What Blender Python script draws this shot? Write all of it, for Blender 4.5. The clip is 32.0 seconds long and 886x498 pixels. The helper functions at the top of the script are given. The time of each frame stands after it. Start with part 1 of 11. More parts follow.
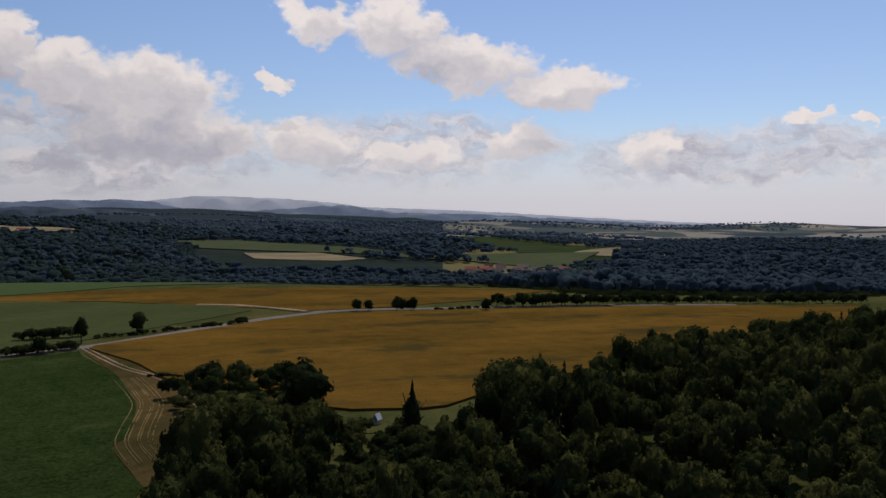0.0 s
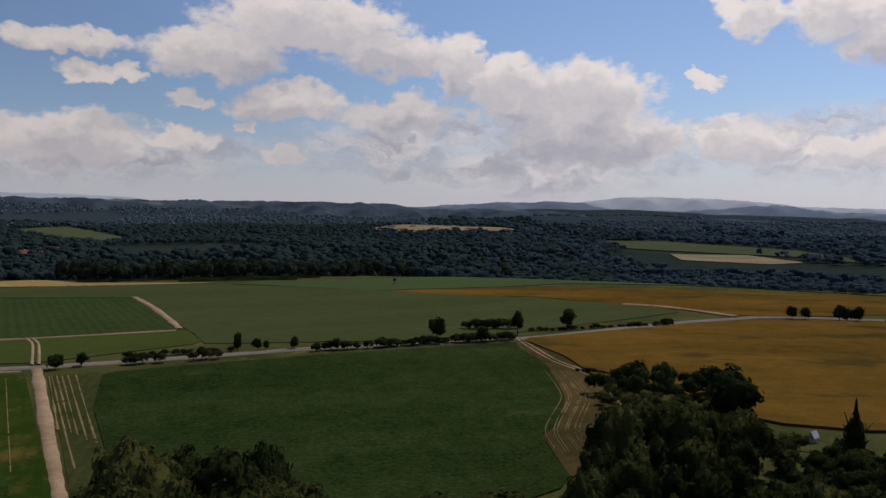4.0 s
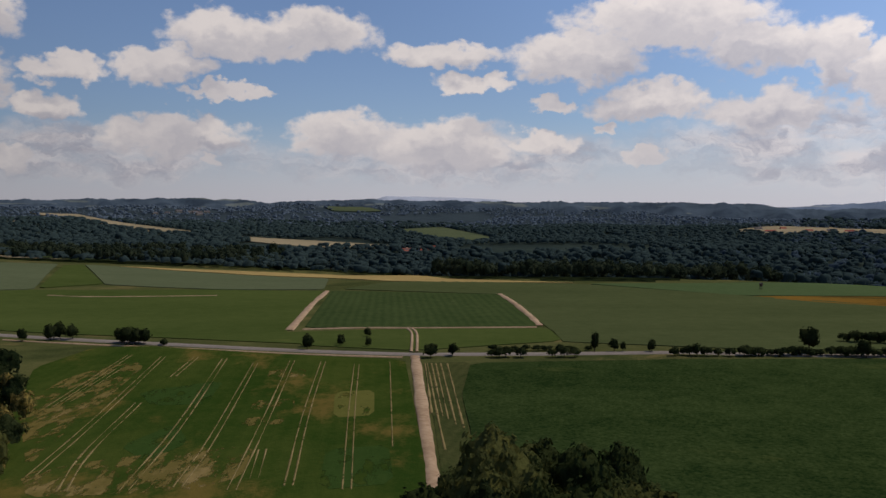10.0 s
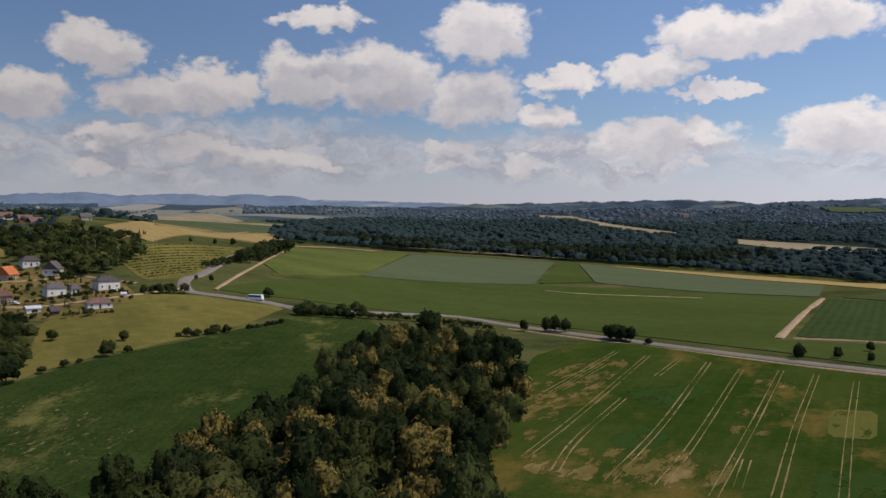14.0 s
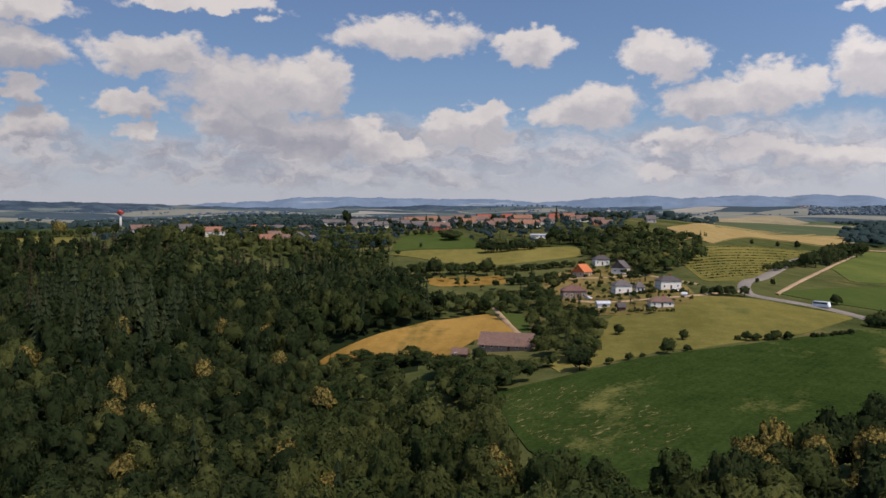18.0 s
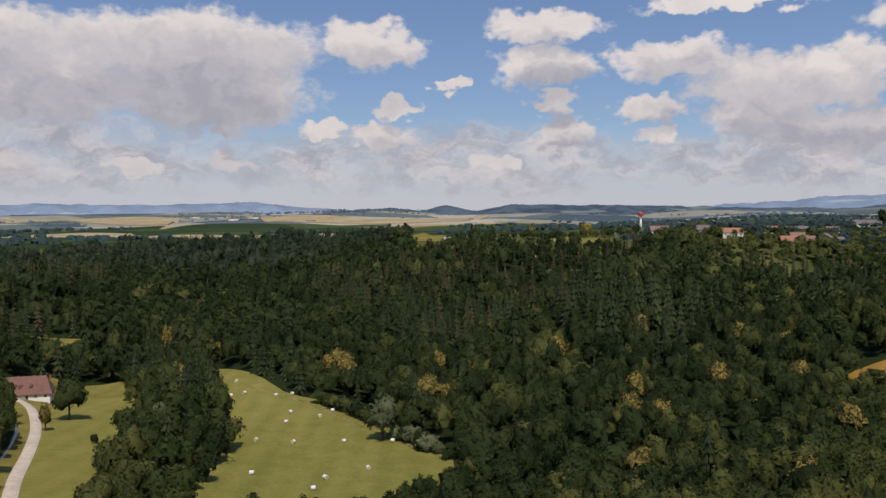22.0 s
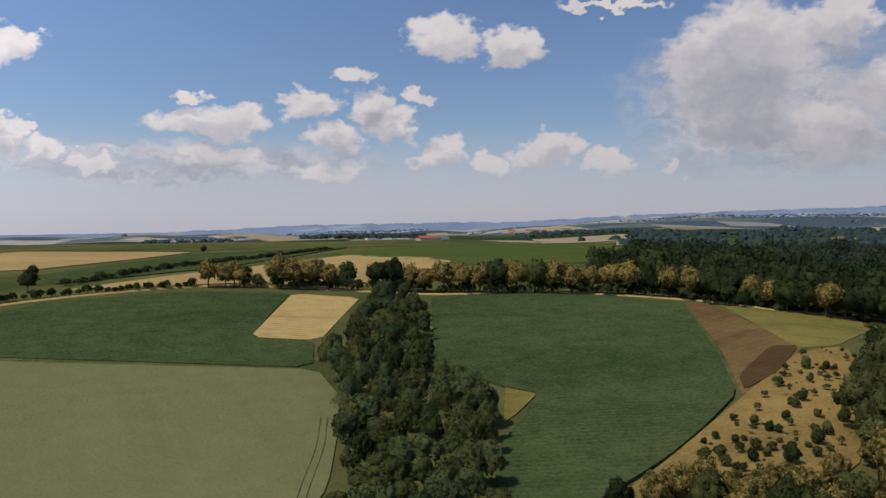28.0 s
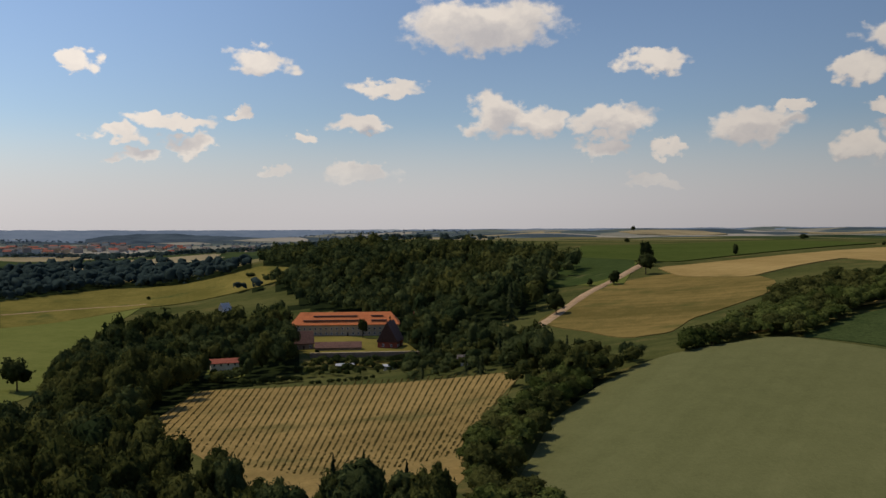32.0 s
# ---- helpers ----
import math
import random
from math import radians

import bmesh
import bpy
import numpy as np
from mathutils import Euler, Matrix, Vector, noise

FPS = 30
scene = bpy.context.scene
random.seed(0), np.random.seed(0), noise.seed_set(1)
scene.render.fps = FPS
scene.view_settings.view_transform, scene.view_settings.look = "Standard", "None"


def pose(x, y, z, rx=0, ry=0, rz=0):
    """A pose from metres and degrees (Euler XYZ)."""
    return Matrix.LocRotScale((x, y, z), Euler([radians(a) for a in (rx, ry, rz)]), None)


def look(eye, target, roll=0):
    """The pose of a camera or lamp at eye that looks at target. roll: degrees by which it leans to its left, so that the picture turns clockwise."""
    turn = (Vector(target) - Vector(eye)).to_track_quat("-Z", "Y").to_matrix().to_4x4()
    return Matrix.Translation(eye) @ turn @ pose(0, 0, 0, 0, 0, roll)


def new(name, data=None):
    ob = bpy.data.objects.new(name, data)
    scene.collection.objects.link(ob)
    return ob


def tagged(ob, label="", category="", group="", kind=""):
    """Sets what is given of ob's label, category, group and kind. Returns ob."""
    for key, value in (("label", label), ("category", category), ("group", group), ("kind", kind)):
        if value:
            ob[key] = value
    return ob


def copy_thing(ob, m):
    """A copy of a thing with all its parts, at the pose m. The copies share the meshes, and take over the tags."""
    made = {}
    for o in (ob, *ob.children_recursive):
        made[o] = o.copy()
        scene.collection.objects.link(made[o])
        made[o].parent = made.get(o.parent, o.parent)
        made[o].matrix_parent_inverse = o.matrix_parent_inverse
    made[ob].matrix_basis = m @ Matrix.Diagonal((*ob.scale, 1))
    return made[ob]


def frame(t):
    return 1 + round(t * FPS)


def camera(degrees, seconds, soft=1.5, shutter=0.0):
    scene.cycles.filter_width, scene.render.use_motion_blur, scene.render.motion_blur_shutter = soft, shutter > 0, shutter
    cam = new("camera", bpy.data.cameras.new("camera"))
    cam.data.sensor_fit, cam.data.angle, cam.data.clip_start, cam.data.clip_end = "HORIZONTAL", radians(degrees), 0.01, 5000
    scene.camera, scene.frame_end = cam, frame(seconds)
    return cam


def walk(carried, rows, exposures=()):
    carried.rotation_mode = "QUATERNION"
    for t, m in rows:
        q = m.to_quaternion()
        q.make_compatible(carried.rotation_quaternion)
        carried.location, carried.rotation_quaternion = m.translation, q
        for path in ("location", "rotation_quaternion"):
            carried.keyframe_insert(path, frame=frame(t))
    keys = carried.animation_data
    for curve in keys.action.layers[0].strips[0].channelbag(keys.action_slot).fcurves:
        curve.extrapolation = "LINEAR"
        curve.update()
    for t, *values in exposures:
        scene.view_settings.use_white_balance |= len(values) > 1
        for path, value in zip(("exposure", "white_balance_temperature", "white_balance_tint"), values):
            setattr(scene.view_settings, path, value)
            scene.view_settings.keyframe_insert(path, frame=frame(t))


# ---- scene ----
from mathutils.geometry import delaunay_2d_cdt as mathutils_cdt

# ---- camera: it hovers in one place and turns ----
cam = camera(54.5, 32.0)
EYE = 55.0
ROWS = [  # seconds, yaw, pitch, roll in degrees
    (0.0, 0.00, -1.97, -0.05),
    (0.5, 2.89, -1.97, -0.06),
    (1.0, 6.94, -1.99, -0.06),
    (1.5, 11.44, -1.99, -0.07),
    (2.0, 16.17, -1.99, -0.07),
    (2.5, 20.45, -1.98, -0.08),
    (3.0, 23.42, -1.97, -0.08),
    (3.5, 25.83, -1.95, -0.07),
    (5.5, 33.23, -1.92, -0.05),
    (6.0, 35.05, -1.90, -0.04),
    (6.5, 36.33, -1.90, -0.04),
    (7.0, 38.16, -1.89, -0.04),
    (7.5, 40.22, -1.87, -0.05),
    (8.0, 42.20, -1.87, -0.07),
    (8.5, 44.03, -1.87, -0.08),
    (9.0, 45.99, -1.88, -0.08),
    (9.5, 48.50, -1.89, -0.08),
    (10.0, 51.42, -1.89, -0.08),
    (10.5, 54.24, -1.90, -0.07),
    (11.0, 57.56, -1.90, -0.07),
    (11.5, 61.31, -1.88, -0.07),
    (12.0, 65.86, -1.88, -0.07),
    (12.5, 70.04, -1.88, -0.07),
    (13.0, 74.29, -1.86, -0.08),
    (13.5, 78.69, -1.83, -0.08),
    (15.5, 96.45, -1.81, -0.08),
    (16.0, 101.62, -1.78, -0.07),
    (16.5, 106.64, -1.76, -0.05),
    (17.0, 111.53, -1.75, -0.03),
    (17.5, 115.35, -1.74, -0.01),
    (18.0, 119.08, -1.71, -0.00),
    (18.5, 123.31, -1.70, 0.01),
    (19.0, 127.22, -1.68, 0.02),
    (19.5, 130.92, -1.67, 0.03),
    (20.0, 135.22, -1.66, 0.05),
    (20.5, 139.39, -1.66, 0.06),
    (21.0, 143.68, -1.63, 0.09),
    (21.5, 148.12, -1.62, 0.12),
    (22.0, 152.56, -1.59, 0.15),
    (22.5, 157.23, -1.60, 0.17),
    (23.0, 161.91, -1.61, 0.19),
    (23.5, 166.67, -1.62, 0.22),
    (24.0, 171.66, -1.62, 0.24),
    (24.5, 176.62, -1.66, 0.26),
    (26.5, 197.45, -1.75, 0.29),
    (27.0, 204.09, -1.78, 0.30),
    (27.5, 210.87, -1.80, 0.30),
    (28.0, 217.45, -1.83, 0.30),
    (28.5, 224.17, -1.84, 0.30),
    (29.0, 230.87, -1.87, 0.30),
    (29.5, 238.03, -1.89, 0.31),
    (30.0, 245.75, -1.92, 0.31),
    (30.5, 253.03, -1.95, 0.31),
    (31.0, 260.11, -2.00, 0.31),
    (31.5, 267.01, -2.04, 0.30),
    (32.0, 273.92, -2.08, 0.31),
]
walk(cam, [(t, pose(0, 0, EYE, 90 + pitch, roll, yaw)) for t, yaw, pitch, roll in ROWS],
     [(0, -1.02, 6600, 15), (2.5, -1.13, 6600, 15), (3.5, -1.08, 6600, 15), (6, -0.98, 6600, 15), (9, -0.93, 6600, 15), (13, -0.55, 6450, 14), (16, -0.27, 6450, 14), (19, -0.06, 6500, 15), (21, 0.0, 6550, 15), (23, 0.12, 6600, 14), (28, -0.2, 6350, 14), (30, -0.46, 6700, 13), (32, -0.74, 7080, 11)])

# ---- lie of the land: height profiles along spokes from the hill under the camera ----
RADII = np.array([0, 150, 220, 300, 400, 500, 650, 850, 1050, 1400, 2000, 3000, 4000, 5200], float)
SPOKES = []


def spoke(bearing, *heights):
    SPOKES.append((bearing, (heights[0],) + heights))


spoke(-45, -8, -6, -4, -2, -2, -5, -15, -25, -25, -20, -10, 0, 10)
spoke(-20, -6, -3, 0, 0, 0, -3, -15, -25, -22, -10, 0, 15, 30)
spoke(0, -2, 0, 0, 0, 0, 0, -12, -28, -22, 0, 20, 42, 52)
spoke(15, -1, 0, 0, 0, 0, 0, -6, -26, -22, 5, 45, 92, 108)
spoke(35, 0, 0, 0, 0, 0, 0, 0, -22, 0, 22, 60, 86, 92)
spoke(50, 0, 0, 0, 0, 0, 0, 0, -18, 5, 25, 75, 125, 130)
spoke(66, 0, 0, 0, 0, 0, 0, 0, -2, 14, 35, 85, 120, 130)
spoke(82, 0, 0, 0, 1, 2, 5, 12, 16, 10, 38, 85, 100, 120)
spoke(95, -2, 0, 2, 8, 15, 22, 28, 32, 36, 50, 85, 120, 140)
spoke(104, -3, -1, 4, 11, 20, 37, 56, 58, 54, 55, 85, 115, 125)
spoke(115, -6, -4, 0, 5, 14, 37, 57, 60, 56, 56, 85, 118, 125)
spoke(127, -15, -16, -14, 0, 12, 34, 51, 53, 50, 55, 85, 115, 125)
spoke(140, -16, -17, -16, -12, 6, 32, 46, 48, 46, 52, 80, 110, 120)
spoke(152, -15, -17, -17, -16, -8, 18, 38, 40, 38, 50, 80, 115, 125)
spoke(165, -13, -16, -17, -16, -15, 2, 28, 38, 36, 45, 75, 110, 120)
spoke(180, -8, -9, -11, -13, -12, -4, 10, 24, 30, 40, 65, 90, 100)
spoke(192, 0, 4, 9, 14, 12, 6, 10, 18, 24, 30, 50, 72, 80)
spoke(204, 0, 4, 10, 18, 21, 22, 20, 20, 24, 30, 45, 55, 60)
spoke(217, 0, 4, 10, 19, 25, 29, 31, 30, 26, 15, 5, 8, 10)
spoke(246, -1, 5, 12, 20, 26, 28, 31, 30, 20, 5, -5, -10, -14)
spoke(258, -2, 3, 9, 7, 13, 20, 25, 26, 20, 5, -5, -10, -14)
spoke(268, -3, -3, -2, -4, 2, 14, 22, 25, 18, 5, -8, -14, -18)
spoke(280, -5, -8, -12, -17, -17, -14, 12, 24, 10, -10, -25, -25, -20)
spoke(291, -8, -12, -16, -20, -22, -22, -22, -20, -10, -25, -38, -36, -25)
spoke(300, -10, -14, -18, -21, -22, -22, -22, -22, -20, -28, -40, -38, -28)

BEARINGS = np.array([s[0] for s in SPOKES] + [SPOKES[0][0] + 360.0])
PROFILES = np.array([s[1] for s in SPOKES] + [SPOKES[0][1]], float)


def hermite(knots, at):
    """Index and the four weights of a smooth curve through uneven knots."""
    i = np.clip(np.searchsorted(knots, at, "right") - 1, 0, len(knots) - 2)
    d = knots[i + 1] - knots[i]
    s = (at - knots[i]) / d
    return i, s, d


def curve_table(knots, table, closed):
    """Slopes at the knots, along axis 0."""
    if closed:
        k = np.concatenate([[knots[-2] - 360], knots, [knots[1] + 360]])
        v = np.concatenate([table[-2:-1], table, table[1:2]])
        return (v[2:] - v[:-2]) / (k[2:] - k[:-2])[:, None]
    return np.gradient(table, knots, axis=0)


SLOPE_R = np.gradient(PROFILES, RADII, axis=1)
SLOPE_A = curve_table(BEARINGS, PROFILES, True)


def height(x, y):
    """Ground height in metres at plan points (arrays or numbers)."""
    x, y = np.asarray(x, float), np.asarray(y, float)
    r = np.minimum(np.hypot(x, y), 5200)
    a = (np.degrees(np.arctan2(-x, y)) + 45) % 360 - 45
    i, s, d = hermite(BEARINGS, a)
    j, q, e = hermite(RADII, r)

    def along(row):
        v0, v1, m0, m1 = PROFILES[row, j], PROFILES[row, j + 1], SLOPE_R[row, j] * e, SLOPE_R[row, j + 1] * e
        return v0 * (1 + 2 * q) * (1 - q) ** 2 + m0 * q * (1 - q) ** 2 + v1 * q * q * (3 - 2 * q) + m1 * q * q * (q - 1)

    def lean(row):
        return SLOPE_A[row, j] * (1 - q) + SLOPE_A[row, j + 1] * q

    z = (along(i) * (1 + 2 * s) * (1 - s) ** 2 + lean(i) * d * s * (1 - s) ** 2
         + along(i + 1) * s * s * (3 - 2 * s) + lean(i + 1) * d * s * s * (s - 1))
    far = np.clip((r - 1100) / 1500, 0, 1)
    roll = 9 * np.sin(x / 310 + 1.3 * np.sin(y / 420)) * np.sin(y / 270 + 0.8) + 5 * np.sin(x / 140 - y / 190) + 3 * np.sin(y / 83 + x / 121)
    # gullies and spurs in the forested valley side
    deep = np.clip((r - 330) / 120, 0, 1) * np.clip((900 - r) / 200, 0, 1) * np.clip((a - 119) / 8, 0, 1) * np.clip((186 - a) / 8, 0, 1)
    spur = 8 * np.sin(np.radians(a) * 17 + r / 130) + 5 * np.sin(x / 47 + y / 71)
    z = z + far * roll + deep * spur

    def step(v, a, b):
        q = np.clip((v - a) / (b - a), 0, 1)
        return q * q * (3 - 2 * q)

    # levelled court of the abbey above its garden
    site = step(a, 272.6, 275.2) * step(a, 286.5, 283.8)
    z = z + site * step(r, 392, 412) * step(r, 447, 445) * (-18.2 - z)
    return z + site * step(r, 445, 447) * step(r, 585, 560) * (-15.2 - z)


def ground_at(x, y):
    return float(height(x, y))
# ---- daylight: sun, clear sky with cumulus ----
SUN_BEARING, SUN_HEIGHT = -18.0, 57.0
sun = new("sun", bpy.data.lights.new("sun", "SUN"))
sun.data.energy, sun.data.angle, sun.data.color = 4.0, radians(0.55), (1.0, 0.9, 0.745)
SUN_WAY = (-math.sin(radians(SUN_BEARING)) * math.cos(radians(SUN_HEIGHT)), math.cos(radians(SUN_BEARING)) * math.cos(radians(SUN_HEIGHT)), math.sin(radians(SUN_HEIGHT)))
sun.matrix_world = look((0, 0, 900), Vector((0, 0, 900)) - Vector(SUN_WAY))
PUFFS, VEILS = [], []


def puff(bearing, elevation, wide, high):
    PUFFS.append((bearing, elevation, wide, high))


def veil(bearing, elevation, wide, high):
    VEILS.append((bearing, elevation, wide, high))


# ---- cumulus: bearing, elevation, half width, half height in degrees ----
puff(26.8, 10.2, 1.5, 2.2)
puff(23.8, 9.2, 2.2, 1.4)
puff(18.4, 8.0, 4.2, 2.1)
puff(20.1, 5.4, 3.5, 1.9)
puff(15.0, 5.4, 2.6, 1.8)
puff(8.1, 12.8, 2.7, 1.2)
puff(3.0, 12.5, 3.2, 1.7)
puff(-1.4, 10.3, 4.6, 1.6)
puff(-7.7, 8.6, 4.1, 1.3)
puff(10.8, 8.9, 1.2, 0.4)
puff(-5.1, 5.1, 2.2, 1.4)
puff(-13.5, 4.4, 2.1, 1.2)
puff(-23.0, 6.2, 1.7, 0.5)
puff(-26.1, 6.2, 1.0, 0.3)
puff(8.9, 5.0, 3.1, 1.4)
puff(2.0, 4.3, 3.4, 0.9)
veil(20.3, 4.1, 9.2, 2.8)
veil(2.2, 4.7, 10.2, 2.5)
veil(-19.5, 4.1, 12.4, 2.0)
puff(51.6, 10.8, 4.5, 0.9)
puff(42.6, 10.5, 4.4, 1.7)
puff(36.7, 12.7, 6.7, 1.6)
puff(30.6, 10.7, 4.9, 1.6)
puff(49.4, 8.9, 2.5, 0.6)
puff(57.9, 5.7, 3.5, 1.5)
puff(51.6, 4.7, 4.5, 1.8)
puff(44.9, 5.3, 2.1, 0.8)
puff(43.8, 7.4, 1.7, 0.5)
puff(37.4, 7.7, 4.1, 1.2)
puff(30.3, 6.9, 4.1, 1.3)
puff(23.0, 8.3, 3.2, 2.1)
puff(18.3, 8.0, 3.9, 1.9)
puff(17.7, 5.0, 5.5, 1.8)
puff(11.1, 8.8, 1.1, 0.3)
puff(40.4, 6.2, 0.7, 0.5)
puff(38.8, 4.3, 1.3, 0.5)
veil(50.9, 4.2, 12.0, 2.0)
veil(24.4, 4.6, 15.3, 2.4)
puff(98.4, 8.4, 3.1, 1.6)
puff(91.7, 9.3, 3.2, 1.8)
puff(87.1, 9.3, 3.7, 2.3)
puff(81.1, 8.0, 3.4, 1.8)
puff(80.2, 12.3, 3.5, 1.9)
puff(76.2, 7.0, 2.0, 0.9)
puff(65.6, 11.7, 4.0, 1.4)
puff(60.4, 12.1, 4.0, 1.6)
puff(69.4, 9.7, 3.2, 1.1)
puff(65.4, 8.1, 2.8, 0.5)
puff(75.3, 9.2, 2.2, 0.8)
puff(68.7, 5.5, 4.6, 1.4)
puff(90.8, 12.9, 2.7, 0.8)
puff(83.0, 5.1, 1.8, 0.5)
puff(83.0, 3.9, 1.8, 0.7)
puff(77.7, 3.9, 1.4, 0.8)
puff(66.0, 3.7, 0.6, 0.5)
puff(94.9, 4.1, 3.0, 0.9)
veil(96.5, 4.4, 8.3, 2.2)
veil(74.1, 4.2, 11.5, 1.9)
puff(104.8, 10.7, 3.0, 1.3)
puff(113.5, 11.6, 2.4, 1.1)
puff(121.2, 12.2, 5.3, 1.3)
puff(108.8, 7.7, 3.0, 1.5)
puff(102.0, 8.0, 2.8, 1.4)
puff(97.9, 8.6, 2.8, 1.4)
puff(117.3, 6.8, 3.3, 0.9)
puff(125.0, 6.0, 2.1, 1.1)
puff(105.5, 3.5, 1.5, 0.6)
puff(127.1, 9.1, 1.7, 2.0)
veil(120.9, 4.4, 11.6, 2.5)
veil(99.1, 4.4, 16.4, 2.4)
puff(145.9, 10.4, 3.3, 1.4)
puff(137.5, 10.5, 3.8, 1.2)
puff(145.0, 7.9, 1.5, 0.8)
puff(138.9, 7.6, 2.8, 0.8)
puff(131.1, 9.0, 5.6, 1.7)
puff(131.9, 6.7, 3.7, 1.3)
puff(127.9, 5.9, 4.7, 1.2)
puff(144.5, 5.9, 2.4, 1.1)
puff(148.7, 4.0, 1.5, 0.6)
puff(138.5, 6.1, 1.4, 0.5)
puff(145.6, 12.8, 3.7, 1.0)
puff(134.2, 13.8, 5.0, 0.6)
puff(152.2, 9.2, 0.9, 0.4)
veil(149.0, 4.4, 8.9, 2.4)
veil(131.3, 4.0, 12.0, 1.9)
puff(181.1, 11.2, 5.7, 2.0)
puff(169.3, 11.2, 8.6, 2.4)
puff(185.5, 7.5, 3.6, 2.0)
puff(176.9, 8.1, 5.1, 2.3)
puff(167.8, 8.5, 6.5, 2.5)
puff(156.5, 5.7, 2.1, 1.1)
puff(155.4, 7.7, 1.4, 0.7)
puff(152.4, 9.1, 0.9, 0.4)
puff(166.7, 6.1, 0.9, 0.6)
puff(160.5, 6.1, 1.5, 0.6)
puff(179.2, 3.8, 1.5, 0.9)
puff(166.2, 4.2, 1.1, 0.7)
puff(157.2, 11.7, 3.3, 1.4)
veil(178.8, 3.9, 12.9, 2.1)
veil(156.6, 4.2, 11.9, 2.0)
veil(182.1, 10.1, 9.2, 3.0)
puff(198.4, 10.1, 4.6, 3.1)
puff(198.3, 6.5, 3.5, 1.9)
puff(193.6, 5.1, 3.4, 2.0)
puff(192.9, 11.7, 2.6, 1.3)
puff(217.3, 12.0, 2.4, 1.3)
puff(212.9, 11.4, 2.0, 1.3)
puff(243.4, 10.6, 1.1, 0.9)
puff(223.0, 9.9, 1.2, 0.6)
puff(219.0, 8.2, 1.2, 0.6)
puff(233.6, 8.3, 1.2, 0.4)
puff(226.3, 7.7, 2.0, 0.9)
puff(222.2, 7.6, 1.3, 1.2)
puff(232.4, 6.5, 3.3, 1.1)
puff(224.5, 5.5, 1.7, 0.9)
puff(221.0, 6.4, 1.8, 1.0)
puff(232.5, 4.2, 2.9, 0.8)
puff(239.4, 3.6, 1.2, 0.6)
puff(243.8, 5.6, 0.8, 0.7)
puff(242.2, 4.5, 1.2, 0.8)
puff(217.6, 4.6, 1.9, 0.9)
puff(213.9, 3.9, 1.4, 0.7)
puff(210.4, 4.6, 2.3, 1.0)
puff(206.3, 3.7, 1.6, 0.7)
puff(202.3, 3.5, 0.7, 0.5)
puff(225.2, 3.3, 2.4, 0.6)
puff(206.2, 13.7, 3.3, 0.3)
veil(234.3, 3.8, 12.9, 1.4)
veil(197.1, 7.7, 8.2, 5.1)
puff(260.1, 9.8, 2.1, 0.7)
puff(245.2, 10.6, 2.9, 0.9)
puff(248.4, 8.9, 1.6, 0.7)
puff(252.3, 13.7, 2.0, 0.5)
puff(270.6, 6.6, 1.7, 1.4)
puff(267.8, 6.1, 2.1, 0.9)
puff(262.8, 6.0, 2.9, 0.9)
puff(263.4, 4.6, 1.4, 0.6)
puff(259.2, 4.5, 1.0, 0.5)
puff(253.9, 5.7, 2.8, 1.2)
puff(251.6, 6.7, 0.9, 0.4)
puff(246.0, 6.5, 1.7, 0.4)
puff(244.9, 5.2, 1.7, 0.9)
puff(248.0, 4.1, 1.6, 0.7)
puff(260.2, 2.4, 1.4, 0.4)
puff(296.9, 9.5, 1.2, 0.6)
puff(285.9, 10.1, 2.1, 0.8)
puff(278.0, 8.7, 2.7, 0.6)
puff(271.2, 12.5, 5.0, 1.6)
puff(279.1, 6.2, 1.7, 0.7)
puff(291.3, 6.0, 2.2, 0.5)
puff(294.6, 5.2, 1.6, 0.5)
puff(290.2, 4.7, 1.6, 0.6)
puff(287.3, 6.7, 1.2, 0.4)
puff(283.0, 5.1, 0.8, 0.4)
puff(279.2, 3.0, 2.3, 0.6)
puff(293.9, 3.9, 1.4, 0.4)
puff(285.0, 3.2, 0.9, 0.4)

puff(187.5, 7.8, 5.6, 1.8)
veil(181.0, 4.6, 15.0, 2.2)
# sunlit heads above the low bank of cloud
for b, e, w, h in ((156.2, 6.0, 1.9, 0.9), (148.8, 4.0, 1.7, 0.6), (138.3, 5.8, 1.2, 0.6), (125.0, 6.0, 1.6, 0.9), (122.4, 5.0, 3.4, 0.8), (118.8, 6.8, 1.7, 0.8), (115.4, 7.2, 1.5, 0.8), (117.0, 6.0, 3.2, 0.9), (110.6, 7.0, 2.6, 0.9), (128.0, 4.7, 2.4, 0.7), (103.5, 5.4, 2.2, 0.8), (98.4, 4.6, 2.6, 0.7), (92.2, 4.0, 2.4, 0.6), (166.1, 4.2, 1.5, 0.5), (180.0, 4.4, 1.8, 0.6), (172.5, 3.6, 1.6, 0.5), (191.0, 4.6, 1.8, 0.6)):
    puff(b, e, w, h)


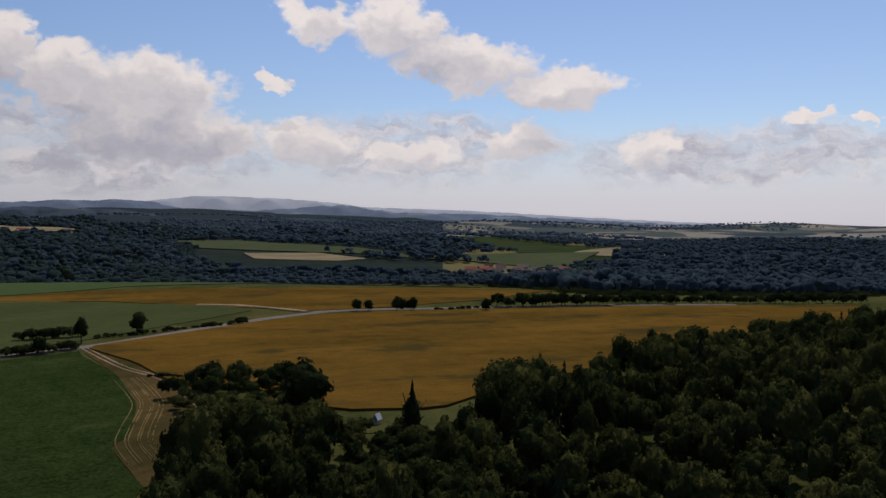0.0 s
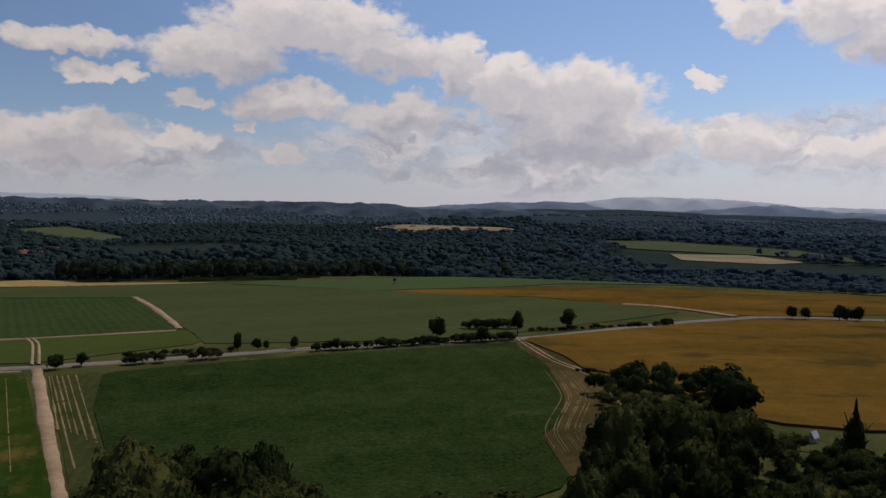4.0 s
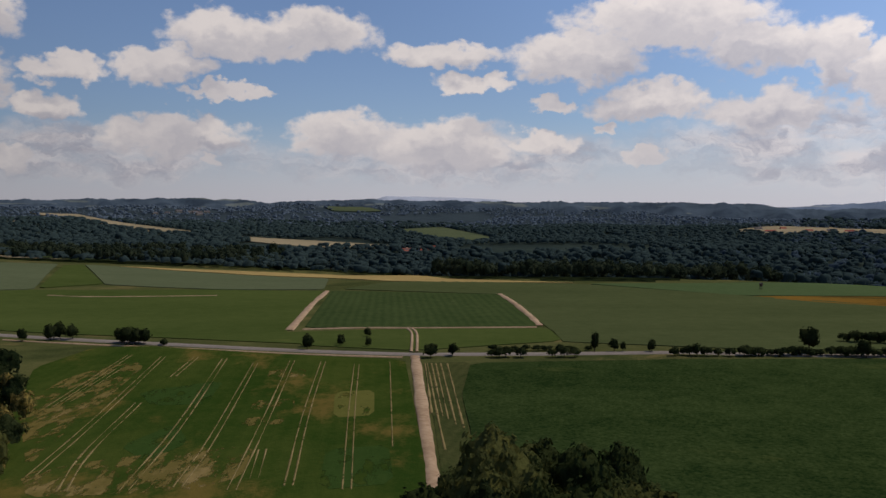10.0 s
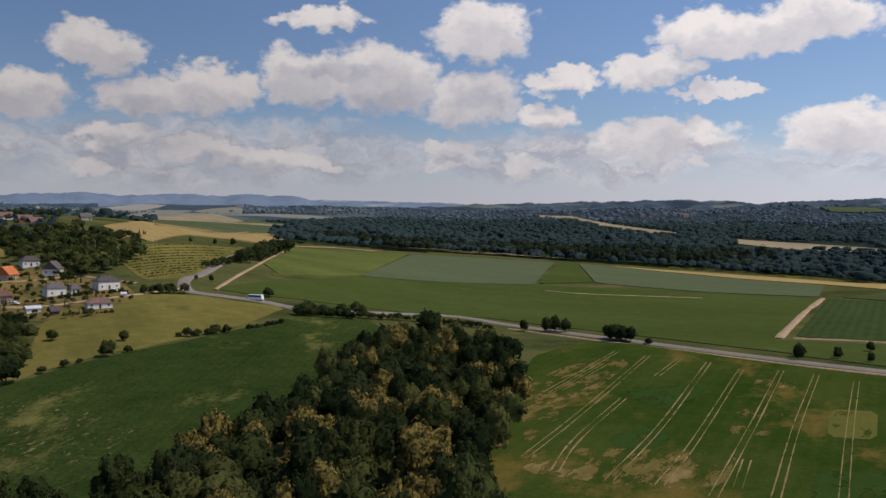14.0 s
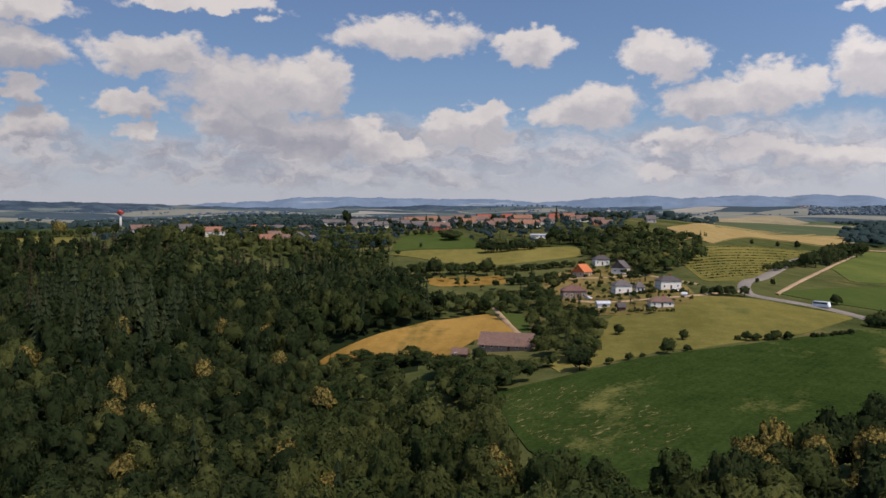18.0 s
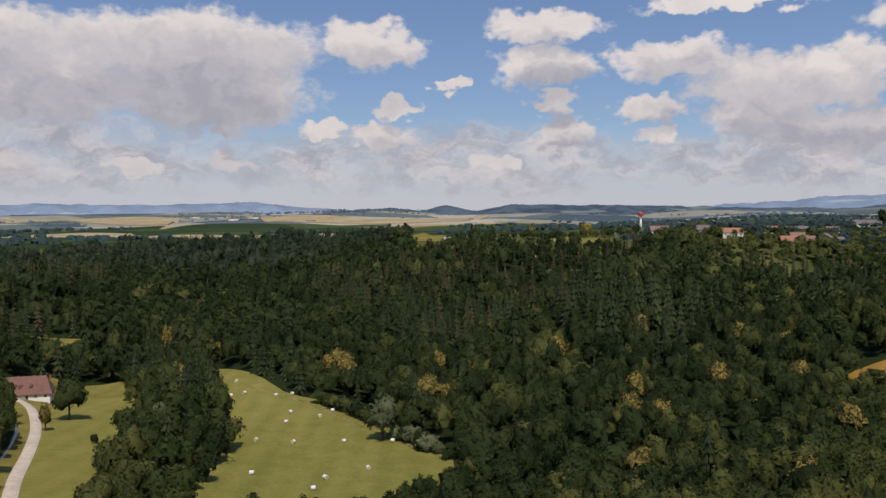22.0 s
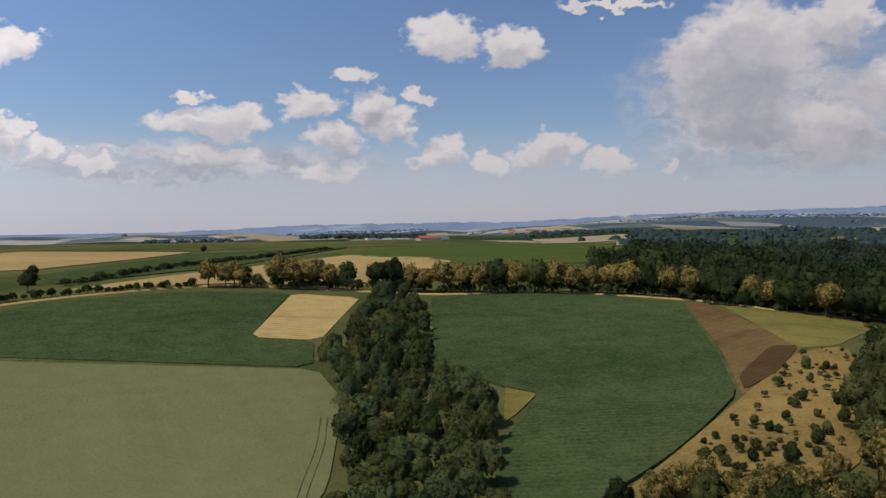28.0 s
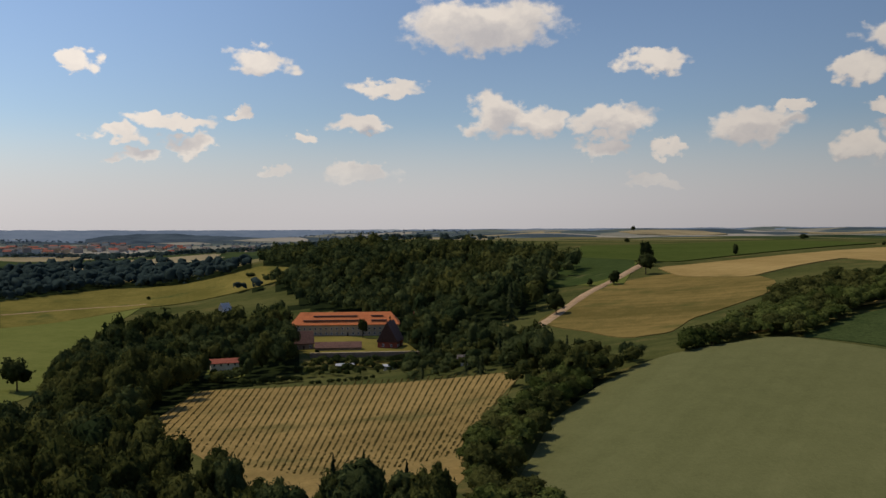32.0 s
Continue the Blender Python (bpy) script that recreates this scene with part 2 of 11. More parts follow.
class Nodes:
    """Short hand for building a node tree."""

    def __init__(self, tree):
        self.tree = tree

    def add(self, kind, values=(), out=0, operation="", use_clamp=False, interpolation_type=""):
        n = self.tree.nodes.new(kind)
        if operation:
            n.operation = operation
        if use_clamp:
            n.use_clamp = True
        if interpolation_type:
            n.interpolation_type = interpolation_type
        for socket, v in dict(values).items():
            s = n.inputs[socket]
            if isinstance(v, bpy.types.NodeSocket):
                self.tree.links.new(v, s)
            else:
                s.default_value = v
        return n.outputs[out]

    def math(self, op, a, b=0.0, c=0.0, clamp=False):
        return self.add("ShaderNodeMath", {0: a, 1: b, 2: c}, operation=op, use_clamp=clamp)

    def vec(self, op, a, b=(0, 0, 0), c=(0, 0, 0), out=0):
        return self.add("ShaderNodeVectorMath", {0: a, 1: b, 2: c} if op == "MULTIPLY_ADD" else {0: a, 1: b}, out, operation=op)

    def noise(self, where, scale, detail=4.0, rough=0.55, out=0):
        return self.add("ShaderNodeTexNoise", {"Vector": where, "Scale": scale, "Detail": detail, "Roughness": rough}, out)

    def ramp(self, value, lo, hi, a=0.0, b=1.0, smooth=True):
        return self.add("ShaderNodeMapRange", {0: value, 1: lo, 2: hi, 3: a, 4: b}, interpolation_type="SMOOTHSTEP" if smooth else "LINEAR")

    def mix(self, f, a, b):
        n = self.tree.nodes.new("ShaderNodeMix")
        n.data_type = "RGBA"
        for s, v in ((n.inputs[0], f), (n.inputs[6], a), (n.inputs[7], b)):
            if isinstance(v, bpy.types.NodeSocket):
                self.tree.links.new(v, s)
            else:
                s.default_value = v if isinstance(v, float) else (*v, 1)[:4]
        return n.outputs[2]


def cover_group(name, blobs):
    """A node group: squared distance to the nearest of the clouds, in cloud radii."""
    g = bpy.data.node_groups.new(name, "ShaderNodeTree")
    g.interface.new_socket("where", in_out="INPUT", socket_type="NodeSocketVector")
    g.interface.new_socket("far", in_out="OUTPUT", socket_type="NodeSocketFloat")
    N = Nodes(g)
    where = g.nodes.new("NodeGroupInput").outputs[0]
    best = None
    for a, e, w, h in blobs:
        q = N.vec("MULTIPLY_ADD", where, (1 / w, 1 / h, 0), (-a / w, -e / h, 0))
        d = N.vec("DOT_PRODUCT", q, q, out=1)
        best = d if best is None else N.math("SMOOTH_MIN", best, d, 0.25)
    g.links.new(best, g.nodes.new("NodeGroupOutput").inputs[0])
    return g


def make_sky():
    world = bpy.data.worlds.new("sky")
    scene.world = world
    world.use_nodes = True
    world.node_tree.nodes.clear()
    N = Nodes(world.node_tree)
    way = N.add("ShaderNodeTexCoord", out=0)
    air = world.node_tree.nodes.new("ShaderNodeTexSky")
    air.sky_type, air.sun_disc = "NISHITA", False
    air.sun_elevation, air.sun_rotation = radians(SUN_HEIGHT), radians(-SUN_BEARING)
    air.altitude, air.air_density, air.dust_density, air.ozone_density = 300.0, 1.0, 0.5, 2.2
    sky = N.vec("MULTIPLY", air.outputs[0], (0.9, 0.965, 1.08))
    sky = N.vec("SCALE", sky)
    sky.node.inputs["Scale"].default_value = SKY_STRENGTH
    # bearing and elevation in degrees, ruffled by noise into cauliflower edges
    x, y, z = (N.add("ShaderNodeSeparateXYZ", {0: way}, i) for i in range(3))
    bearing = N.math("MULTIPLY", N.math("ARCTAN2", N.math("MULTIPLY", x, -1.0), y), 57.2958)
    bearing = N.math("ADD", bearing, N.math("MULTIPLY", N.math("LESS_THAN", bearing, -45.0), 360.0))
    elevation = N.math("MULTIPLY", N.math("ARCSINE", z), 57.2958)
    flat = N.add("ShaderNodeCombineXYZ", {0: bearing, 1: elevation})
    squashed = N.vec("MULTIPLY", flat, (1.0, 1.35, 1.0))
    big = N.noise(squashed, 0.28, 3.0, 0.5, 1)
    small = N.noise(squashed, 1.0, 4.0, 0.5, 1)
    ruffle = N.vec("ADD", N.vec("MULTIPLY", N.vec("SUBTRACT", big, (0.5, 0.5, 0.5)), (4.5, 2.6, 0)), N.vec("MULTIPLY", N.vec("SUBTRACT", small, (0.5, 0.5, 0.5)), (2.6, 1.7, 0)))
    where = N.vec("ADD", flat, ruffle)
    puffs, veils = cover_group("cumulus", PUFFS), cover_group("veil", VEILS)

    def cover(group, at):
        n = world.node_tree.nodes.new("ShaderNodeGroup")
        n.node_tree = group
        world.node_tree.links.new(at, n.inputs[0])
        return n.outputs[0]

    fine = N.noise(squashed, 2.2, 4.0, 0.55)
    here = N.math("ADD", cover(puffs, where), N.math("MULTIPLY", N.math("SUBTRACT", fine, 0.5), 0.7))
    above = N.math("ADD", cover(puffs, N.vec("ADD", where, (0.25, 1.1, 0))), N.math("MULTIPLY", N.math("SUBTRACT", fine, 0.5), 0.5))
    puff_cover = N.ramp(here, 1.4, 0.55)
    haze = cover(veils, N.vec("ADD", flat, N.vec("MULTIPLY", ruffle, (1.6, 0.9, 0))))
    veil_cover = N.math("MULTIPLY", N.ramp(haze, 1.4, 0.2), 0.97)
    broken = N.ramp(N.noise(N.vec("MULTIPLY", flat, (0.5, 1.3, 1.0)), 0.55, 7.0, 0.6), 0.34, 0.62, 0.5, 1.0)
    veil_cover = N.math("MULTIPLY", veil_cover, broken)
    # lit tops, greyer undersides
    over = cover(puffs, N.vec("ADD", where, (0.4, 3.2, 0)))
    lit = N.math("ADD", N.math("MULTIPLY", N.ramp(above, 0.0, 1.5), 0.62), N.math("MULTIPLY", N.ramp(over, 0.1, 1.3), 0.38))
    billow = N.math("SUBTRACT", N.noise(N.vec("ADD", where, (40, 9, 0)), 0.55, 4.0, 0.5), 0.5)
    lit = N.math("ADD", N.math("ADD", N.math("MULTIPLY", lit, 0.86), 0.06), N.math("MULTIPLY", billow, 0.85), clamp=True)
    puff_colour = N.mix(lit, CLOUD_BASE, CLOUD_TOP)
    low = N.ramp(elevation, 7.0, 0.5)
    colour = N.mix(N.math("MULTIPLY", low, 0.8), sky, HORIZON_HAZE)
    drift = N.noise(N.vec("MULTIPLY", where, (0.55, 1.25, 1.0)), 0.6, 7.0, 0.62)
    colour = N.mix(veil_cover, colour, N.mix(N.ramp(drift, 0.36, 0.66), CLOUD_BASE, CLOUD_VEIL))
    colour = N.mix(N.math("MULTIPLY", puff_cover, N.ramp(elevation, 0.5, 5.0, 0.25, 1.0)), colour, puff_colour)
    # air and cloud scatter more light towards the sun
    towards = N.vec("DOT_PRODUCT", way, SUN_WAY, out=1)
    glow = N.math("ADD", N.math("ADD", N.ramp(towards, -0.5, -0.15, 0.88, 1.02), N.ramp(towards, -0.2, 0.3, 0.0, 0.6)), N.ramp(towards, 0.3, 0.65, 0.0, 0.58))
    colour = N.vec("SCALE", colour)
    world.node_tree.links.new(glow, colour.node.inputs["Scale"])
    back = N.add("ShaderNodeBackground", {"Color": colour, "Strength": 1.0})
    world.node_tree.links.new(back, world.node_tree.nodes.new("ShaderNodeOutputWorld").inputs[0])


SKY_STRENGTH = 0.085
CLOUD_TOP, CLOUD_BASE, CLOUD_VEIL, HORIZON_HAZE = (0.73, 0.695, 0.67), (0.385, 0.395, 0.45), (0.64, 0.625, 0.635), (0.55, 0.553, 0.625)
make_sky()

# ---- materials ----
def material(name, rough=0.9, spec=0.2):
    m = bpy.data.materials.new(name)
    m.use_nodes = True
    bsdf = m.node_tree.nodes["Principled BSDF"]
    bsdf.inputs["Roughness"].default_value = rough
    bsdf.inputs["Specular IOR Level"].default_value = spec
    return m, Nodes(m.node_tree), bsdf


def bump(N, bsdf, value, strength, distance):
    N.tree.links.new(N.add("ShaderNodeBump", {"Height": value, "Strength": strength, "Distance": distance}), bsdf.inputs["Normal"])


def crop_material(name, dark, light, turn=0.0, row=0.0, row_gap=3.0, patch=0.5, stain=None, stain_share=0.5, stripe=0.0, stripe_gap=18.0, ragged=0.0, speckle=1.3, gap_scale=0.22):
    """Growing crop: grain, drilled rows, broad patches, and thin or dry stains."""
    m, N, bsdf = material(name, 1.0, 0.0)
    at = N.add("ShaderNodeTexCoord", out=3)
    turned = N.add("ShaderNodeMapping", {"Vector": at, "Rotation": (0, 0, radians(turn))})
    broad = N.noise(N.vec("MULTIPLY", turned, (1, 0.35, 1)), 0.018, 5.0, 0.6)
    middle = N.noise(turned, 0.11, 5.0, 0.65)
    grain = N.noise(at, 0.9, 4.0, 0.7)
    f = N.math("ADD", N.math("MULTIPLY", N.math("SUBTRACT", broad, 0.5), patch * 3.2), N.math("MULTIPLY", N.math("SUBTRACT", middle, 0.5), 1.3))
    f = N.math("ADD", f, N.math("MULTIPLY", N.math("SUBTRACT", grain, 0.5), speckle))
    x = N.add("ShaderNodeSeparateXYZ", {0: N.vec("ADD", turned, N.vec("MULTIPLY", N.vec("SUBTRACT", N.noise(at, 0.05, 2.0, 0.5, 1), (0.5, 0.5, 0.5)), (3, 3, 0)))}, 0)
    rows = N.math("SINE", N.math("MULTIPLY", x, 6.2832 / row_gap))
    if row:
        f = N.math("ADD", f, N.math("MULTIPLY", rows, row))
    if stripe:
        swath = N.noise(N.add("ShaderNodeCombineXYZ", {0: N.math("MULTIPLY", x, 1 / stripe_gap)}), 1.0, 2.0, 0.5)
        f = N.math("ADD", f, N.math("MULTIPLY", N.math("SUBTRACT", swath, 0.5), stripe * 3))
    colour = N.mix(N.math("ADD", f, 0.5, clamp=True), dark, light)
    if stain:
        worn = N.math("ADD", N.noise(N.vec("MULTIPLY", turned, (1.0, 0.5, 1)), 0.03, 7.0, 0.68), N.math("MULTIPLY", grain, 0.12))
        colour = N.mix(N.ramp(worn, 0.72 - 0.25 * stain_share, 0.86 - 0.25 * stain_share, 0.0, 0.85), colour, stain)
    if ragged:
        gaps = N.noise(N.vec("MULTIPLY", turned, (1.0, 0.3, 1)), gap_scale, 6.0, 0.7)
        N.tree.links.new(N.ramp(gaps, ragged - 0.04, ragged + 0.04), bsdf.inputs["Alpha"])
    N.tree.links.new(colour, bsdf.inputs["Base Color"])
    bump(N, bsdf, N.math("ADD", grain, N.math("MULTIPLY", rows, row * 0.4)), 0.6, 0.5)
    return m


STRAW_TONE = (0.42, 0.31, 0.17)
RIPE = crop_material("ripe_wheat", (0.09, 0.056, 0.012), (0.19, 0.105, 0.02), 70, 0.06, 4, 0.9, (0.062, 0.05, 0.016), 0.62)
PALE = crop_material("pale_crop", (0.055, 0.085, 0.03), (0.08, 0.115, 0.045), 20, 0, 4, 0.3)
GREYGREEN = crop_material("barley", (0.053, 0.067, 0.024), (0.081, 0.096, 0.036), 35, 0.05, 5, 0.45)
SAGE = crop_material("sage_barley", (0.106, 0.112, 0.045), (0.148, 0.15, 0.064), 118, 0.04, 6, 0.35, None, 0.5, 0.22, 7.0)
HAYFIELD = crop_material("hay_field", (0.11, 0.09, 0.028), (0.225, 0.16, 0.055), 30, 0.06, 8, 1.0, (0.075, 0.08, 0.024), 0.55, 0.3, 14.0)
STRAW = crop_material("stubble", (0.27, 0.19, 0.07), (0.42, 0.305, 0.11), 60, 0.2, 3.5, 0.4, (0.2, 0.13, 0.06), 0.3)
PLOT = crop_material("drilled_crop", (0.03, 0.05, 0.015), (0.058, 0.08, 0.026), 125, 0.14, 5, 0.3, (0.12, 0.12, 0.05), 0.2)
MIDGREEN = crop_material("young_crop", (0.045, 0.066, 0.015), (0.075, 0.096, 0.025), 35, 0.03, 4, 0.45, (0.1, 0.115, 0.03), 0.2)
YELGREEN = crop_material("yellowing_crop", (0.07, 0.095, 0.025), (0.13, 0.14, 0.035), 35, 0.0, 4, 0.6)
MAIZE = crop_material("maize", (0.025, 0.043, 0.014), (0.066, 0.086, 0.03), 48, 0.09, 2.6, 0.4, (0.075, 0.09, 0.03), 0.25, speckle=2.6)
MARGIN = crop_material("bare_margin", (0.025, 0.04, 0.011), (0.075, 0.075, 0.026), 142, 0.1, 3.4, 0.4, (0.3, 0.22, 0.12), 0.2)
# darker copy of maize, its backlit and clouded look put into the colour
SHADED_MAIZE = crop_material("shaded_maize", (0.011, 0.024, 0.0065), (0.041, 0.061, 0.0175), 48, 0.04, 3.2, 0.5, (0.062, 0.074, 0.02), 0.28, speckle=2.8)
ROUGH = crop_material("rough_slope", (0.11, 0.08, 0.024), (0.25, 0.17, 0.052), 20, 0.0, 4, 0.9, (0.06, 0.07, 0.02), 0.5, speckle=2.0)
WEEDS = crop_material("pale_weeds", (0.09, 0.09, 0.028), (0.17, 0.155, 0.055), 100, 0.0, 3, 0.4, ragged=0.59, gap_scale=0.8)
BLUEGREY = crop_material("blue_grey_barley", (0.08, 0.098, 0.046), (0.11, 0.127, 0.065), 35, 0.05, 5, 0.4)
YELLOWED = crop_material("yellowed_cereal", (0.085, 0.09, 0.02), (0.13, 0.125, 0.03), 124, 0.0, 4, 0.4, ragged=0.4)
WEEDY = crop_material("weedy_beet", (0.015, 0.029, 0.007), (0.042, 0.062, 0.015), 100, 0.05, 3.2, 0.5, (0.15, 0.14, 0.04), 0.42, speckle=2.4)
HEADLAND = crop_material("headland_grass", (0.055, 0.045, 0.017), (0.13, 0.088, 0.034), 20, 0.05, 4, 0.9, (0.035, 0.048, 0.014), 0.6)
TRAMLINE = crop_material("tramline_stubble", (0.12, 0.1, 0.036), (0.3, 0.22, 0.095), 20, 0.0, 4, 0.9, ragged=0.41)
THIN = crop_material("thin_cereal", (0.1, 0.085, 0.022), (0.15, 0.115, 0.034), 124, 0.1, 3, 0.5, (0.25, 0.18, 0.07), 0.55, ragged=0.52)
LUSH = crop_material("lush_cereal", (0.024, 0.05, 0.01), (0.04, 0.07, 0.015), 124, 0.05, 3, 0.4, ragged=0.42)
TRAM = crop_material("cereal", (0.022, 0.046, 0.007), (0.052, 0.07, 0.013), 124, 0.06, 4, 1.0, (0.14, 0.1, 0.025), 0.55)
DRY = crop_material("dry_grass", (0.11, 0.1, 0.026), (0.2, 0.165, 0.046), 70, 0.03, 7, 0.8, (0.06, 0.08, 0.024), 0.4)
GOLD = crop_material("golden_grass", (0.17, 0.1, 0.022), (0.33, 0.195, 0.05), 70, 0.05, 6, 1.0, (0.11, 0.09, 0.026), 0.6)
FAR_WHEAT = crop_material("pale_ripe_wheat", (0.25, 0.175, 0.065), (0.35, 0.25, 0.1), 70, 0.03, 6, 0.7, (0.17, 0.135, 0.05), 0.3)
LAWN = crop_material("mown_meadow", (0.12, 0.117, 0.028), (0.2, 0.178, 0.05), 25, 0.1, 9, 0.6, (0.22, 0.18, 0.06), 0.25)
SOIL = crop_material("fallow_soil", (0.078, 0.05, 0.018), (0.15, 0.1, 0.038), 15, 0.08, 4, 0.7, (0.08, 0.05, 0.022), 0.45)
TURNED = crop_material("turned_soil", (0.042, 0.026, 0.01), (0.078, 0.05, 0.02), 15, 0.1, 3, 0.6)
LIGHT = crop_material("light_meadow", (0.10, 0.12, 0.03), (0.16, 0.17, 0.05), 15, 0.05, 6, 0.5)
STRAWGRASS = crop_material("vineyard_grass", (0.16, 0.115, 0.042), (0.3, 0.21, 0.08), 0, 0.0, 4, 0.6, (0.11, 0.1, 0.036), 0.45)
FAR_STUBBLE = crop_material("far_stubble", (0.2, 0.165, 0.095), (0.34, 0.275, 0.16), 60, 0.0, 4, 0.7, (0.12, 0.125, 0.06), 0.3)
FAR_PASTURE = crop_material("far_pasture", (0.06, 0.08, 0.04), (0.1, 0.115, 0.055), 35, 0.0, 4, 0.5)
GRASS = crop_material("rough_grass", (0.04, 0.052, 0.016), (0.1, 0.1, 0.034), 0, 0.0, 4, 0.9, (0.15, 0.12, 0.045), 0.5)


def plain(name, colour, other=None, scale=1.0, rough=0.8, spec=0.3, depth=0.0):
    m, N, bsdf = material(name, rough, spec)
    at = N.add("ShaderNodeTexCoord", out=3)
    n = N.math("ADD", N.math("MULTIPLY", N.noise(at, scale, 6.0, 0.65), 0.6), N.math("MULTIPLY", N.noise(at, scale * 0.13, 4.0, 0.6), 0.4))
    other = other or tuple(c * 0.7 for c in colour)
    N.tree.links.new(N.mix(N.ramp(n, 0.35, 0.65), other, colour), bsdf.inputs["Base Color"])
    if depth:
        bump(N, bsdf, n, 0.5, depth)
    return m


ASPHALT = plain("asphalt", (0.25, 0.215, 0.175), (0.18, 0.155, 0.125), 0.6, 0.95, 0.0, 0.02)
EARTH = plain("earth_track", (0.44, 0.31, 0.185), (0.28, 0.185, 0.105), 0.5, 0.95, 0.05, 0.1)
GRAVEL = plain("pale_gravel", (0.5, 0.43, 0.34), (0.36, 0.31, 0.24), 0.8, 0.95, 0.05, 0.05)
BARK = plain("bark", (0.09, 0.065, 0.045), (0.05, 0.035, 0.025), 3.0, 0.95, 0.05, 0.1)


def leaf_material(name, dark, light, bloom=None, glow=0.28):
    """Foliage: each tree and each spray of leaves in its own tone; leaves let some light through."""
    m, N, bsdf = material(name, 0.9, 0.0)
    place = N.add("ShaderNodeNewGeometry", out=0)
    tree = N.add("ShaderNodeObjectInfo", out=5)
    tuft = N.add("ShaderNodeNewGeometry", out=8)
    stand = N.noise(place, 0.02, 4.0, 0.65)
    each = N.noise(place, 0.11, 2.0, 0.5)
    spray = N.noise(place, 1.7, 4.0, 0.75)
    own = N.add("ShaderNodeAttribute", out=2)
    own.node.attribute_name = "tone"
    own = N.math("FRACT", N.math("ADD", own, tree))
    f = N.math("ADD", N.math("MULTIPLY", tuft, 0.4), N.math("MULTIPLY", own, 0.65))
    f = N.math("ADD", f, N.math("MULTIPLY", N.math("SUBTRACT", spray, 0.54), 1.6))
    f = N.math("ADD", f, N.math("ADD", N.math("MULTIPLY", N.math("SUBTRACT", stand, 0.5), 1.5), N.math("MULTIPLY", N.math("SUBTRACT", each, 0.48), 0.8)), clamp=True)
    bump(N, bsdf, spray, 0.8, 0.5)
    colour = N.mix(f, dark, light)
    if bloom:
        colour = N.mix(N.ramp(N.noise(place, 0.9, 5.0, 0.75), 0.45, 0.57), colour, bloom)
    N.tree.links.new(colour, bsdf.inputs["Base Color"])
    through_leaf = N.add("ShaderNodeBsdfTranslucent", {"Color": colour})
    both = N.add("ShaderNodeMixShader", {0: glow, 1: bsdf.outputs[0], 2: through_leaf})
    N.tree.links.new(both, m.node_tree.nodes["Material Output"].inputs[0])
    return m


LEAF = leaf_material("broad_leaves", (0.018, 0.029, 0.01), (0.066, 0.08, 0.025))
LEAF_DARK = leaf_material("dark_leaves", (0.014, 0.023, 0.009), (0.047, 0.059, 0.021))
LEAF_OLIVE = leaf_material("olive_leaves", (0.028, 0.038, 0.012), (0.108, 0.113, 0.034))
# two lightened copies of LEAF: sunlight on hedge and hill woods put into colour
LEAF_BRIGHT = leaf_material("sunny_leaves", (0.04, 0.058, 0.015), (0.125, 0.148, 0.042))
LEAF_SUNNY = leaf_material("sunlit_leaves", (0.027, 0.042, 0.017), (0.092, 0.11, 0.04))
# backlit far woods, lifted to blue by haze put into the colour
HAZE_BLUE_LEAF = leaf_material("hazy_blue_leaves", (0.046, 0.07, 0.086), (0.07, 0.098, 0.113))
LEAF_GOLD = leaf_material("flowering_leaves", (0.035, 0.036, 0.011), (0.1, 0.09, 0.026), (0.3, 0.22, 0.062))
LEAF_SILVER = leaf_material("willow_leaves", (0.06, 0.074, 0.032), (0.16, 0.17, 0.085))
NEEDLES = leaf_material("needles", (0.016, 0.025, 0.012), (0.052, 0.064, 0.028), None, 0.12)
NEEDLES_BROWN = leaf_material("pine_needles", (0.035, 0.033, 0.017), (0.082, 0.07, 0.034), None, 0.12)
RUST = leaf_material("rusty_leaves", (0.06, 0.03, 0.012), (0.16, 0.075, 0.03))
# haze mixed into the next three leaf colours, most in the distant one
FAR_LEAF = leaf_material("hazy_far_leaves", (0.037, 0.058, 0.055), (0.048, 0.072, 0.066))
HAZY_LEAF = leaf_material("hazy_valley_leaves", (0.02, 0.03, 0.017), (0.05, 0.062, 0.034))
DISTANT_LEAF = leaf_material("hazy_distant_leaves", (0.105, 0.14, 0.172), (0.128, 0.165, 0.192))


def countryside(name, green, dry, wood_tone, pale):
    """Far patchwork of fields, pasture and stubble."""
    m, N, bsdf = material(name, 1.0, 0.0)
    at = N.add("ShaderNodeTexCoord", out=3)
    bent = N.vec("ADD", N.vec("MULTIPLY", at, (1.0, 1.0, 0.0)), N.vec("MULTIPLY", N.noise(at, 0.003, 3.0, 0.5, 1), (160, 160, 0)))
    cell = N.add("ShaderNodeTexVoronoi", {"Vector": bent, "Scale": 0.0042}, 1)
    pick = N.add("ShaderNodeSeparateColor", {0: cell}, 0)
    tone = N.mix(N.ramp(pick, 0.62, 0.66), green, dry)
    tone = N.mix(N.ramp(pick, 0.3, 0.34), wood_tone, tone)
    tone = N.mix(N.ramp(pick, 0.84, 0.87), tone, pale)
    grain = N.math("ADD", N.math("MULTIPLY", N.noise(at, 0.02, 6.0, 0.65), 0.7), 0.55)
    N.tree.links.new(N.vec("SCALE", tone), bsdf.inputs["Base Color"])
    N.tree.links.new(grain, bsdf.inputs["Base Color"].links[0].from_node.inputs["Scale"])
    return m


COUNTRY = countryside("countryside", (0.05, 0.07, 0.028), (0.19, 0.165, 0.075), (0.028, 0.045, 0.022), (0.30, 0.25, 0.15))
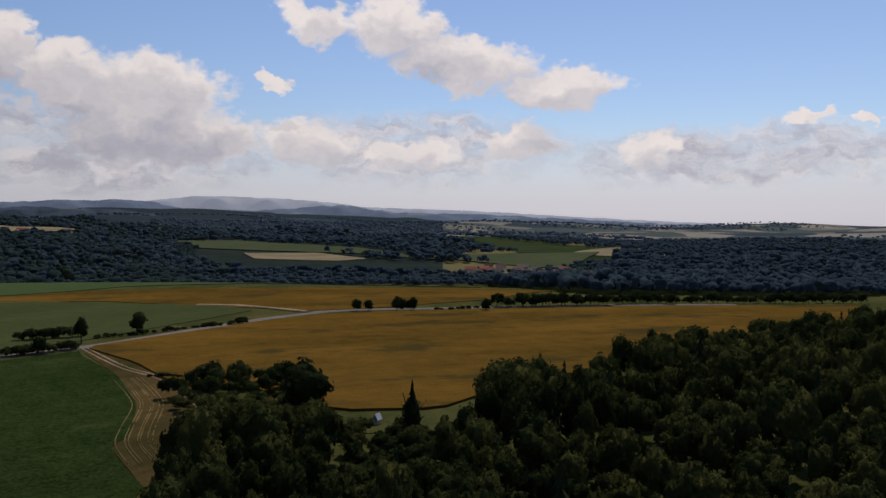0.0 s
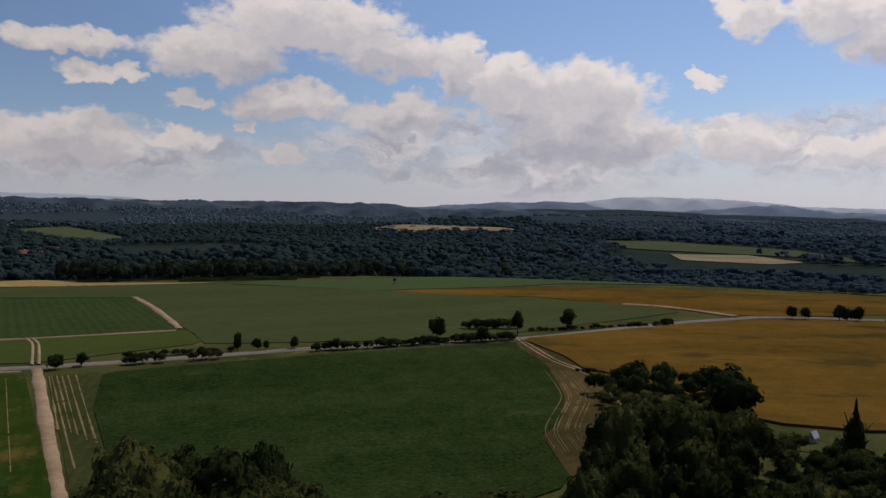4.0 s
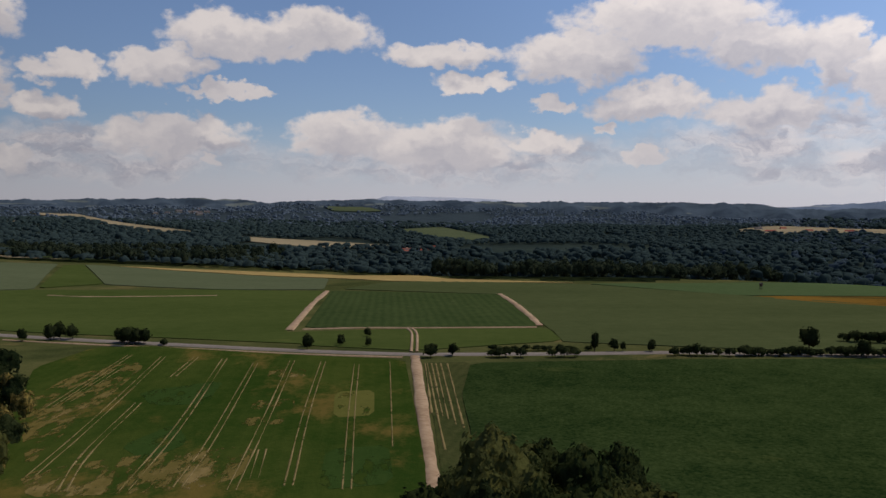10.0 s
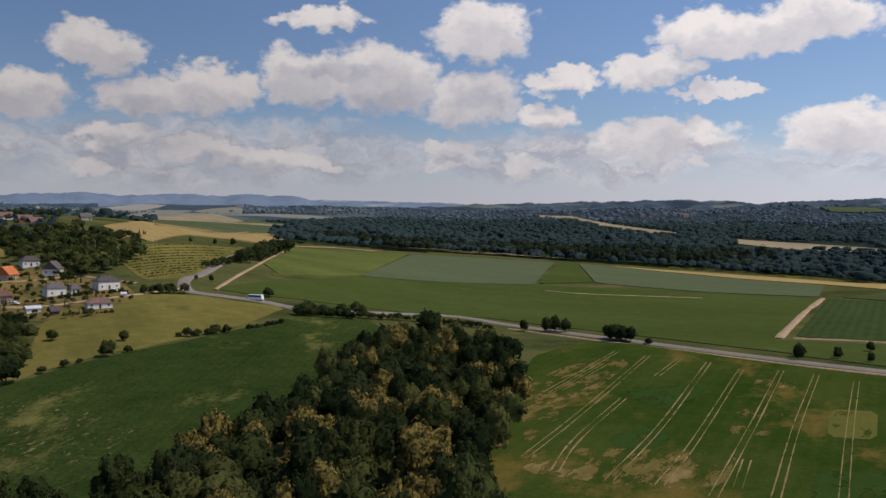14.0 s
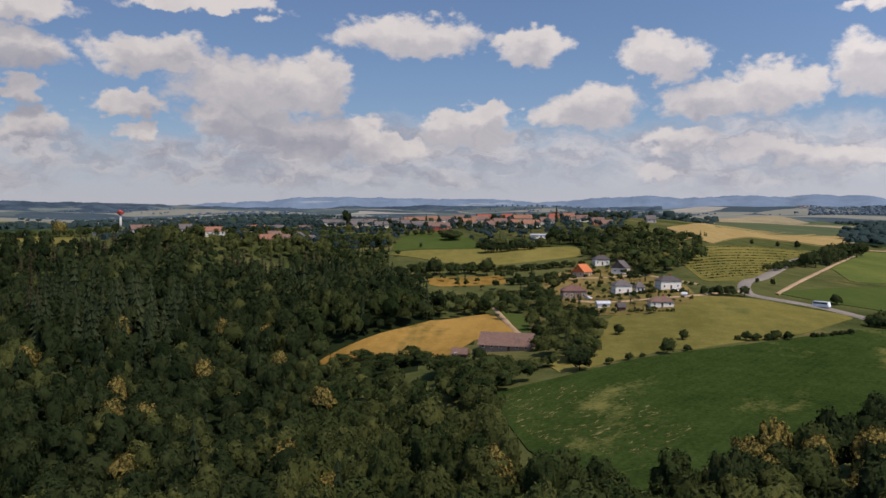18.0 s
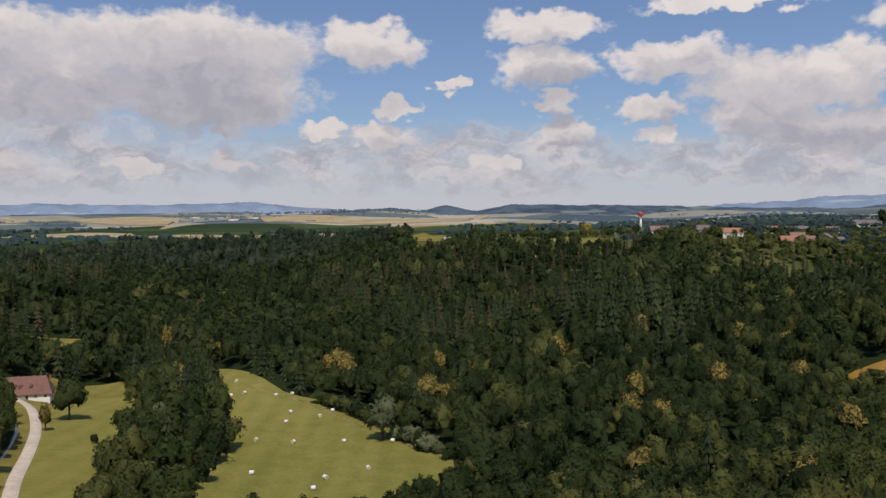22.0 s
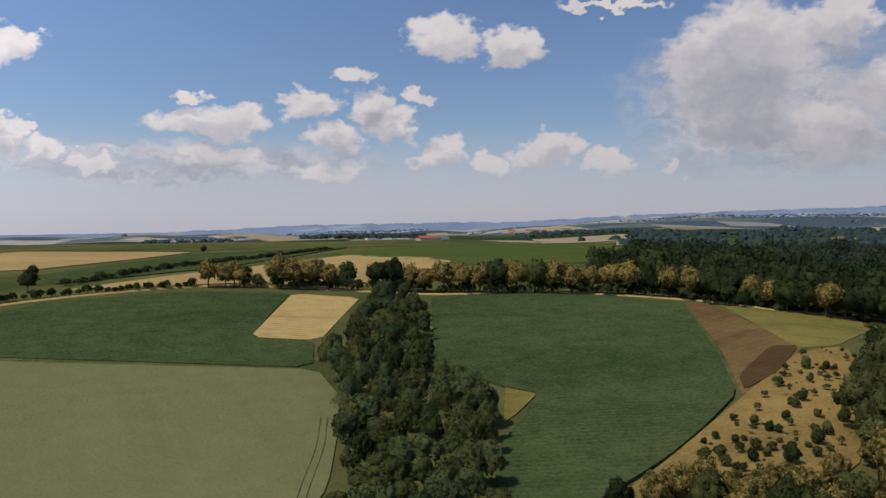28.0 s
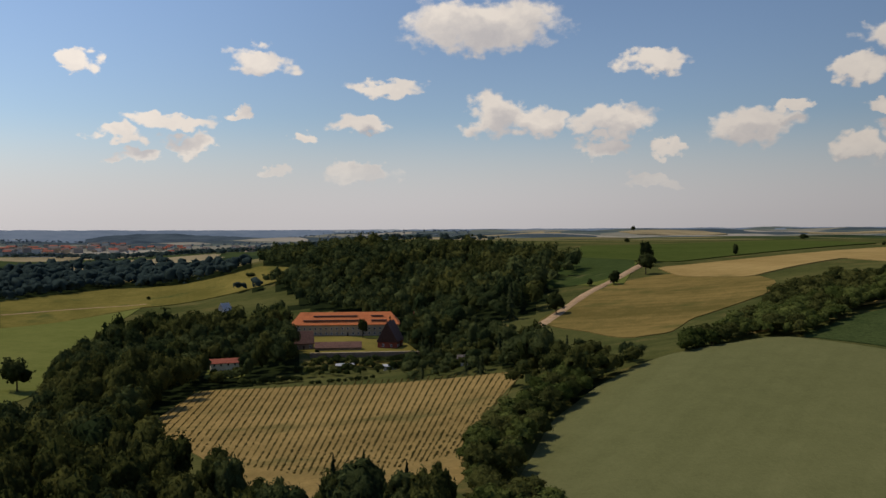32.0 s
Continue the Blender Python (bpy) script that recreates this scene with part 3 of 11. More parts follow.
# the same patchwork with blue air haze painted into every colour
DISTANCE = countryside("hazy_countryside", (0.1, 0.125, 0.115), (0.22, 0.215, 0.17), (0.06, 0.083, 0.095), (0.32, 0.295, 0.24))


def hill_material(name, dark, light, field):
    """Far wooded hillside: mottled woods with a few open fields, air haze mixed into the colours."""
    m, N, bsdf = material(name, 1.0, 0.0)
    at = N.vec("MULTIPLY", N.add("ShaderNodeTexCoord", out=3), (1.0, 1.0, 2.4))
    n = N.math("ADD", N.math("MULTIPLY", N.noise(at, 0.012, 6.0, 0.7), 0.6), N.math("MULTIPLY", N.noise(at, 0.003, 3.0, 0.6), 0.4))
    tone = N.mix(N.ramp(n, 0.36, 0.64), dark, light)
    tone = N.mix(N.ramp(N.noise(N.vec("MULTIPLY", at, (1, 1, 5)), 0.0032, 3.0, 0.5), 0.62, 0.66, 0.0, 0.8), tone, field)
    N.tree.links.new(tone, bsdf.inputs["Base Color"])
    return m


# aerial haze is painted into these three, paler and bluer farther off
HILL_PALE = hill_material("hazy_farthest_hills", (0.4, 0.44, 0.49), (0.44, 0.475, 0.52), (0.46, 0.48, 0.5))
HILL_BLUE = hill_material("hazy_blue_woods", (0.135, 0.18, 0.235), (0.17, 0.215, 0.27), (0.26, 0.29, 0.3))
HILL_DARK = hill_material("hazy_dark_woods", (0.036, 0.053, 0.07), (0.075, 0.102, 0.124), (0.14, 0.16, 0.14))
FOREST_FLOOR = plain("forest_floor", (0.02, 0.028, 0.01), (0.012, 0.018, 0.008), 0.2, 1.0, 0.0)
# woodland ground with haze put into the colour, bluer in the farther one
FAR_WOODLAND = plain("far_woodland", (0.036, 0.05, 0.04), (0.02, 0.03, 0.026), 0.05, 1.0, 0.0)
DISTANT_WOODLAND = plain("hazy_woodland", (0.046, 0.063, 0.069), (0.031, 0.044, 0.05), 0.03, 1.0, 0.0)
WHITE_WALL = plain("white_render", (0.72, 0.67, 0.585), (0.6, 0.55, 0.47), 0.8, 0.9, 0.1)
CREAM_WALL = plain("cream_render", (0.52, 0.41, 0.28), (0.4, 0.31, 0.21), 0.8, 0.9, 0.1)
GREY_WALL = plain("grey_render", (0.4, 0.37, 0.33), (0.3, 0.27, 0.24), 0.8, 0.9, 0.1)
STONE_WALL = plain("old_stone", (0.3, 0.22, 0.16), (0.2, 0.14, 0.1), 0.9, 0.95, 0.05, 0.1)
BRICK_WALL = plain("red_brick", (0.34, 0.09, 0.05), (0.22, 0.06, 0.04), 1.2, 0.9, 0.1)
WOOD_WALL = plain("dark_boards", (0.1, 0.065, 0.045), (0.06, 0.04, 0.03), 1.5, 0.85, 0.1)


def tile_material(name, colour, other):
    """Roof tiles in courses, with weathering."""
    m, N, bsdf = material(name, 0.8, 0.2)
    at = N.add("ShaderNodeTexCoord", out=3)
    z = N.add("ShaderNodeSeparateXYZ", {0: at}, 2)
    course = N.math("SINE", N.math("MULTIPLY", z, 6.2832 / 0.3))
    n = N.math("ADD", N.noise(at, 1.6, 5.0, 0.7), N.math("MULTIPLY", course, 0.08))
    tone = N.mix(N.ramp(n, 0.35, 0.68), other, colour)
    tone = N.mix(N.ramp(N.noise(at, 0.25, 5.0, 0.65), 0.52, 0.78, 0.0, 0.6), tone, tuple(c * 0.45 for c in other))
    N.tree.links.new(tone, bsdf.inputs["Base Color"])
    bump(N, bsdf, course, 0.5, 0.05)
    return m


OLD_TILE = tile_material("old_tiles", (0.22, 0.132, 0.096), (0.14, 0.084, 0.062))
TERRACOTTA = tile_material("terracotta_tiles", (0.3, 0.145, 0.085), (0.21, 0.1, 0.062))
ORANGE_TILE = tile_material("orange_tiles", (0.62, 0.2, 0.07), (0.48, 0.14, 0.05))
RED_TILE = tile_material("red_tiles", (0.36, 0.1, 0.055), (0.25, 0.07, 0.045))
BROWN_TILE = tile_material("brown_tiles", (0.19, 0.1, 0.075), (0.12, 0.065, 0.05))
GREY_TILE = tile_material("grey_tiles", (0.16, 0.135, 0.12), (0.1, 0.086, 0.078))
SLATE = tile_material("dark_slates", (0.11, 0.092, 0.085), (0.065, 0.055, 0.052))
GLASS = plain("dark_glass", (0.03, 0.035, 0.04), (0.02, 0.022, 0.026), 1.0, 0.15, 0.5)
FRAME = plain("white_frames", (0.75, 0.74, 0.72), (0.65, 0.64, 0.62), 1.0, 0.6, 0.3)
METAL = plain("painted_steel", (0.55, 0.55, 0.56), (0.42, 0.42, 0.44), 1.0, 0.5, 0.4)
RED_PAINT = plain("red_paint", (0.5, 0.07, 0.04), (0.4, 0.05, 0.03), 1.0, 0.5, 0.4)
WHITE_PAINT = plain("white_paint", (0.8, 0.8, 0.8), (0.7, 0.7, 0.7), 1.0, 0.35, 0.5)
RUBBER = plain("rubber", (0.025, 0.025, 0.026), (0.02, 0.02, 0.02), 1.0, 0.8, 0.2)
WRAP = plain("bale_wrap", (0.62, 0.6, 0.55), (0.5, 0.47, 0.42), 2.0, 0.6, 0.3)
HAY = plain("hay", (0.5, 0.4, 0.2), (0.36, 0.28, 0.13), 2.0, 0.95, 0.05)
VINE = leaf_material("vine_leaves", (0.09, 0.082, 0.028), (0.2, 0.155, 0.055))
WATER = plain("river_water", (0.06, 0.07, 0.06), (0.04, 0.05, 0.04), 0.3, 0.3, 0.4)

# ---- builders for the ground ----
def mesh_from(name, verts, faces, mat=None, smooth=False):
    me = bpy.data.meshes.new(name)
    verts, faces = np.asarray(verts, np.float32), np.asarray(faces, np.int32)
    k = faces.shape[1]
    tone = verts[:, 3].copy() if verts.shape[1] == 4 else None
    verts = np.ascontiguousarray(verts[:, :3])
    me.vertices.add(len(verts))
    me.vertices.foreach_set("co", verts.ravel())
    me.loops.add(faces.size)
    me.loops.foreach_set("vertex_index", faces.ravel())
    me.polygons.add(len(faces))
    me.polygons.foreach_set("loop_start", np.arange(0, faces.size, k, dtype=np.int32))
    me.polygons.foreach_set("use_smooth", np.full(len(faces), smooth))
    me.update(calc_edges=True)
    if tone is not None:  # each plant's own shade of green
        me.attributes.new("tone", "FLOAT", "POINT").data.foreach_set("value", tone)
    if mat:
        me.materials.append(mat)
    return me


def make_ground():
    """One sheet of land out to the horizon, fine near the middle and coarse far off."""
    rings = np.concatenate([[0.02, 8.0], 30 * 1.032 ** np.arange(0, 164)])
    rings = np.append(rings[rings < 4850], [4860.0])
    steps = 480
    a = np.linspace(0, 2 * np.pi, steps, endpoint=False)
    x, y = -np.sin(a)[None] * rings[:, None], np.cos(a)[None] * rings[:, None]
    verts = np.stack([x, y, height(x, y)], -1).reshape(-1, 3)
    i = np.arange(len(rings) - 1)[:, None] * steps
    j = np.arange(steps)[None]
    k = (j + 1) % steps
    quads = np.stack([i + j, i + k, i + steps + k, i + steps + j], -1).reshape(-1, 4)[:, ::-1]
    me = mesh_from("ground", verts, quads, GRASS, True)
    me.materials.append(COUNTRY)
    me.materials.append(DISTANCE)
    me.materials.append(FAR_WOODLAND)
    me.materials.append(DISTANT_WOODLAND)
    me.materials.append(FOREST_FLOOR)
    # outer rings switch to the ground colours that carry painted haze
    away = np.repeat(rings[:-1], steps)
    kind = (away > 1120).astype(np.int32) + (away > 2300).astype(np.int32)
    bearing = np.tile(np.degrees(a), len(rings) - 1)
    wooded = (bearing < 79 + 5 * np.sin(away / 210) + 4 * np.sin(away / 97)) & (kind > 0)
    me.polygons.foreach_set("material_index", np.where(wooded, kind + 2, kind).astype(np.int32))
    ob = new("ground", me)
    tagged(ob, "rolling countryside of rough grass out to the horizon", "ground", kind="structure")


make_ground()


def inside(points, x, y):
    """Which of the plan points lie within an outline."""
    p = np.asarray(points, float)
    hit = np.zeros(np.shape(x), bool)
    for (ax, ay), (bx, by) in zip(p, np.roll(p, -1, 0)):
        with np.errstate(divide="ignore", invalid="ignore"):
            hit ^= ((ay > y) != (by > y)) & (x < (bx - ax) * (y - ay) / (by - ay) + ax)
    return hit


FIELDS = []


def rounded(points, step):
    """An outline with its corners eased and its sides cut into short lengths."""
    p = np.asarray(points, float)
    for _ in range(1):
        q = np.roll(p, -1, 0)
        cut = np.minimum(0.14, 5.0 / (np.hypot(*(q - p).T) + 1e-6))[:, None]
        p = np.stack([p * (1 - cut) + q * cut, p * cut + q * (1 - cut)], 1).reshape(-1, 2)
    out = []
    for a, b in zip(p, np.roll(p, -1, 0)):
        n = max(1, int(np.hypot(*(b - a)) / step))
        out += [a + (b - a) * k / n for k in range(n)]
    return np.array(out)


def sheet(points, raise_by, mat, name, step=None):
    """A draped sheet of crop: its top and its edge down to the ground."""
    p = np.asarray(points, float)
    size = np.ptp(p, axis=0).max()
    step = step or max(4.0, size / 45)
    edge = rounded(points, step)
    gx, gy = np.meshgrid(np.arange(p[:, 0].min(), p[:, 0].max(), step), np.arange(p[:, 1].min(), p[:, 1].max(), step))
    gx, gy = gx.ravel(), gy.ravel()
    keep = inside(edge, gx, gy)
    inner = np.stack([gx[keep], gy[keep]], 1)
    every = [Vector(v) for v in np.concatenate([edge, inner])]
    n = len(edge)
    co, _, tris, *_ = mathutils_cdt(every, [(i, (i + 1) % n) for i in range(n)], [], 1, 1e-4)
    flat = np.array([tuple(v) for v in co])
    r = np.hypot(*flat.T)
    lift = raise_by + np.clip((r - 600) / 600, 0, 3) * 0.9
    top = np.column_stack([flat, height(*flat.T) + lift])
    er = np.hypot(*edge.T)
    ez = height(*edge.T)
    rim = np.concatenate([np.column_stack([edge, ez + raise_by + np.clip((er - 600) / 600, 0, 3) * 0.9]), np.column_stack([edge, ez - 0.6])])
    base = len(top)
    k = np.arange(n)
    m = (k + 1) % n
    wall = np.concatenate([np.stack([base + k, base + m, base + n + m], 1), np.stack([base + k, base + n + m, base + n + k], 1)])
    tris = [t for t in tris if len(t) == 3]
    return mesh_from(name, np.concatenate([top, rim]), np.concatenate([np.array(tris), wall]), mat, False)


def crop(name, mat, raise_by, label, *points):
    ob = new(name, sheet(points, raise_by, mat, name))
    tagged(ob, label, "field", kind="stuff")
    FIELDS.append((name, np.array(points, float)))
    return ob


def eased(points, step):
    """A smooth line through plan points."""
    p = np.asarray(points, float)
    q = np.concatenate([[2 * p[0] - p[1]], p, [2 * p[-1] - p[-2]]])
    out = []
    for a, b, c, d in zip(q, q[1:], q[2:], q[3:]):
        n = max(2, int(np.hypot(*(c - b)) / step))
        for s in np.arange(n) / n:
            out.append(0.5 * (2 * b + (c - a) * s + (2 * a - 5 * b + 4 * c - d) * s * s + (3 * b - a - 3 * c + d) * s ** 3))
    return np.array(out + [p[-1]])


def ribbon(points, width, raise_by, mat, name, shift=0.0, step=6.0, wobble=0.0):
    """A strip of road, track or rut along a line, with crossfall edges."""
    line = eased(points, step)
    way = np.gradient(line, axis=0)
    way /= np.linalg.norm(way, axis=1)[:, None] + 1e-9
    side = np.stack([way[:, 1], -way[:, 0]], 1)
    k = np.arange(len(line))
    uneven = np.convolve(np.random.default_rng(len(k)).normal(size=len(k) + 4), np.ones(5) / 3, "valid")
    w = width / 2 * np.clip(1 + wobble * uneven, 0.3, 2)
    parts = []
    for f, drop in ((-1.25, -0.5), (-1, 0.0), (0, 0.05), (1, 0.0), (1.25, -0.5)):
        at = line + side * (shift + f * w)[:, None]
        parts.append(np.column_stack([at, height(*at.T) + raise_by + drop]))
    n = len(line)
    verts = np.concatenate(parts)
    i = np.arange(n - 1)
    quads = np.concatenate([np.stack([c * n + i, c * n + i + 1, (c + 1) * n + i + 1, (c + 1) * n + i], 1) for c in range(4)])[:, ::-1]
    return mesh_from(name, verts, quads, mat, True)



def ridge(name, label, mat, away, base, rough, seed, *line):
    """A far wooded hill range: crest heights at bearings, a rounded bank, an uneven wooded skyline."""
    rng = np.random.default_rng(seed)
    line = sorted(line)
    n = int((line[-1][0] - line[0][0]) * 11) + 2
    deg = np.linspace(line[0][0], line[-1][0], n)
    a = np.radians(deg)
    crest = np.interp(deg, [p[0] for p in line], [p[1] for p in line])
    crest = np.convolve(np.pad(crest, 5, "edge"), np.ones(11) / 11, "valid")
    tops = rng.uniform(-0.5, 0.5, n) + np.convolve(rng.normal(size=n + 6), np.ones(7) / 3, "valid")[:n]
    verts = []
    for f, z in ((-520, 0.0), (-330, 0.42), (-150, 0.8), (0, 1.0), (90, 0.8), (200, 0.0)):
        fold = 0.12 * np.sin(deg * 1.9 + f / 60 + seed) * (0 < z < 1)
        verts.append(np.column_stack([-np.sin(a) * (away + f), np.cos(a) * (away + f), base + (crest - base) * (z + fold * (z < 0.9)) + (z == 1.0) * rough * tops]))
    k = np.arange(n - 1)
    quads = np.concatenate([np.stack([r * n + k, r * n + k + 1, (r + 1) * n + k + 1, (r + 1) * n + k], 1) for r in range(5)])
    ob = new(name, mesh_from(name, np.concatenate(verts), quads, mat, True))
    tagged(ob, label, "hills", kind="structure")


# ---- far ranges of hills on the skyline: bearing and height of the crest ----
ridge("far_hills", "haze-pale farthest hills on the skyline", HILL_PALE, 4640, -60, 1.2, 1, (-29.4, 6), (-22.0, 22), (-15.3, 43), (-8.1, 73), (-0.6, 106), (5.0, 120), (8.4, 153), (9.8, 161), (13.4, 174), (16.2, 175), (18.0, 157), (21.0, 129), (24.2, 105))
ridge("far_hills", "flat haze-pale table hill on the skyline", HILL_PALE, 4640, 60, 1.0, 2, (46.5, 143), (47.6, 168), (51.4, 182), (55.5, 186), (56.0, 159), (57.3, 141))
ridge("far_hills", "haze-blue wooded hills on the skyline", HILL_BLUE, 4380, -60, 2.0, 3, (-29.4, -1), (-18.7, 20), (-9.9, 52), (-2.5, 80), (3.2, 91), (5.0, 108), (6.7, 128), (8.4, 119), (12.0, 98), (16.6, 105), (18.6, 137), (21.0, 152), (22.6, 140), (24.5, 149), (27.2, 134), (25.3, 135), (29.0, 120), (30.2, 115), (31.2, 140), (32.1, 127), (33.2, 104))
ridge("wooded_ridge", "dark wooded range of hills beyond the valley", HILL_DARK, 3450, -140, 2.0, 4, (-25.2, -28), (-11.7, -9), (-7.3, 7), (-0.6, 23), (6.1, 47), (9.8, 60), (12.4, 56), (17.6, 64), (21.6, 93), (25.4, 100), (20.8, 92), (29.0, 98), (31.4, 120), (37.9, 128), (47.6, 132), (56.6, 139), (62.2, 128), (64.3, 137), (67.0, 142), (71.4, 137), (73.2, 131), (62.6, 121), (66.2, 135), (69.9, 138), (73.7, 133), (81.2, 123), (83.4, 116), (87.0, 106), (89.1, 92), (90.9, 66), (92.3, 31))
ridge("far_hills", "haze-blue hills beyond the fields", HILL_BLUE, 4500, 40, 2.0, 5, (79.7, 129), (82.7, 152), (87.4, 161), (90.9, 165), (92.3, 184), (96.2, 194), (99.7, 195), (103.3, 180), (92.1, 166), (97.3, 178), (102.5, 187), (105.5, 195), (108.9, 185), (110.7, 170), (112.9, 163), (115.1, 179), (119.2, 182), (122.9, 193), (127.0, 191), (128.8, 191), (122.9, 185), (124.4, 188), (128.1, 186), (130.4, 168), (134.5, 156), (136.3, 143))
ridge("wooded_ridge", "dark wooded slopes below the haze-blue hills", HILL_DARK, 4100, 40, 1.6, 6, (104.8, 135), (110.0, 128), (115.8, 137), (119.9, 140), (125.2, 141), (128.9, 129), (124.4, 131), (128.1, 120), (132.3, 128), (135.6, 138), (139.6, 145), (144.8, 148), (148.2, 154), (152.6, 153), (156.2, 141), (150.2, 121), (153.8, 123), (156.4, 135), (159.4, 125))
ridge("far_hills", "haze-blue hills at the edge of the plain", HILL_BLUE, 4400, -60, 1.8, 7, (159.0, 130), (162.1, 148), (165.1, 172), (168.8, 161), (173.2, 155), (177.5, 160), (181.2, 143), (185.5, 136), (189.1, 119), (188.1, 120), (192.3, 109), (198.7, 98), (203.9, 85), (209.4, 65), (213.1, 49), (216.8, 50), (220.6, 46), (225.8, 43), (230.2, 28), (234.1, 13), (237.5, -9), (241.0, -40))
ridge("far_hills", "low haze-pale rim of the plain", HILL_BLUE, 4560, -70, 0.8, 8, (213.1, 49), (224.3, 36), (235.1, 7), (244.7, 3), (244.6, 1), (258.6, -4), (273.3, -6), (288.1, -4), (301.2, 7), (309.4, 15))
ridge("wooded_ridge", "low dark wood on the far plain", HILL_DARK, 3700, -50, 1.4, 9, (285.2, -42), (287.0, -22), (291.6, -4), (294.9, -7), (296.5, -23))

# ---- trees ----
RNG = np.random.default_rng(7)


def ico(level):
    bm = bmesh.new()
    bmesh.ops.create_icosphere(bm, subdivisions=level, radius=1.0)
    v = np.array([x.co[:] for x in bm.verts])
    f = np.array([[w.index for w in t.verts] for t in bm.faces])
    bm.free()
    return v, f


ICO = {k: ico(k) for k in (1, 2, 3, 4)}


def lump(v, rng, amount, size=1.0):
    """Uneven surface: push the points of a ball in and out."""
    p = v.copy()
    for wave in (1.7, 3.1, 5.3):
        w = rng.normal(size=(3, 3)) * wave / 1.7
        p *= (1 + amount / wave * np.sin(v @ w.T + rng.uniform(0, 6, 3)).mean(1) * 2.2)[:, None]
    return p * size


def tufts(centres, normals, size, rng):
    """Small ragged sprays of leaves: two crossed-over triangles each, in a kite."""
    n = len(centres)
    a = np.cross(normals, rng.normal(size=(n, 3)))
    a /= np.linalg.norm(a, axis=1)[:, None] + 1e-9
    b = np.cross(normals, a) + normals * rng.uniform(-0.25, 0.25, (n, 1))
    s = size * rng.uniform(0.6, 1.4, (n, 1))
    v = np.stack([centres - a * s, centres + b * s * 0.6 - a * s * 0.1, centres + a * s, centres - b * s * 0.6 + a * s * 0.2], 1).reshape(-1, 3)
    k = np.arange(n)[:, None] * 4
    return v, np.concatenate([k + [0, 1, 2], k + [0, 2, 3]])


def joined(parts):
    vs, fs, n = [], [], 0
    for v, f in parts:
        vs.append(v)
        fs.append(f + n)
        n += len(v)
    return np.concatenate(vs), np.concatenate(fs)


def flakes(centres, normals, size, rng):
    """Single three-cornered sprays of leaves lying along the crown."""
    n = len(centres)
    a = np.cross(normals, rng.normal(size=(n, 3)))
    a /= np.linalg.norm(a, axis=1)[:, None] + 1e-9
    b = np.cross(normals, a)
    s = size * rng.uniform(0.65, 1.4, (n, 1))
    v = np.stack([centres - a * s, centres + b * s * 0.5 + a * s * 0.35, centres - b * s * 0.5 + a * s * 0.6], 1).reshape(-1, 3)
    k = np.arange(n)[:, None] * 3
    return v, k + [0, 2, 1]


def broad_crown(seed, level, clumps, leaves=0, leaf=0.03, rough=0.04, kites=True, loose=0.3):
    """Crown of a broadleaved tree, 1 high and 1 wide: a shaded core of swelling boughs, covered in sprays of leaves."""
    rng = np.random.default_rng(seed)
    v, f = ICO[level]
    k = np.arange(clumps) + 0.5
    up = 1 - 1.8 * k / clumps
    turn = k * 2.39996 + rng.uniform(0, 6)
    d = np.stack([np.sqrt(1 - up ** 2) * np.cos(turn), np.sqrt(1 - up ** 2) * np.sin(turn), up], 1)
    d += rng.normal(size=d.shape) * 0.5 / np.sqrt(clumps)
    d /= np.linalg.norm(d, axis=1)[:, None]
    reach = rng.uniform(0.33, 0.5, clumps) * (1 - 0.1 * np.abs(d[:, 2]))
    wide = rng.uniform(0.75, 1.3, clumps) * 2.0 / np.sqrt(clumps)
    lean = rng.normal(size=3) * [0.05, 0.05, 0.03]

    def reach_of(w):
        apart = np.arccos(np.clip(w @ d.T, -1, 1)) / wide
        return (reach * 0.42 + reach * 0.6 * np.sqrt(np.clip(1 - apart ** 2, 0, 1))).max(1)

    def placed(w, r):
        out = w * r[:, None] * [1.02, 1.02, 1.05]
        return out + lean * (out[:, 2:] > 0) + [0, 0, 0.53]

    core = placed(v, reach_of(v) * (0.96 if leaves else 1.0) * (1 + rng.normal(size=len(v)) * rough))
    parts = [(core, f)]
    if leaves:
        w = rng.normal(size=(int(leaves * 1.3), 3))
        w /= np.linalg.norm(w, axis=1)[:, None]
        w = w[w[:, 2] > -0.62][:leaves]
        nudge = [np.cross(w, x) * 0.12 for x in np.eye(3)[:2]]
        r = reach_of(w)
        p = placed(w, r * rng.uniform(0.93, 1.05, len(w)))
        near = [placed((w + e) / np.linalg.norm(w + e, axis=1)[:, None], reach_of((w + e) / np.linalg.norm(w + e, axis=1)[:, None])) - placed(w, r) for e in nudge]
        n = np.cross(near[0], near[1])
        n *= np.sign((n * w).sum(1))[:, None]
        n /= np.linalg.norm(n, axis=1)[:, None] + 1e-9
        n = n * 0.8 + w * 0.5 + rng.normal(size=w.shape) * loose
        n /= np.linalg.norm(n, axis=1)[:, None]
        parts.append((tufts if kites else flakes)(p, n, leaf, rng))
    return joined(parts)


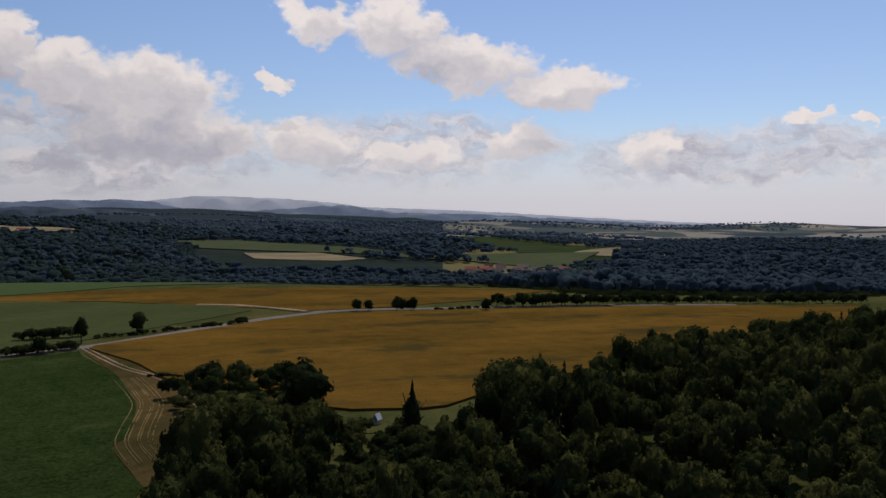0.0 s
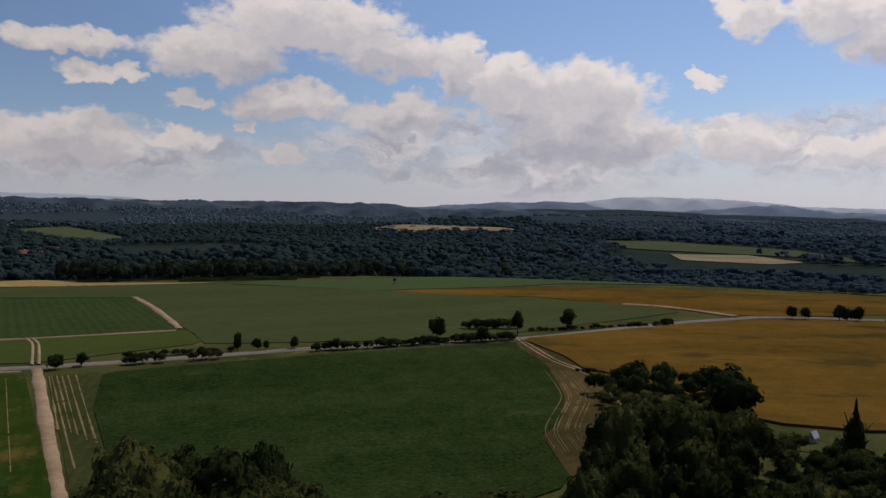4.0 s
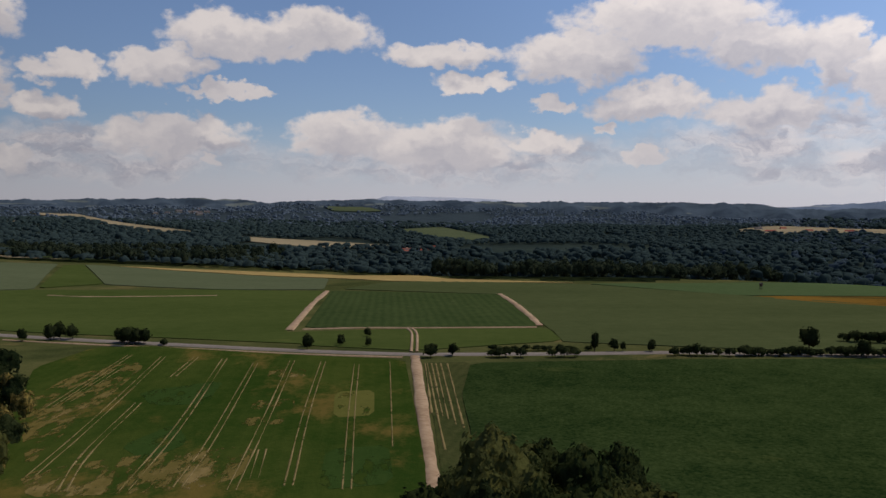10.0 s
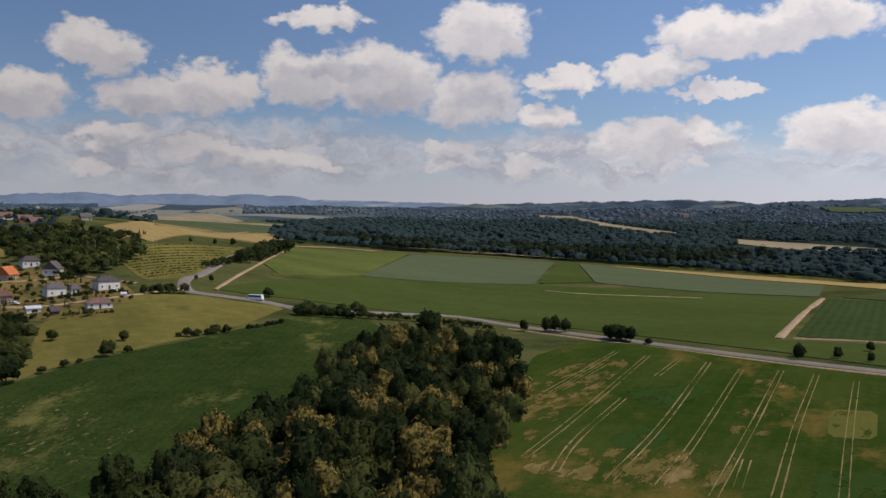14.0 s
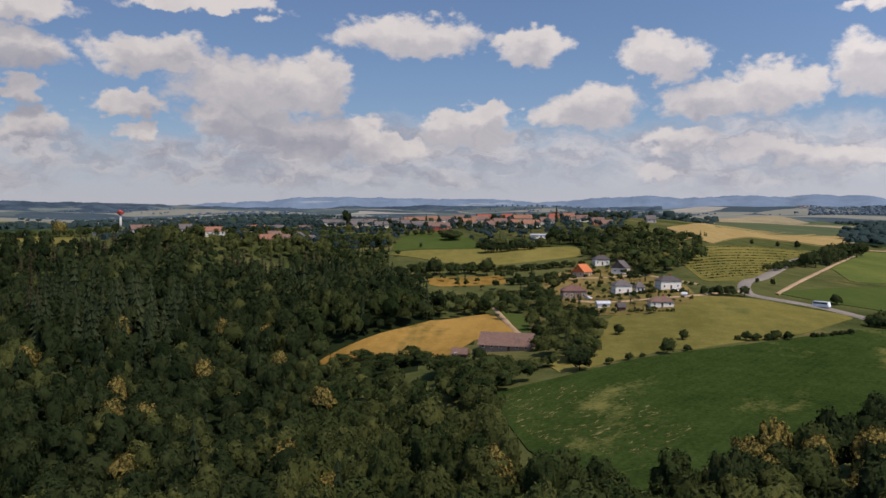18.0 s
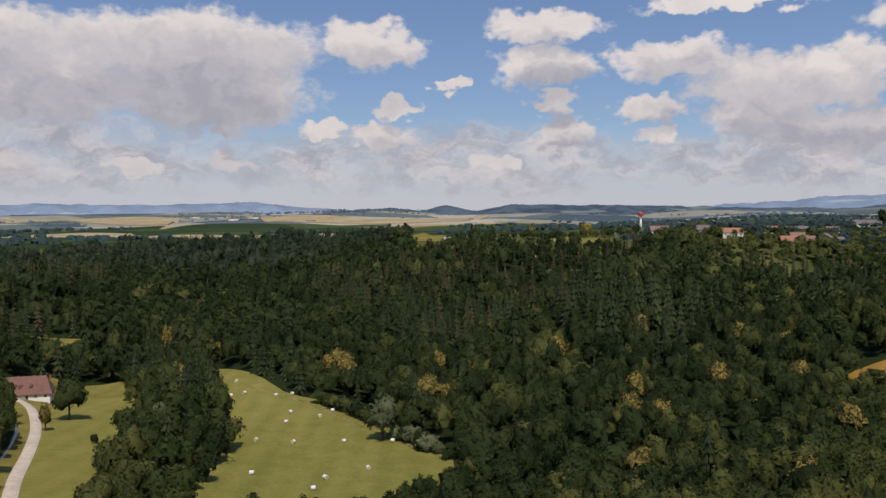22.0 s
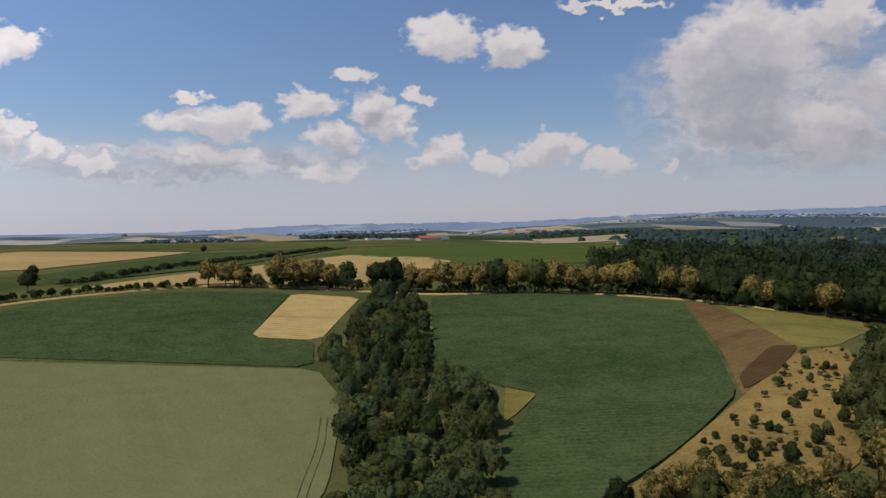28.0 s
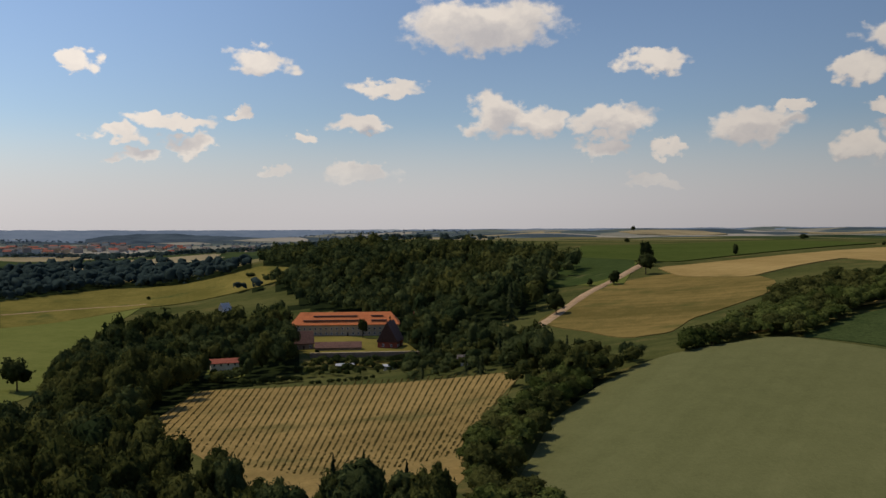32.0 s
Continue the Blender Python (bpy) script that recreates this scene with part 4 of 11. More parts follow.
def fir_crown(seed, tiers=9, arms=9):
    """Crown of a spruce, 1 high: tiers of drooping ragged boughs round the stem."""
    rng = np.random.default_rng(seed)
    parts = []
    for k in range(tiers):
        t = k / tiers
        z, r = 0.08 + 0.88 * t, 0.17 * (1 - t) ** 0.9 + 0.012
        n = max(5, int(arms * (1 - 0.5 * t)))
        a = np.arange(n) * 2 * np.pi / n + rng.uniform(0, 6)
        reach = r * rng.uniform(0.7, 1.25, n)
        tip = np.stack([np.cos(a) * reach, np.sin(a) * reach, z - 0.06 * (1 - t) + rng.uniform(-0.02, 0.02, n)], 1)
        w = 2.6 / n
        left = np.stack([np.cos(a - w) * reach * 0.45, np.sin(a - w) * reach * 0.45, np.full(n, z - 0.01)], 1)
        right = np.stack([np.cos(a + w) * reach * 0.45, np.sin(a + w) * reach * 0.45, np.full(n, z - 0.01)], 1)
        top = np.tile([0, 0, z + 0.13], (n, 1))
        v = np.stack([tip, left, right, top], 1).reshape(-1, 3)
        i = np.arange(n)[:, None] * 4
        parts.append((v, np.concatenate([i + [0, 3, 1], i + [0, 2, 3]])))
    return joined(parts)


def limbs(seed, tall, thick, reach):
    """Tapered trunk with a few boughs."""
    rng = np.random.default_rng(seed)
    parts = []

    def tube(a, b, r0, r1, sides=7):
        a, b = np.array(a, float), np.array(b, float)
        d = (b - a) / np.linalg.norm(b - a)
        u = np.cross(d, [0.3, 0.9, 0.2])
        u /= np.linalg.norm(u)
        w = np.cross(d, u)
        t = np.arange(sides) * 2 * np.pi / sides
        ring = np.cos(t)[:, None] * u + np.sin(t)[:, None] * w
        k = np.arange(sides)
        m = (k + 1) % sides
        parts.append((np.concatenate([a + ring * r0, b + ring * r1]), np.concatenate([np.stack([k, m, sides + m], 1), np.stack([k, sides + m, sides + k], 1)])))

    tube((0, 0, -0.4), (0, 0, tall * 0.3), thick, thick * 0.75)
    tube((0, 0, tall * 0.3), (rng.uniform(-0.3, 0.3), rng.uniform(-0.3, 0.3), tall * 0.8), thick * 0.75, thick * 0.2)
    for k in range(5):
        a = k * 1.26 + rng.uniform(-0.3, 0.3)
        z = tall * rng.uniform(0.22, 0.45)
        tube((0, 0, z), (math.cos(a) * reach, math.sin(a) * reach, z + tall * rng.uniform(0.15, 0.3)), thick * 0.4, thick * 0.1, 5)
    return joined(parts)


def trimmed(shape, floor=-0.35):
    """Leave out faces that look straight down, inside the canopy."""
    v, f = shape
    n = np.cross(v[f[:, 1]] - v[f[:, 0]], v[f[:, 2]] - v[f[:, 0]])
    n /= np.linalg.norm(n, axis=1)[:, None] + 1e-9
    return v, f[(n[:, 2] > floor) | (v[f].mean(1)[:, 2] > 0.55)]



def lifted(shape):
    """Crown clear of the ground."""
    v, f = shape
    return v * [1, 1, 0.84] + [0, 0, 0.16], f


BROAD = [broad_crown(s, 3, 34, 1250, 0.028, 0.03) for s in range(8)]
FIRS = [fir_crown(40 + s, 15, 11) for s in range(4)]
NEAR_BROAD = [lifted(trimmed(broad_crown(60 + s, 3, 30, 640, 0.038, 0.03))) for s in range(8)]
MID_BROAD = [lifted(trimmed(broad_crown(80 + s, 2, 20, 280, 0.064, 0.03, False))) for s in range(12)]
FAR_FIR = [fir_crown(140 + s, 3, 4) for s in range(4)]
MID_FIR = [fir_crown(120 + s, 7, 6) for s in range(5)]
FAR_BROAD = [trimmed(broad_crown(150 + s, 1, 9, 62, 0.12, 0.04, False)) for s in range(8)]
FAR_SMOOTH = [trimmed(broad_crown(190 + s, 2, 7, 0, 0.1, 0.06)) for s in range(8)]


def crown_meshes(shapes, mats, name):
    return [[mesh_from(name, v, f, m, True) for v, f in shapes] for m in mats]


TRUNK = [mesh_from("trunk", *limbs(s, 1.0, 0.028, 0.22), BARK, True) for s in range(3)]
LEAVES = {"green": LEAF, "dark": LEAF_DARK, "olive": LEAF_OLIVE, "gold": LEAF_GOLD, "silver": LEAF_SILVER, "rust": RUST, "fir": NEEDLES, "bright": LEAF_BRIGHT}
LIGHT_BROAD = [broad_crown(60 + s, 2, 18, 300, 0.055, 0.03) for s in range(8)]
CROWNS = {k: crown_meshes(FIRS if k == "fir" else BROAD, [m], "crown")[0] for k, m in LEAVES.items()}
LIGHT_CROWNS = {k: crown_meshes(FIRS if k == "fir" else LIGHT_BROAD, [m], "crown")[0] for k, m in LEAVES.items()}
TREE_WORDS = {"green": "leafy green broadleaved tree", "dark": "dark green full-crowned broadleaved tree", "olive": "olive-green broadleaved tree", "gold": "chestnut tree with golden-brown flowering crown",
              "silver": "silvery green willow tree", "fir": "tall dark green spruce", "bright": "sunlit bright green broadleaved tree", "rust": "rusty red-brown leaved tree"}


def tree(x, y, tall, wide=None, tone="green", stand="in the wood", name="tree", group=""):
    """One tree as a thing: trunk with boughs, and a crown."""
    wide = wide or tall * RNG.uniform(0.62, 0.85)
    base = new(name)
    base.empty_display_size = 0.5
    base.matrix_world = pose(x, y, ground_at(x, y), 0, 0, RNG.uniform(0, 360))
    trunk = new("trunk", TRUNK[RNG.integers(3)])
    trunk.parent, trunk.scale = base, (tall, tall, tall)
    kinds = (CROWNS if math.hypot(x, y) < 190 else LIGHT_CROWNS)[tone]
    crown = new("crown", kinds[RNG.integers(len(kinds))])
    crown.parent = base
    if tone == "fir":
        crown.scale = (tall * 0.95, tall * 0.95, tall)
    else:
        crown.location, crown.scale = (0, 0, tall * (0.02 if tall > 10 else -0.1)), (wide, wide, tall * (0.99 if tall > 10 else 1.1))
    return tagged(base, TREE_WORDS[tone] + " " + stand, "tree", group)


def stock(shapes, x, y, tall, wide, rng):
    """Many trees joined: copies of the shapes, turned and sized."""
    z = height(x, y)
    pick = rng.integers(len(shapes), size=len(x))
    vs, fs, n = [], [], 0
    for k, (v, f) in enumerate(shapes):
        s = np.nonzero(pick == k)[0]
        if not len(s):
            continue
        a = rng.uniform(0, 6.283, len(s))
        c, d = np.cos(a)[:, None], np.sin(a)[:, None]
        px = (v[None, :, 0] * c - v[None, :, 1] * d) * wide[s, None] + x[s, None]
        py = (v[None, :, 0] * d + v[None, :, 1] * c) * wide[s, None] + y[s, None]
        pz = v[None, :, 2] * tall[s, None] + z[s, None] - 0.3
        tone = np.broadcast_to(rng.uniform(0, 1, len(s))[:, None], px.shape)
        vs.append(np.stack([px, py, pz, tone], -1).reshape(-1, 4))
        fs.append((f[None] + (np.arange(len(s)) * len(v))[:, None, None] + n).reshape(-1, 3))
        n += len(s) * len(v)
    return np.concatenate(vs), np.concatenate(fs)


FAR_BLOB = [trimmed((lump(ICO[1][0], np.random.default_rng(170 + s), 0.6, 0.42) * [1, 1, 0.9] + [0, 0, 0.55], ICO[1][1])) for s in range(6)]
SMALL_BUSH = [trimmed(broad_crown(200 + s, 1, 4, 9, 0.16, 0.08), -2) for s in range(5)]



# ---- builders for things ----
def box(sx, sy, sz, cx=0.0, cy=0.0, cz=0.0):
    """A box from its floor up: corners and faces."""
    v = np.array([(x, y, z) for z in (0, 1) for y in (-0.5, 0.5) for x in (-0.5, 0.5)], float) * (sx, sy, sz) + (cx, cy, cz)
    return v, np.array([(0, 2, 3, 1), (4, 5, 7, 6), (0, 1, 5, 4), (2, 6, 7, 3), (0, 4, 6, 2), (1, 3, 7, 5)])


def tube(r0, r1, tall, sides=12, cz=0.0):
    t = np.arange(sides) * 2 * np.pi / sides
    ring = np.stack([np.cos(t), np.sin(t)], 1)
    v = np.concatenate([np.column_stack([ring * r0, np.full(sides, cz)]), np.column_stack([ring * r1, np.full(sides, cz + tall)]), [(0, 0, cz), (0, 0, cz + tall)]])
    k = np.arange(sides)
    m = (k + 1) % sides
    return v, np.concatenate([np.stack([k, m, sides + m, sides + k], 1), np.stack([m, k, k * 0 + 2 * sides, k * 0 + 2 * sides], 1)[:, :4], np.stack([sides + k, sides + m, k * 0 + 2 * sides + 1, k * 0 + 2 * sides + 1], 1)])


def solid(name, shapes, mat, smooth=False):
    """A mesh from boxes and tubes (quads, or triangles written as quads)."""
    v, f = joined(shapes)
    me = bpy.data.meshes.new(name)
    me.from_pydata([tuple(p) for p in v], [], [tuple(dict.fromkeys(int(i) for i in q)) for q in f])
    me.materials.append(mat)
    if smooth:
        me.polygons.foreach_set("use_smooth", np.full(len(me.polygons), True))
    return me


def part(name, me, parent, at=None, label=""):
    ob = new(name, me)
    ob.parent = parent
    if at is not None:
        ob.matrix_local = at
    return tagged(ob, label)


def stand(name, x, y, turn, label, category, group="", sink=0.0):
    """The foot of a thing, on the ground."""
    ob = new(name)
    ob.empty_display_size = 1.0
    ob.matrix_world = pose(x, y, ground_at(x, y) - sink, 0, 0, turn)
    return tagged(ob, label, category, group)


def roof_mesh(w, d, h, hip, eave, mat, name="roof"):
    """A pitched roof with thickness and eaves: gabled (hip 0) or hipped (hip as share of depth)."""
    x, y, t = w / 2 + eave, d / 2 + eave, 0.28
    rx = x - hip * d / 2
    drop = h * eave / (d / 2)
    rim = [(-x, -y, -drop), (x, -y, -drop), (x, y, -drop), (-x, y, -drop)]
    top = [(-rx, 0, h), (rx, 0, h)]
    v = rim + top + [(a, b, c + t) for a, b, c in rim] + [(a, b, c + t) for a, b, c in top]
    f = [(6, 7, 11, 10), (8, 9, 10, 11), (7, 8, 11), (9, 6, 10), (0, 4, 5, 1), (2, 5, 4, 3), (1, 5, 2), (3, 4, 0),
         (0, 1, 7, 6), (1, 2, 8, 7), (2, 3, 9, 8), (3, 0, 6, 9)]
    me = bpy.data.meshes.new(name)
    me.from_pydata(v, [], f)
    me.materials.append(mat)
    return me


def wall_mesh(w, d, tall, gable, mat, name="wall"):
    """Outer walls with a plinth, and gables up under the roof."""
    v = [(-w / 2, -d / 2, -2.5), (w / 2, -d / 2, -2.5), (w / 2, d / 2, -2.5), (-w / 2, d / 2, -2.5), (-w / 2, -d / 2, tall), (w / 2, -d / 2, tall), (w / 2, d / 2, tall), (-w / 2, d / 2, tall)]
    f = [(0, 1, 5, 4), (1, 2, 6, 5), (2, 3, 7, 6), (3, 0, 4, 7), (4, 5, 6, 7)]
    if gable:
        v += [(-w / 2, 0, tall + gable), (w / 2, 0, tall + gable)]
        f += [(5, 6, 9), (7, 4, 8)]
    me = bpy.data.meshes.new(name)
    me.from_pydata(v, [], f)
    me.materials.append(mat)
    return me


def ring_mesh(name, mat):
    """A window frame, 1 by 1, in one piece: a square ring with depth."""
    v = [(sx * w, y, 0.5 + sz * w) for y in (-0.05, 0.05) for w in (0.5, 0.4) for sx, sz in ((-1, -1), (1, -1), (1, 1), (-1, 1))]
    f = []
    for k in range(4):
        m = (k + 1) % 4
        f += [(k, m, 4 + m, 4 + k), (8 + m, 8 + k, 12 + k, 12 + m), (m, k, 8 + k, 8 + m), (4 + k, 4 + m, 12 + m, 12 + k)]
    me = bpy.data.meshes.new(name)
    me.from_pydata(v, [], f)
    me.materials.append(mat)
    return me


WINDOW_FRAME = ring_mesh("window", FRAME)
WINDOW_PANE = solid("pane", [box(0.82, 0.04, 0.82, 0, 0, 0.09)], GLASS)
DOOR = solid("door", [box(1.0, 0.12, 2.05)], WOOD_WALL)


def window(parent, x, y, z, turn, wide=1.1, tall=1.3):
    w = part("window", WINDOW_FRAME, parent, pose(x, y, z, 0, 0, turn) @ Matrix.Diagonal((wide, 1, tall, 1)))
    part("pane", WINDOW_PANE, w)


def house(x, y, turn, w, d, tall, rise, wall_mat, roof_mat, label, hip=0.0, floors=1, eave=0.5, chimneys=1, openings=True, name="house", group=""):
    h = stand(name, x, y, turn, label, "house" if name in ("house", "villa", "cottage") else name.replace("_", " "), group)
    part("wall", wall_mesh(w, d, tall, 0 if hip else rise, wall_mat), h)
    part("roof", roof_mesh(w, d, rise, hip, eave, roof_mat), h, pose(0, 0, tall + 0.02))
    for k in range(chimneys):
        part("chimney", solid("chimney", [box(0.6, 0.6, 1.9), box(0.75, 0.75, 0.15, 0, 0, 1.75)], BRICK_WALL), h, pose((k - (chimneys - 1) / 2) * w * 0.35 + w * 0.12, d * 0.08, tall + rise * 0.72))
    if openings:
        n = max(2, int(w / 3.2))
        for level in range(floors):
            z = 0.9 + level * 2.8
            for k in range(n):
                px = (k + 0.5) / n * w - w / 2
                if level == 0 and k == n // 2:
                    part("door", DOOR, h, pose(px, -d / 2 - 0.03, 0))
                else:
                    window(h, px, -d / 2 - 0.03, z, 0)
                window(h, px, d / 2 + 0.03, z, 180)
            for side in (-1, 1):
                for k in (-0.22, 0.22):
                    window(h, side * (w / 2 + 0.03), k * d, z, 90 * side)
        if not hip:
            for side in (-1, 1):
                window(h, side * (w / 2 + 0.03), 0, tall + rise * 0.25, 90 * side, 1.0, 1.0)
    KEEP_OUT.append((x, y, max(w, d) * 0.62 + 1.5))
    return h


def bale(x, y, turn):
    b = BALE[0]
    if b is None:
        v, f = tube(0.62, 0.62, 1.2, 18)
        v = np.column_stack([v[:, 2] - 0.6, v[:, 0], v[:, 1] + 0.6])
        b = stand("hay_bale", x, y, turn, "round hay bale in pale wrap on the mown meadow", "hay bale", "hay bales on the meadow")
        part("wrap", solid("wrap", [(v, f)], WRAP, False), b)
        for side in (-1, 1):
            w, g = tube(0.5, 0.45, 0.05, 18)
            w = np.column_stack([(w[:, 2] + 0.6) * side, w[:, 0], w[:, 1] + 0.6])
            part("end", solid("end", [(w, g)], HAY), b)
        BALE[0] = b
        b.matrix_world = pose(x, y, ground_at(x, y) + 0.17, 0, 0, turn)
        return
    copy_thing(b, pose(x, y, ground_at(x, y) + 0.17, 0, 0, turn))


BALE = [None]
KEEP_OUT = []


def vehicle(name, label, x, y, turn, length, wide, tall, bonnet, mat):
    """A van, car or bus: body, glass, wheels with rims, lamps."""
    c = stand(name, x, y, turn, label, name)
    c.location.z += 0.35
    low, prof = tall * 0.42, []
    nose = length / 2
    prof = [(-nose, 0.3), (nose, 0.3), (nose, 0.3 + low * 0.8), (nose - bonnet, 0.3 + low), (nose - bonnet * 1.7 - 0.2, tall), (-nose + 0.15, tall), (-nose, tall - 0.5)]
    n = len(prof)
    bm = bmesh.new()
    a = [bm.verts.new((px, -wide / 2, pz)) for px, pz in prof]
    b = [bm.verts.new((px, wide / 2, pz)) for px, pz in prof]
    bm.faces.new(a)
    bm.faces.new(b[::-1])
    for k in range(n):
        bm.faces.new((a[k], b[k], b[(k + 1) % n], a[(k + 1) % n]))
    bmesh.ops.recalc_face_normals(bm, faces=bm.faces)
    bmesh.ops.bevel(bm, geom=bm.edges[:], offset=0.08, segments=2, affect="EDGES")
    me = bpy.data.meshes.new("body")
    bm.to_mesh(me)
    bm.free()
    me.materials.append(mat)
    part("body", me, c)
    back = -nose + 0.5
    front = nose - bonnet * 1.7 - 0.3
    for side in (-1, 1):
        part("side_window", solid("side_window", [box(front - back, 0.03, tall * 0.3, (front + back) / 2, side * (wide / 2 + 0.01), tall * 0.58)], GLASS), c)
        for px in (-length * 0.3, length * 0.31):
            w, f = tube(0.34, 0.34, 0.24, 14)
            w = np.column_stack([w[:, 0] + px, (w[:, 2] - 0.12) + side * (wide / 2 - 0.1), w[:, 1] + 0.0])
            wheel = part("wheel", solid("wheel", [(w, f)], RUBBER), c)
            w, f = tube(0.2, 0.2, 0.26, 10)
            w = np.column_stack([w[:, 0] + px, (w[:, 2] - 0.13) + side * (wide / 2 - 0.1), w[:, 1]])
            part("rim", solid("rim", [(w, f)], METAL), wheel)
        part("headlight", solid("headlight", [box(0.06, 0.3, 0.16, nose, side * wide * 0.36, 0.65)], FRAME), c)
    part("windscreen", solid("windscreen", [box(0.05, wide * 0.86, tall * 0.3, nose - bonnet - 0.1 * tall, 0, tall * 0.58)], GLASS), c)
    return c


def water_tower(x, y, tall):
    t = stand("water_tower", x, y, 0, "white water tower with a red mushroom top", "water tower")
    part("shaft", solid("shaft", [tube(1.3, 0.9, tall * 0.8, 16)], WHITE_WALL, True), t)
    part("tank", solid("tank", [tube(1.2, 3.6, tall * 0.08, 20, tall * 0.78), tube(3.6, 3.6, tall * 0.05, 20, tall * 0.86)], RED_PAINT, True), t)
    part("cap", solid("cap", [tube(3.8, 0.5, tall * 0.1, 20, tall * 0.91)], RED_PAINT, True), t)


def hunting_stand(x, y, turn):
    h = stand("hunting_stand", x, y, turn, "small wooden hunting stand on stilts in the field", "hunting stand")
    for sx in (-1, 1):
        for sy in (-1, 1):
            part("leg", solid("leg", [box(0.16, 0.16, 3.2, sx * 0.8, sy * 0.8)], WOOD_WALL), h)
    part("cabin", solid("cabin", [box(1.9, 1.9, 2.0, 0, 0, 3.1)], WOOD_WALL), h)
    part("roof", roof_mesh(1.9, 1.9, 0.5, 0.0, 0.3, SLATE), h, pose(0, 0, 5.1))
    for k in range(5):
        part("rung", solid("rung", [box(0.9, 0.08, 0.08, 0, -1.2 + 0.08 * k, 0.4 + 0.6 * k)], WOOD_WALL), h)


def vine_row(a, b, seed, bush, gap, tone, label, name="vine_row", group="rows of vines"):
    """A row of small bushes on a line, each a clump of leaf sprays, with stakes."""
    rng = np.random.default_rng(seed)
    a, b = np.array(a, float), np.array(b, float)
    n = max(2, int(np.hypot(*(b - a)) / gap))
    s = (np.arange(n) + rng.uniform(-0.25, 0.25, n)) / n
    s = s[rng.uniform(size=n) > 0.1]
    x, y = a[0] + (b[0] - a[0]) * s, a[1] + (b[1] - a[1]) * s
    size = bush * rng.uniform(0.7, 1.3, len(s))
    row = new(name, mesh_from(name, *stock(SMALL_BUSH, x, y, size, size * 1.25, rng), tone, True))
    tagged(row, label, "vines" if name == "vine_row" else "orchard row", group, "stuff")


def ruts(name, label, mat, width, lift, shifts, *points):
    for s in shifts:
        tagged(new(name, ribbon(points, width, lift, mat, name, s, 3.0, 0.45)), label, "rut", kind="stuff")


def hedge(name, label, tones, tall, wide, gap, *points):
    """A hedge or row of trees along a line, one thing, its plants joined as one part for each tone."""
    p = np.asarray(points, float)
    rng = np.random.default_rng(int(abs(p[0, 0] * 7 + p[0, 1])) + 1)
    run = np.concatenate([[0], np.cumsum(np.hypot(*np.diff(p, axis=0).T))])
    s = np.arange(gap / 2, run[-1], gap)
    s = s + rng.uniform(-0.3, 0.3, len(s)) * gap
    x, y = np.interp(s, run, p[:, 0]) + rng.uniform(-0.2, 0.2, len(s)) * wide, np.interp(s, run, p[:, 1]) + rng.uniform(-0.2, 0.2, len(s)) * wide
    h = tall * rng.uniform(0.72, 1.25, len(s))
    base = tagged(new(name), label, "hedge" if name == "hedge" else "trees")
    base.location = (x[0], y[0], ground_at(x[0], y[0]))
    back = Matrix.Translation(-base.location)
    kinds = tones.split("/")
    pick = rng.integers(len(kinds), size=len(s))
    for k, tone in enumerate(kinds):
        w = pick == k
        if w.any():
            shapes = FIRS if tone == "fir" else [(v * [1, 1, 1.12] - [0, 0, 0.24], f) for v, f in (LIGHT_BROAD if math.hypot(x[0], y[0]) < 300 else MID_BROAD)]
            part("foliage", mesh_from("foliage", *stock(shapes, x[w], y[w], h[w] * 1.04, wide * h[w] / tall * (1 if tone != "fir" else 1.3), rng), LEAVES[tone], True), base, back)["kind"] = "stuff"
    tagged(part("stems", mesh_from("stems", *stock([limbs(3, 1.0, 0.03, 0.2)], x, y, h, h, rng), BARK, True), base, back), kind="stuff")


# ---- fields, each a sheet of crop over the ground ----
crop("wheat_field", RIPE, 0.8, "ripe orange wheat field beside the road", (-152, 364), (-104, 446), (-72, 491), (-41, 506), (103, 535), (275, 568), (243, 470), (68, 325), (15, 271), (-1, 246), (-30, 243), (-56, 272), (-88, 282), (-117, 326))
crop("wheat_strip", RIPE, 0.35, "ripe orange wheat beyond the road", (-353, 561), (-278, 646), (-188, 690), (-104, 707), (36, 714), (96, 709), (33, 584), (-43, 529), (-76, 516), (-155, 541), (-227, 571), (-289, 560))
crop("pale_green_field", PALE, 0.35, "pale green strip of crop before the forest", (-494, 550), (-433, 632), (-383, 753), (-280, 797), (-155, 831), (-13, 845), (42, 844), (-123, 836), (-259, 711), (-283, 647), (-356, 565))
crop("grey_green_field", GREYGREEN, 0.35, "large grey-green barley field behind the road", (-588, 365), (-621, 433), (-588, 476), (-496, 544), (-368, 564), (-291, 573), (-141, 543), (-113, 519), (-129, 475), (-164, 383), (-199, 335), (-270, 285), (-272, 287), (-311, 317), (-471, 432))
crop("stubble_strip", STRAW, 0.35, "straw-coloured strip at the forest edge", (-952, 306), (-915, 404), (-857, 515), (-690, 516), (-610, 493), (-504, 553), (-587, 468), (-631, 440), (-710, 427), (-860, 379))
crop("trial_plot", PLOT, 0.35, "dark green rectangular crop plot in drilled rows", (-580, 351), (-473, 430), (-315, 316), (-387, 218))
crop("spring_crop", MIDGREEN, 0.35, "mid-green young crop along the road", (-493, -71), (-664, 18), (-682, 159), (-637, 286), (-582, 345), (-375, 201), (-376, 204), (-349, 260), (-307, 315), (-272, 287), (-290, 216), (-334, 186), (-337, 189), (-402, 141), (-473, 86), (-479, 13), (-483, -45))
crop("yellowing_patch", YELGREEN, 0.35, "yellowing green patch of crop near the crossroads", (-594, -38), (-672, -56), (-945, -46), (-961, 80), (-668, 18))
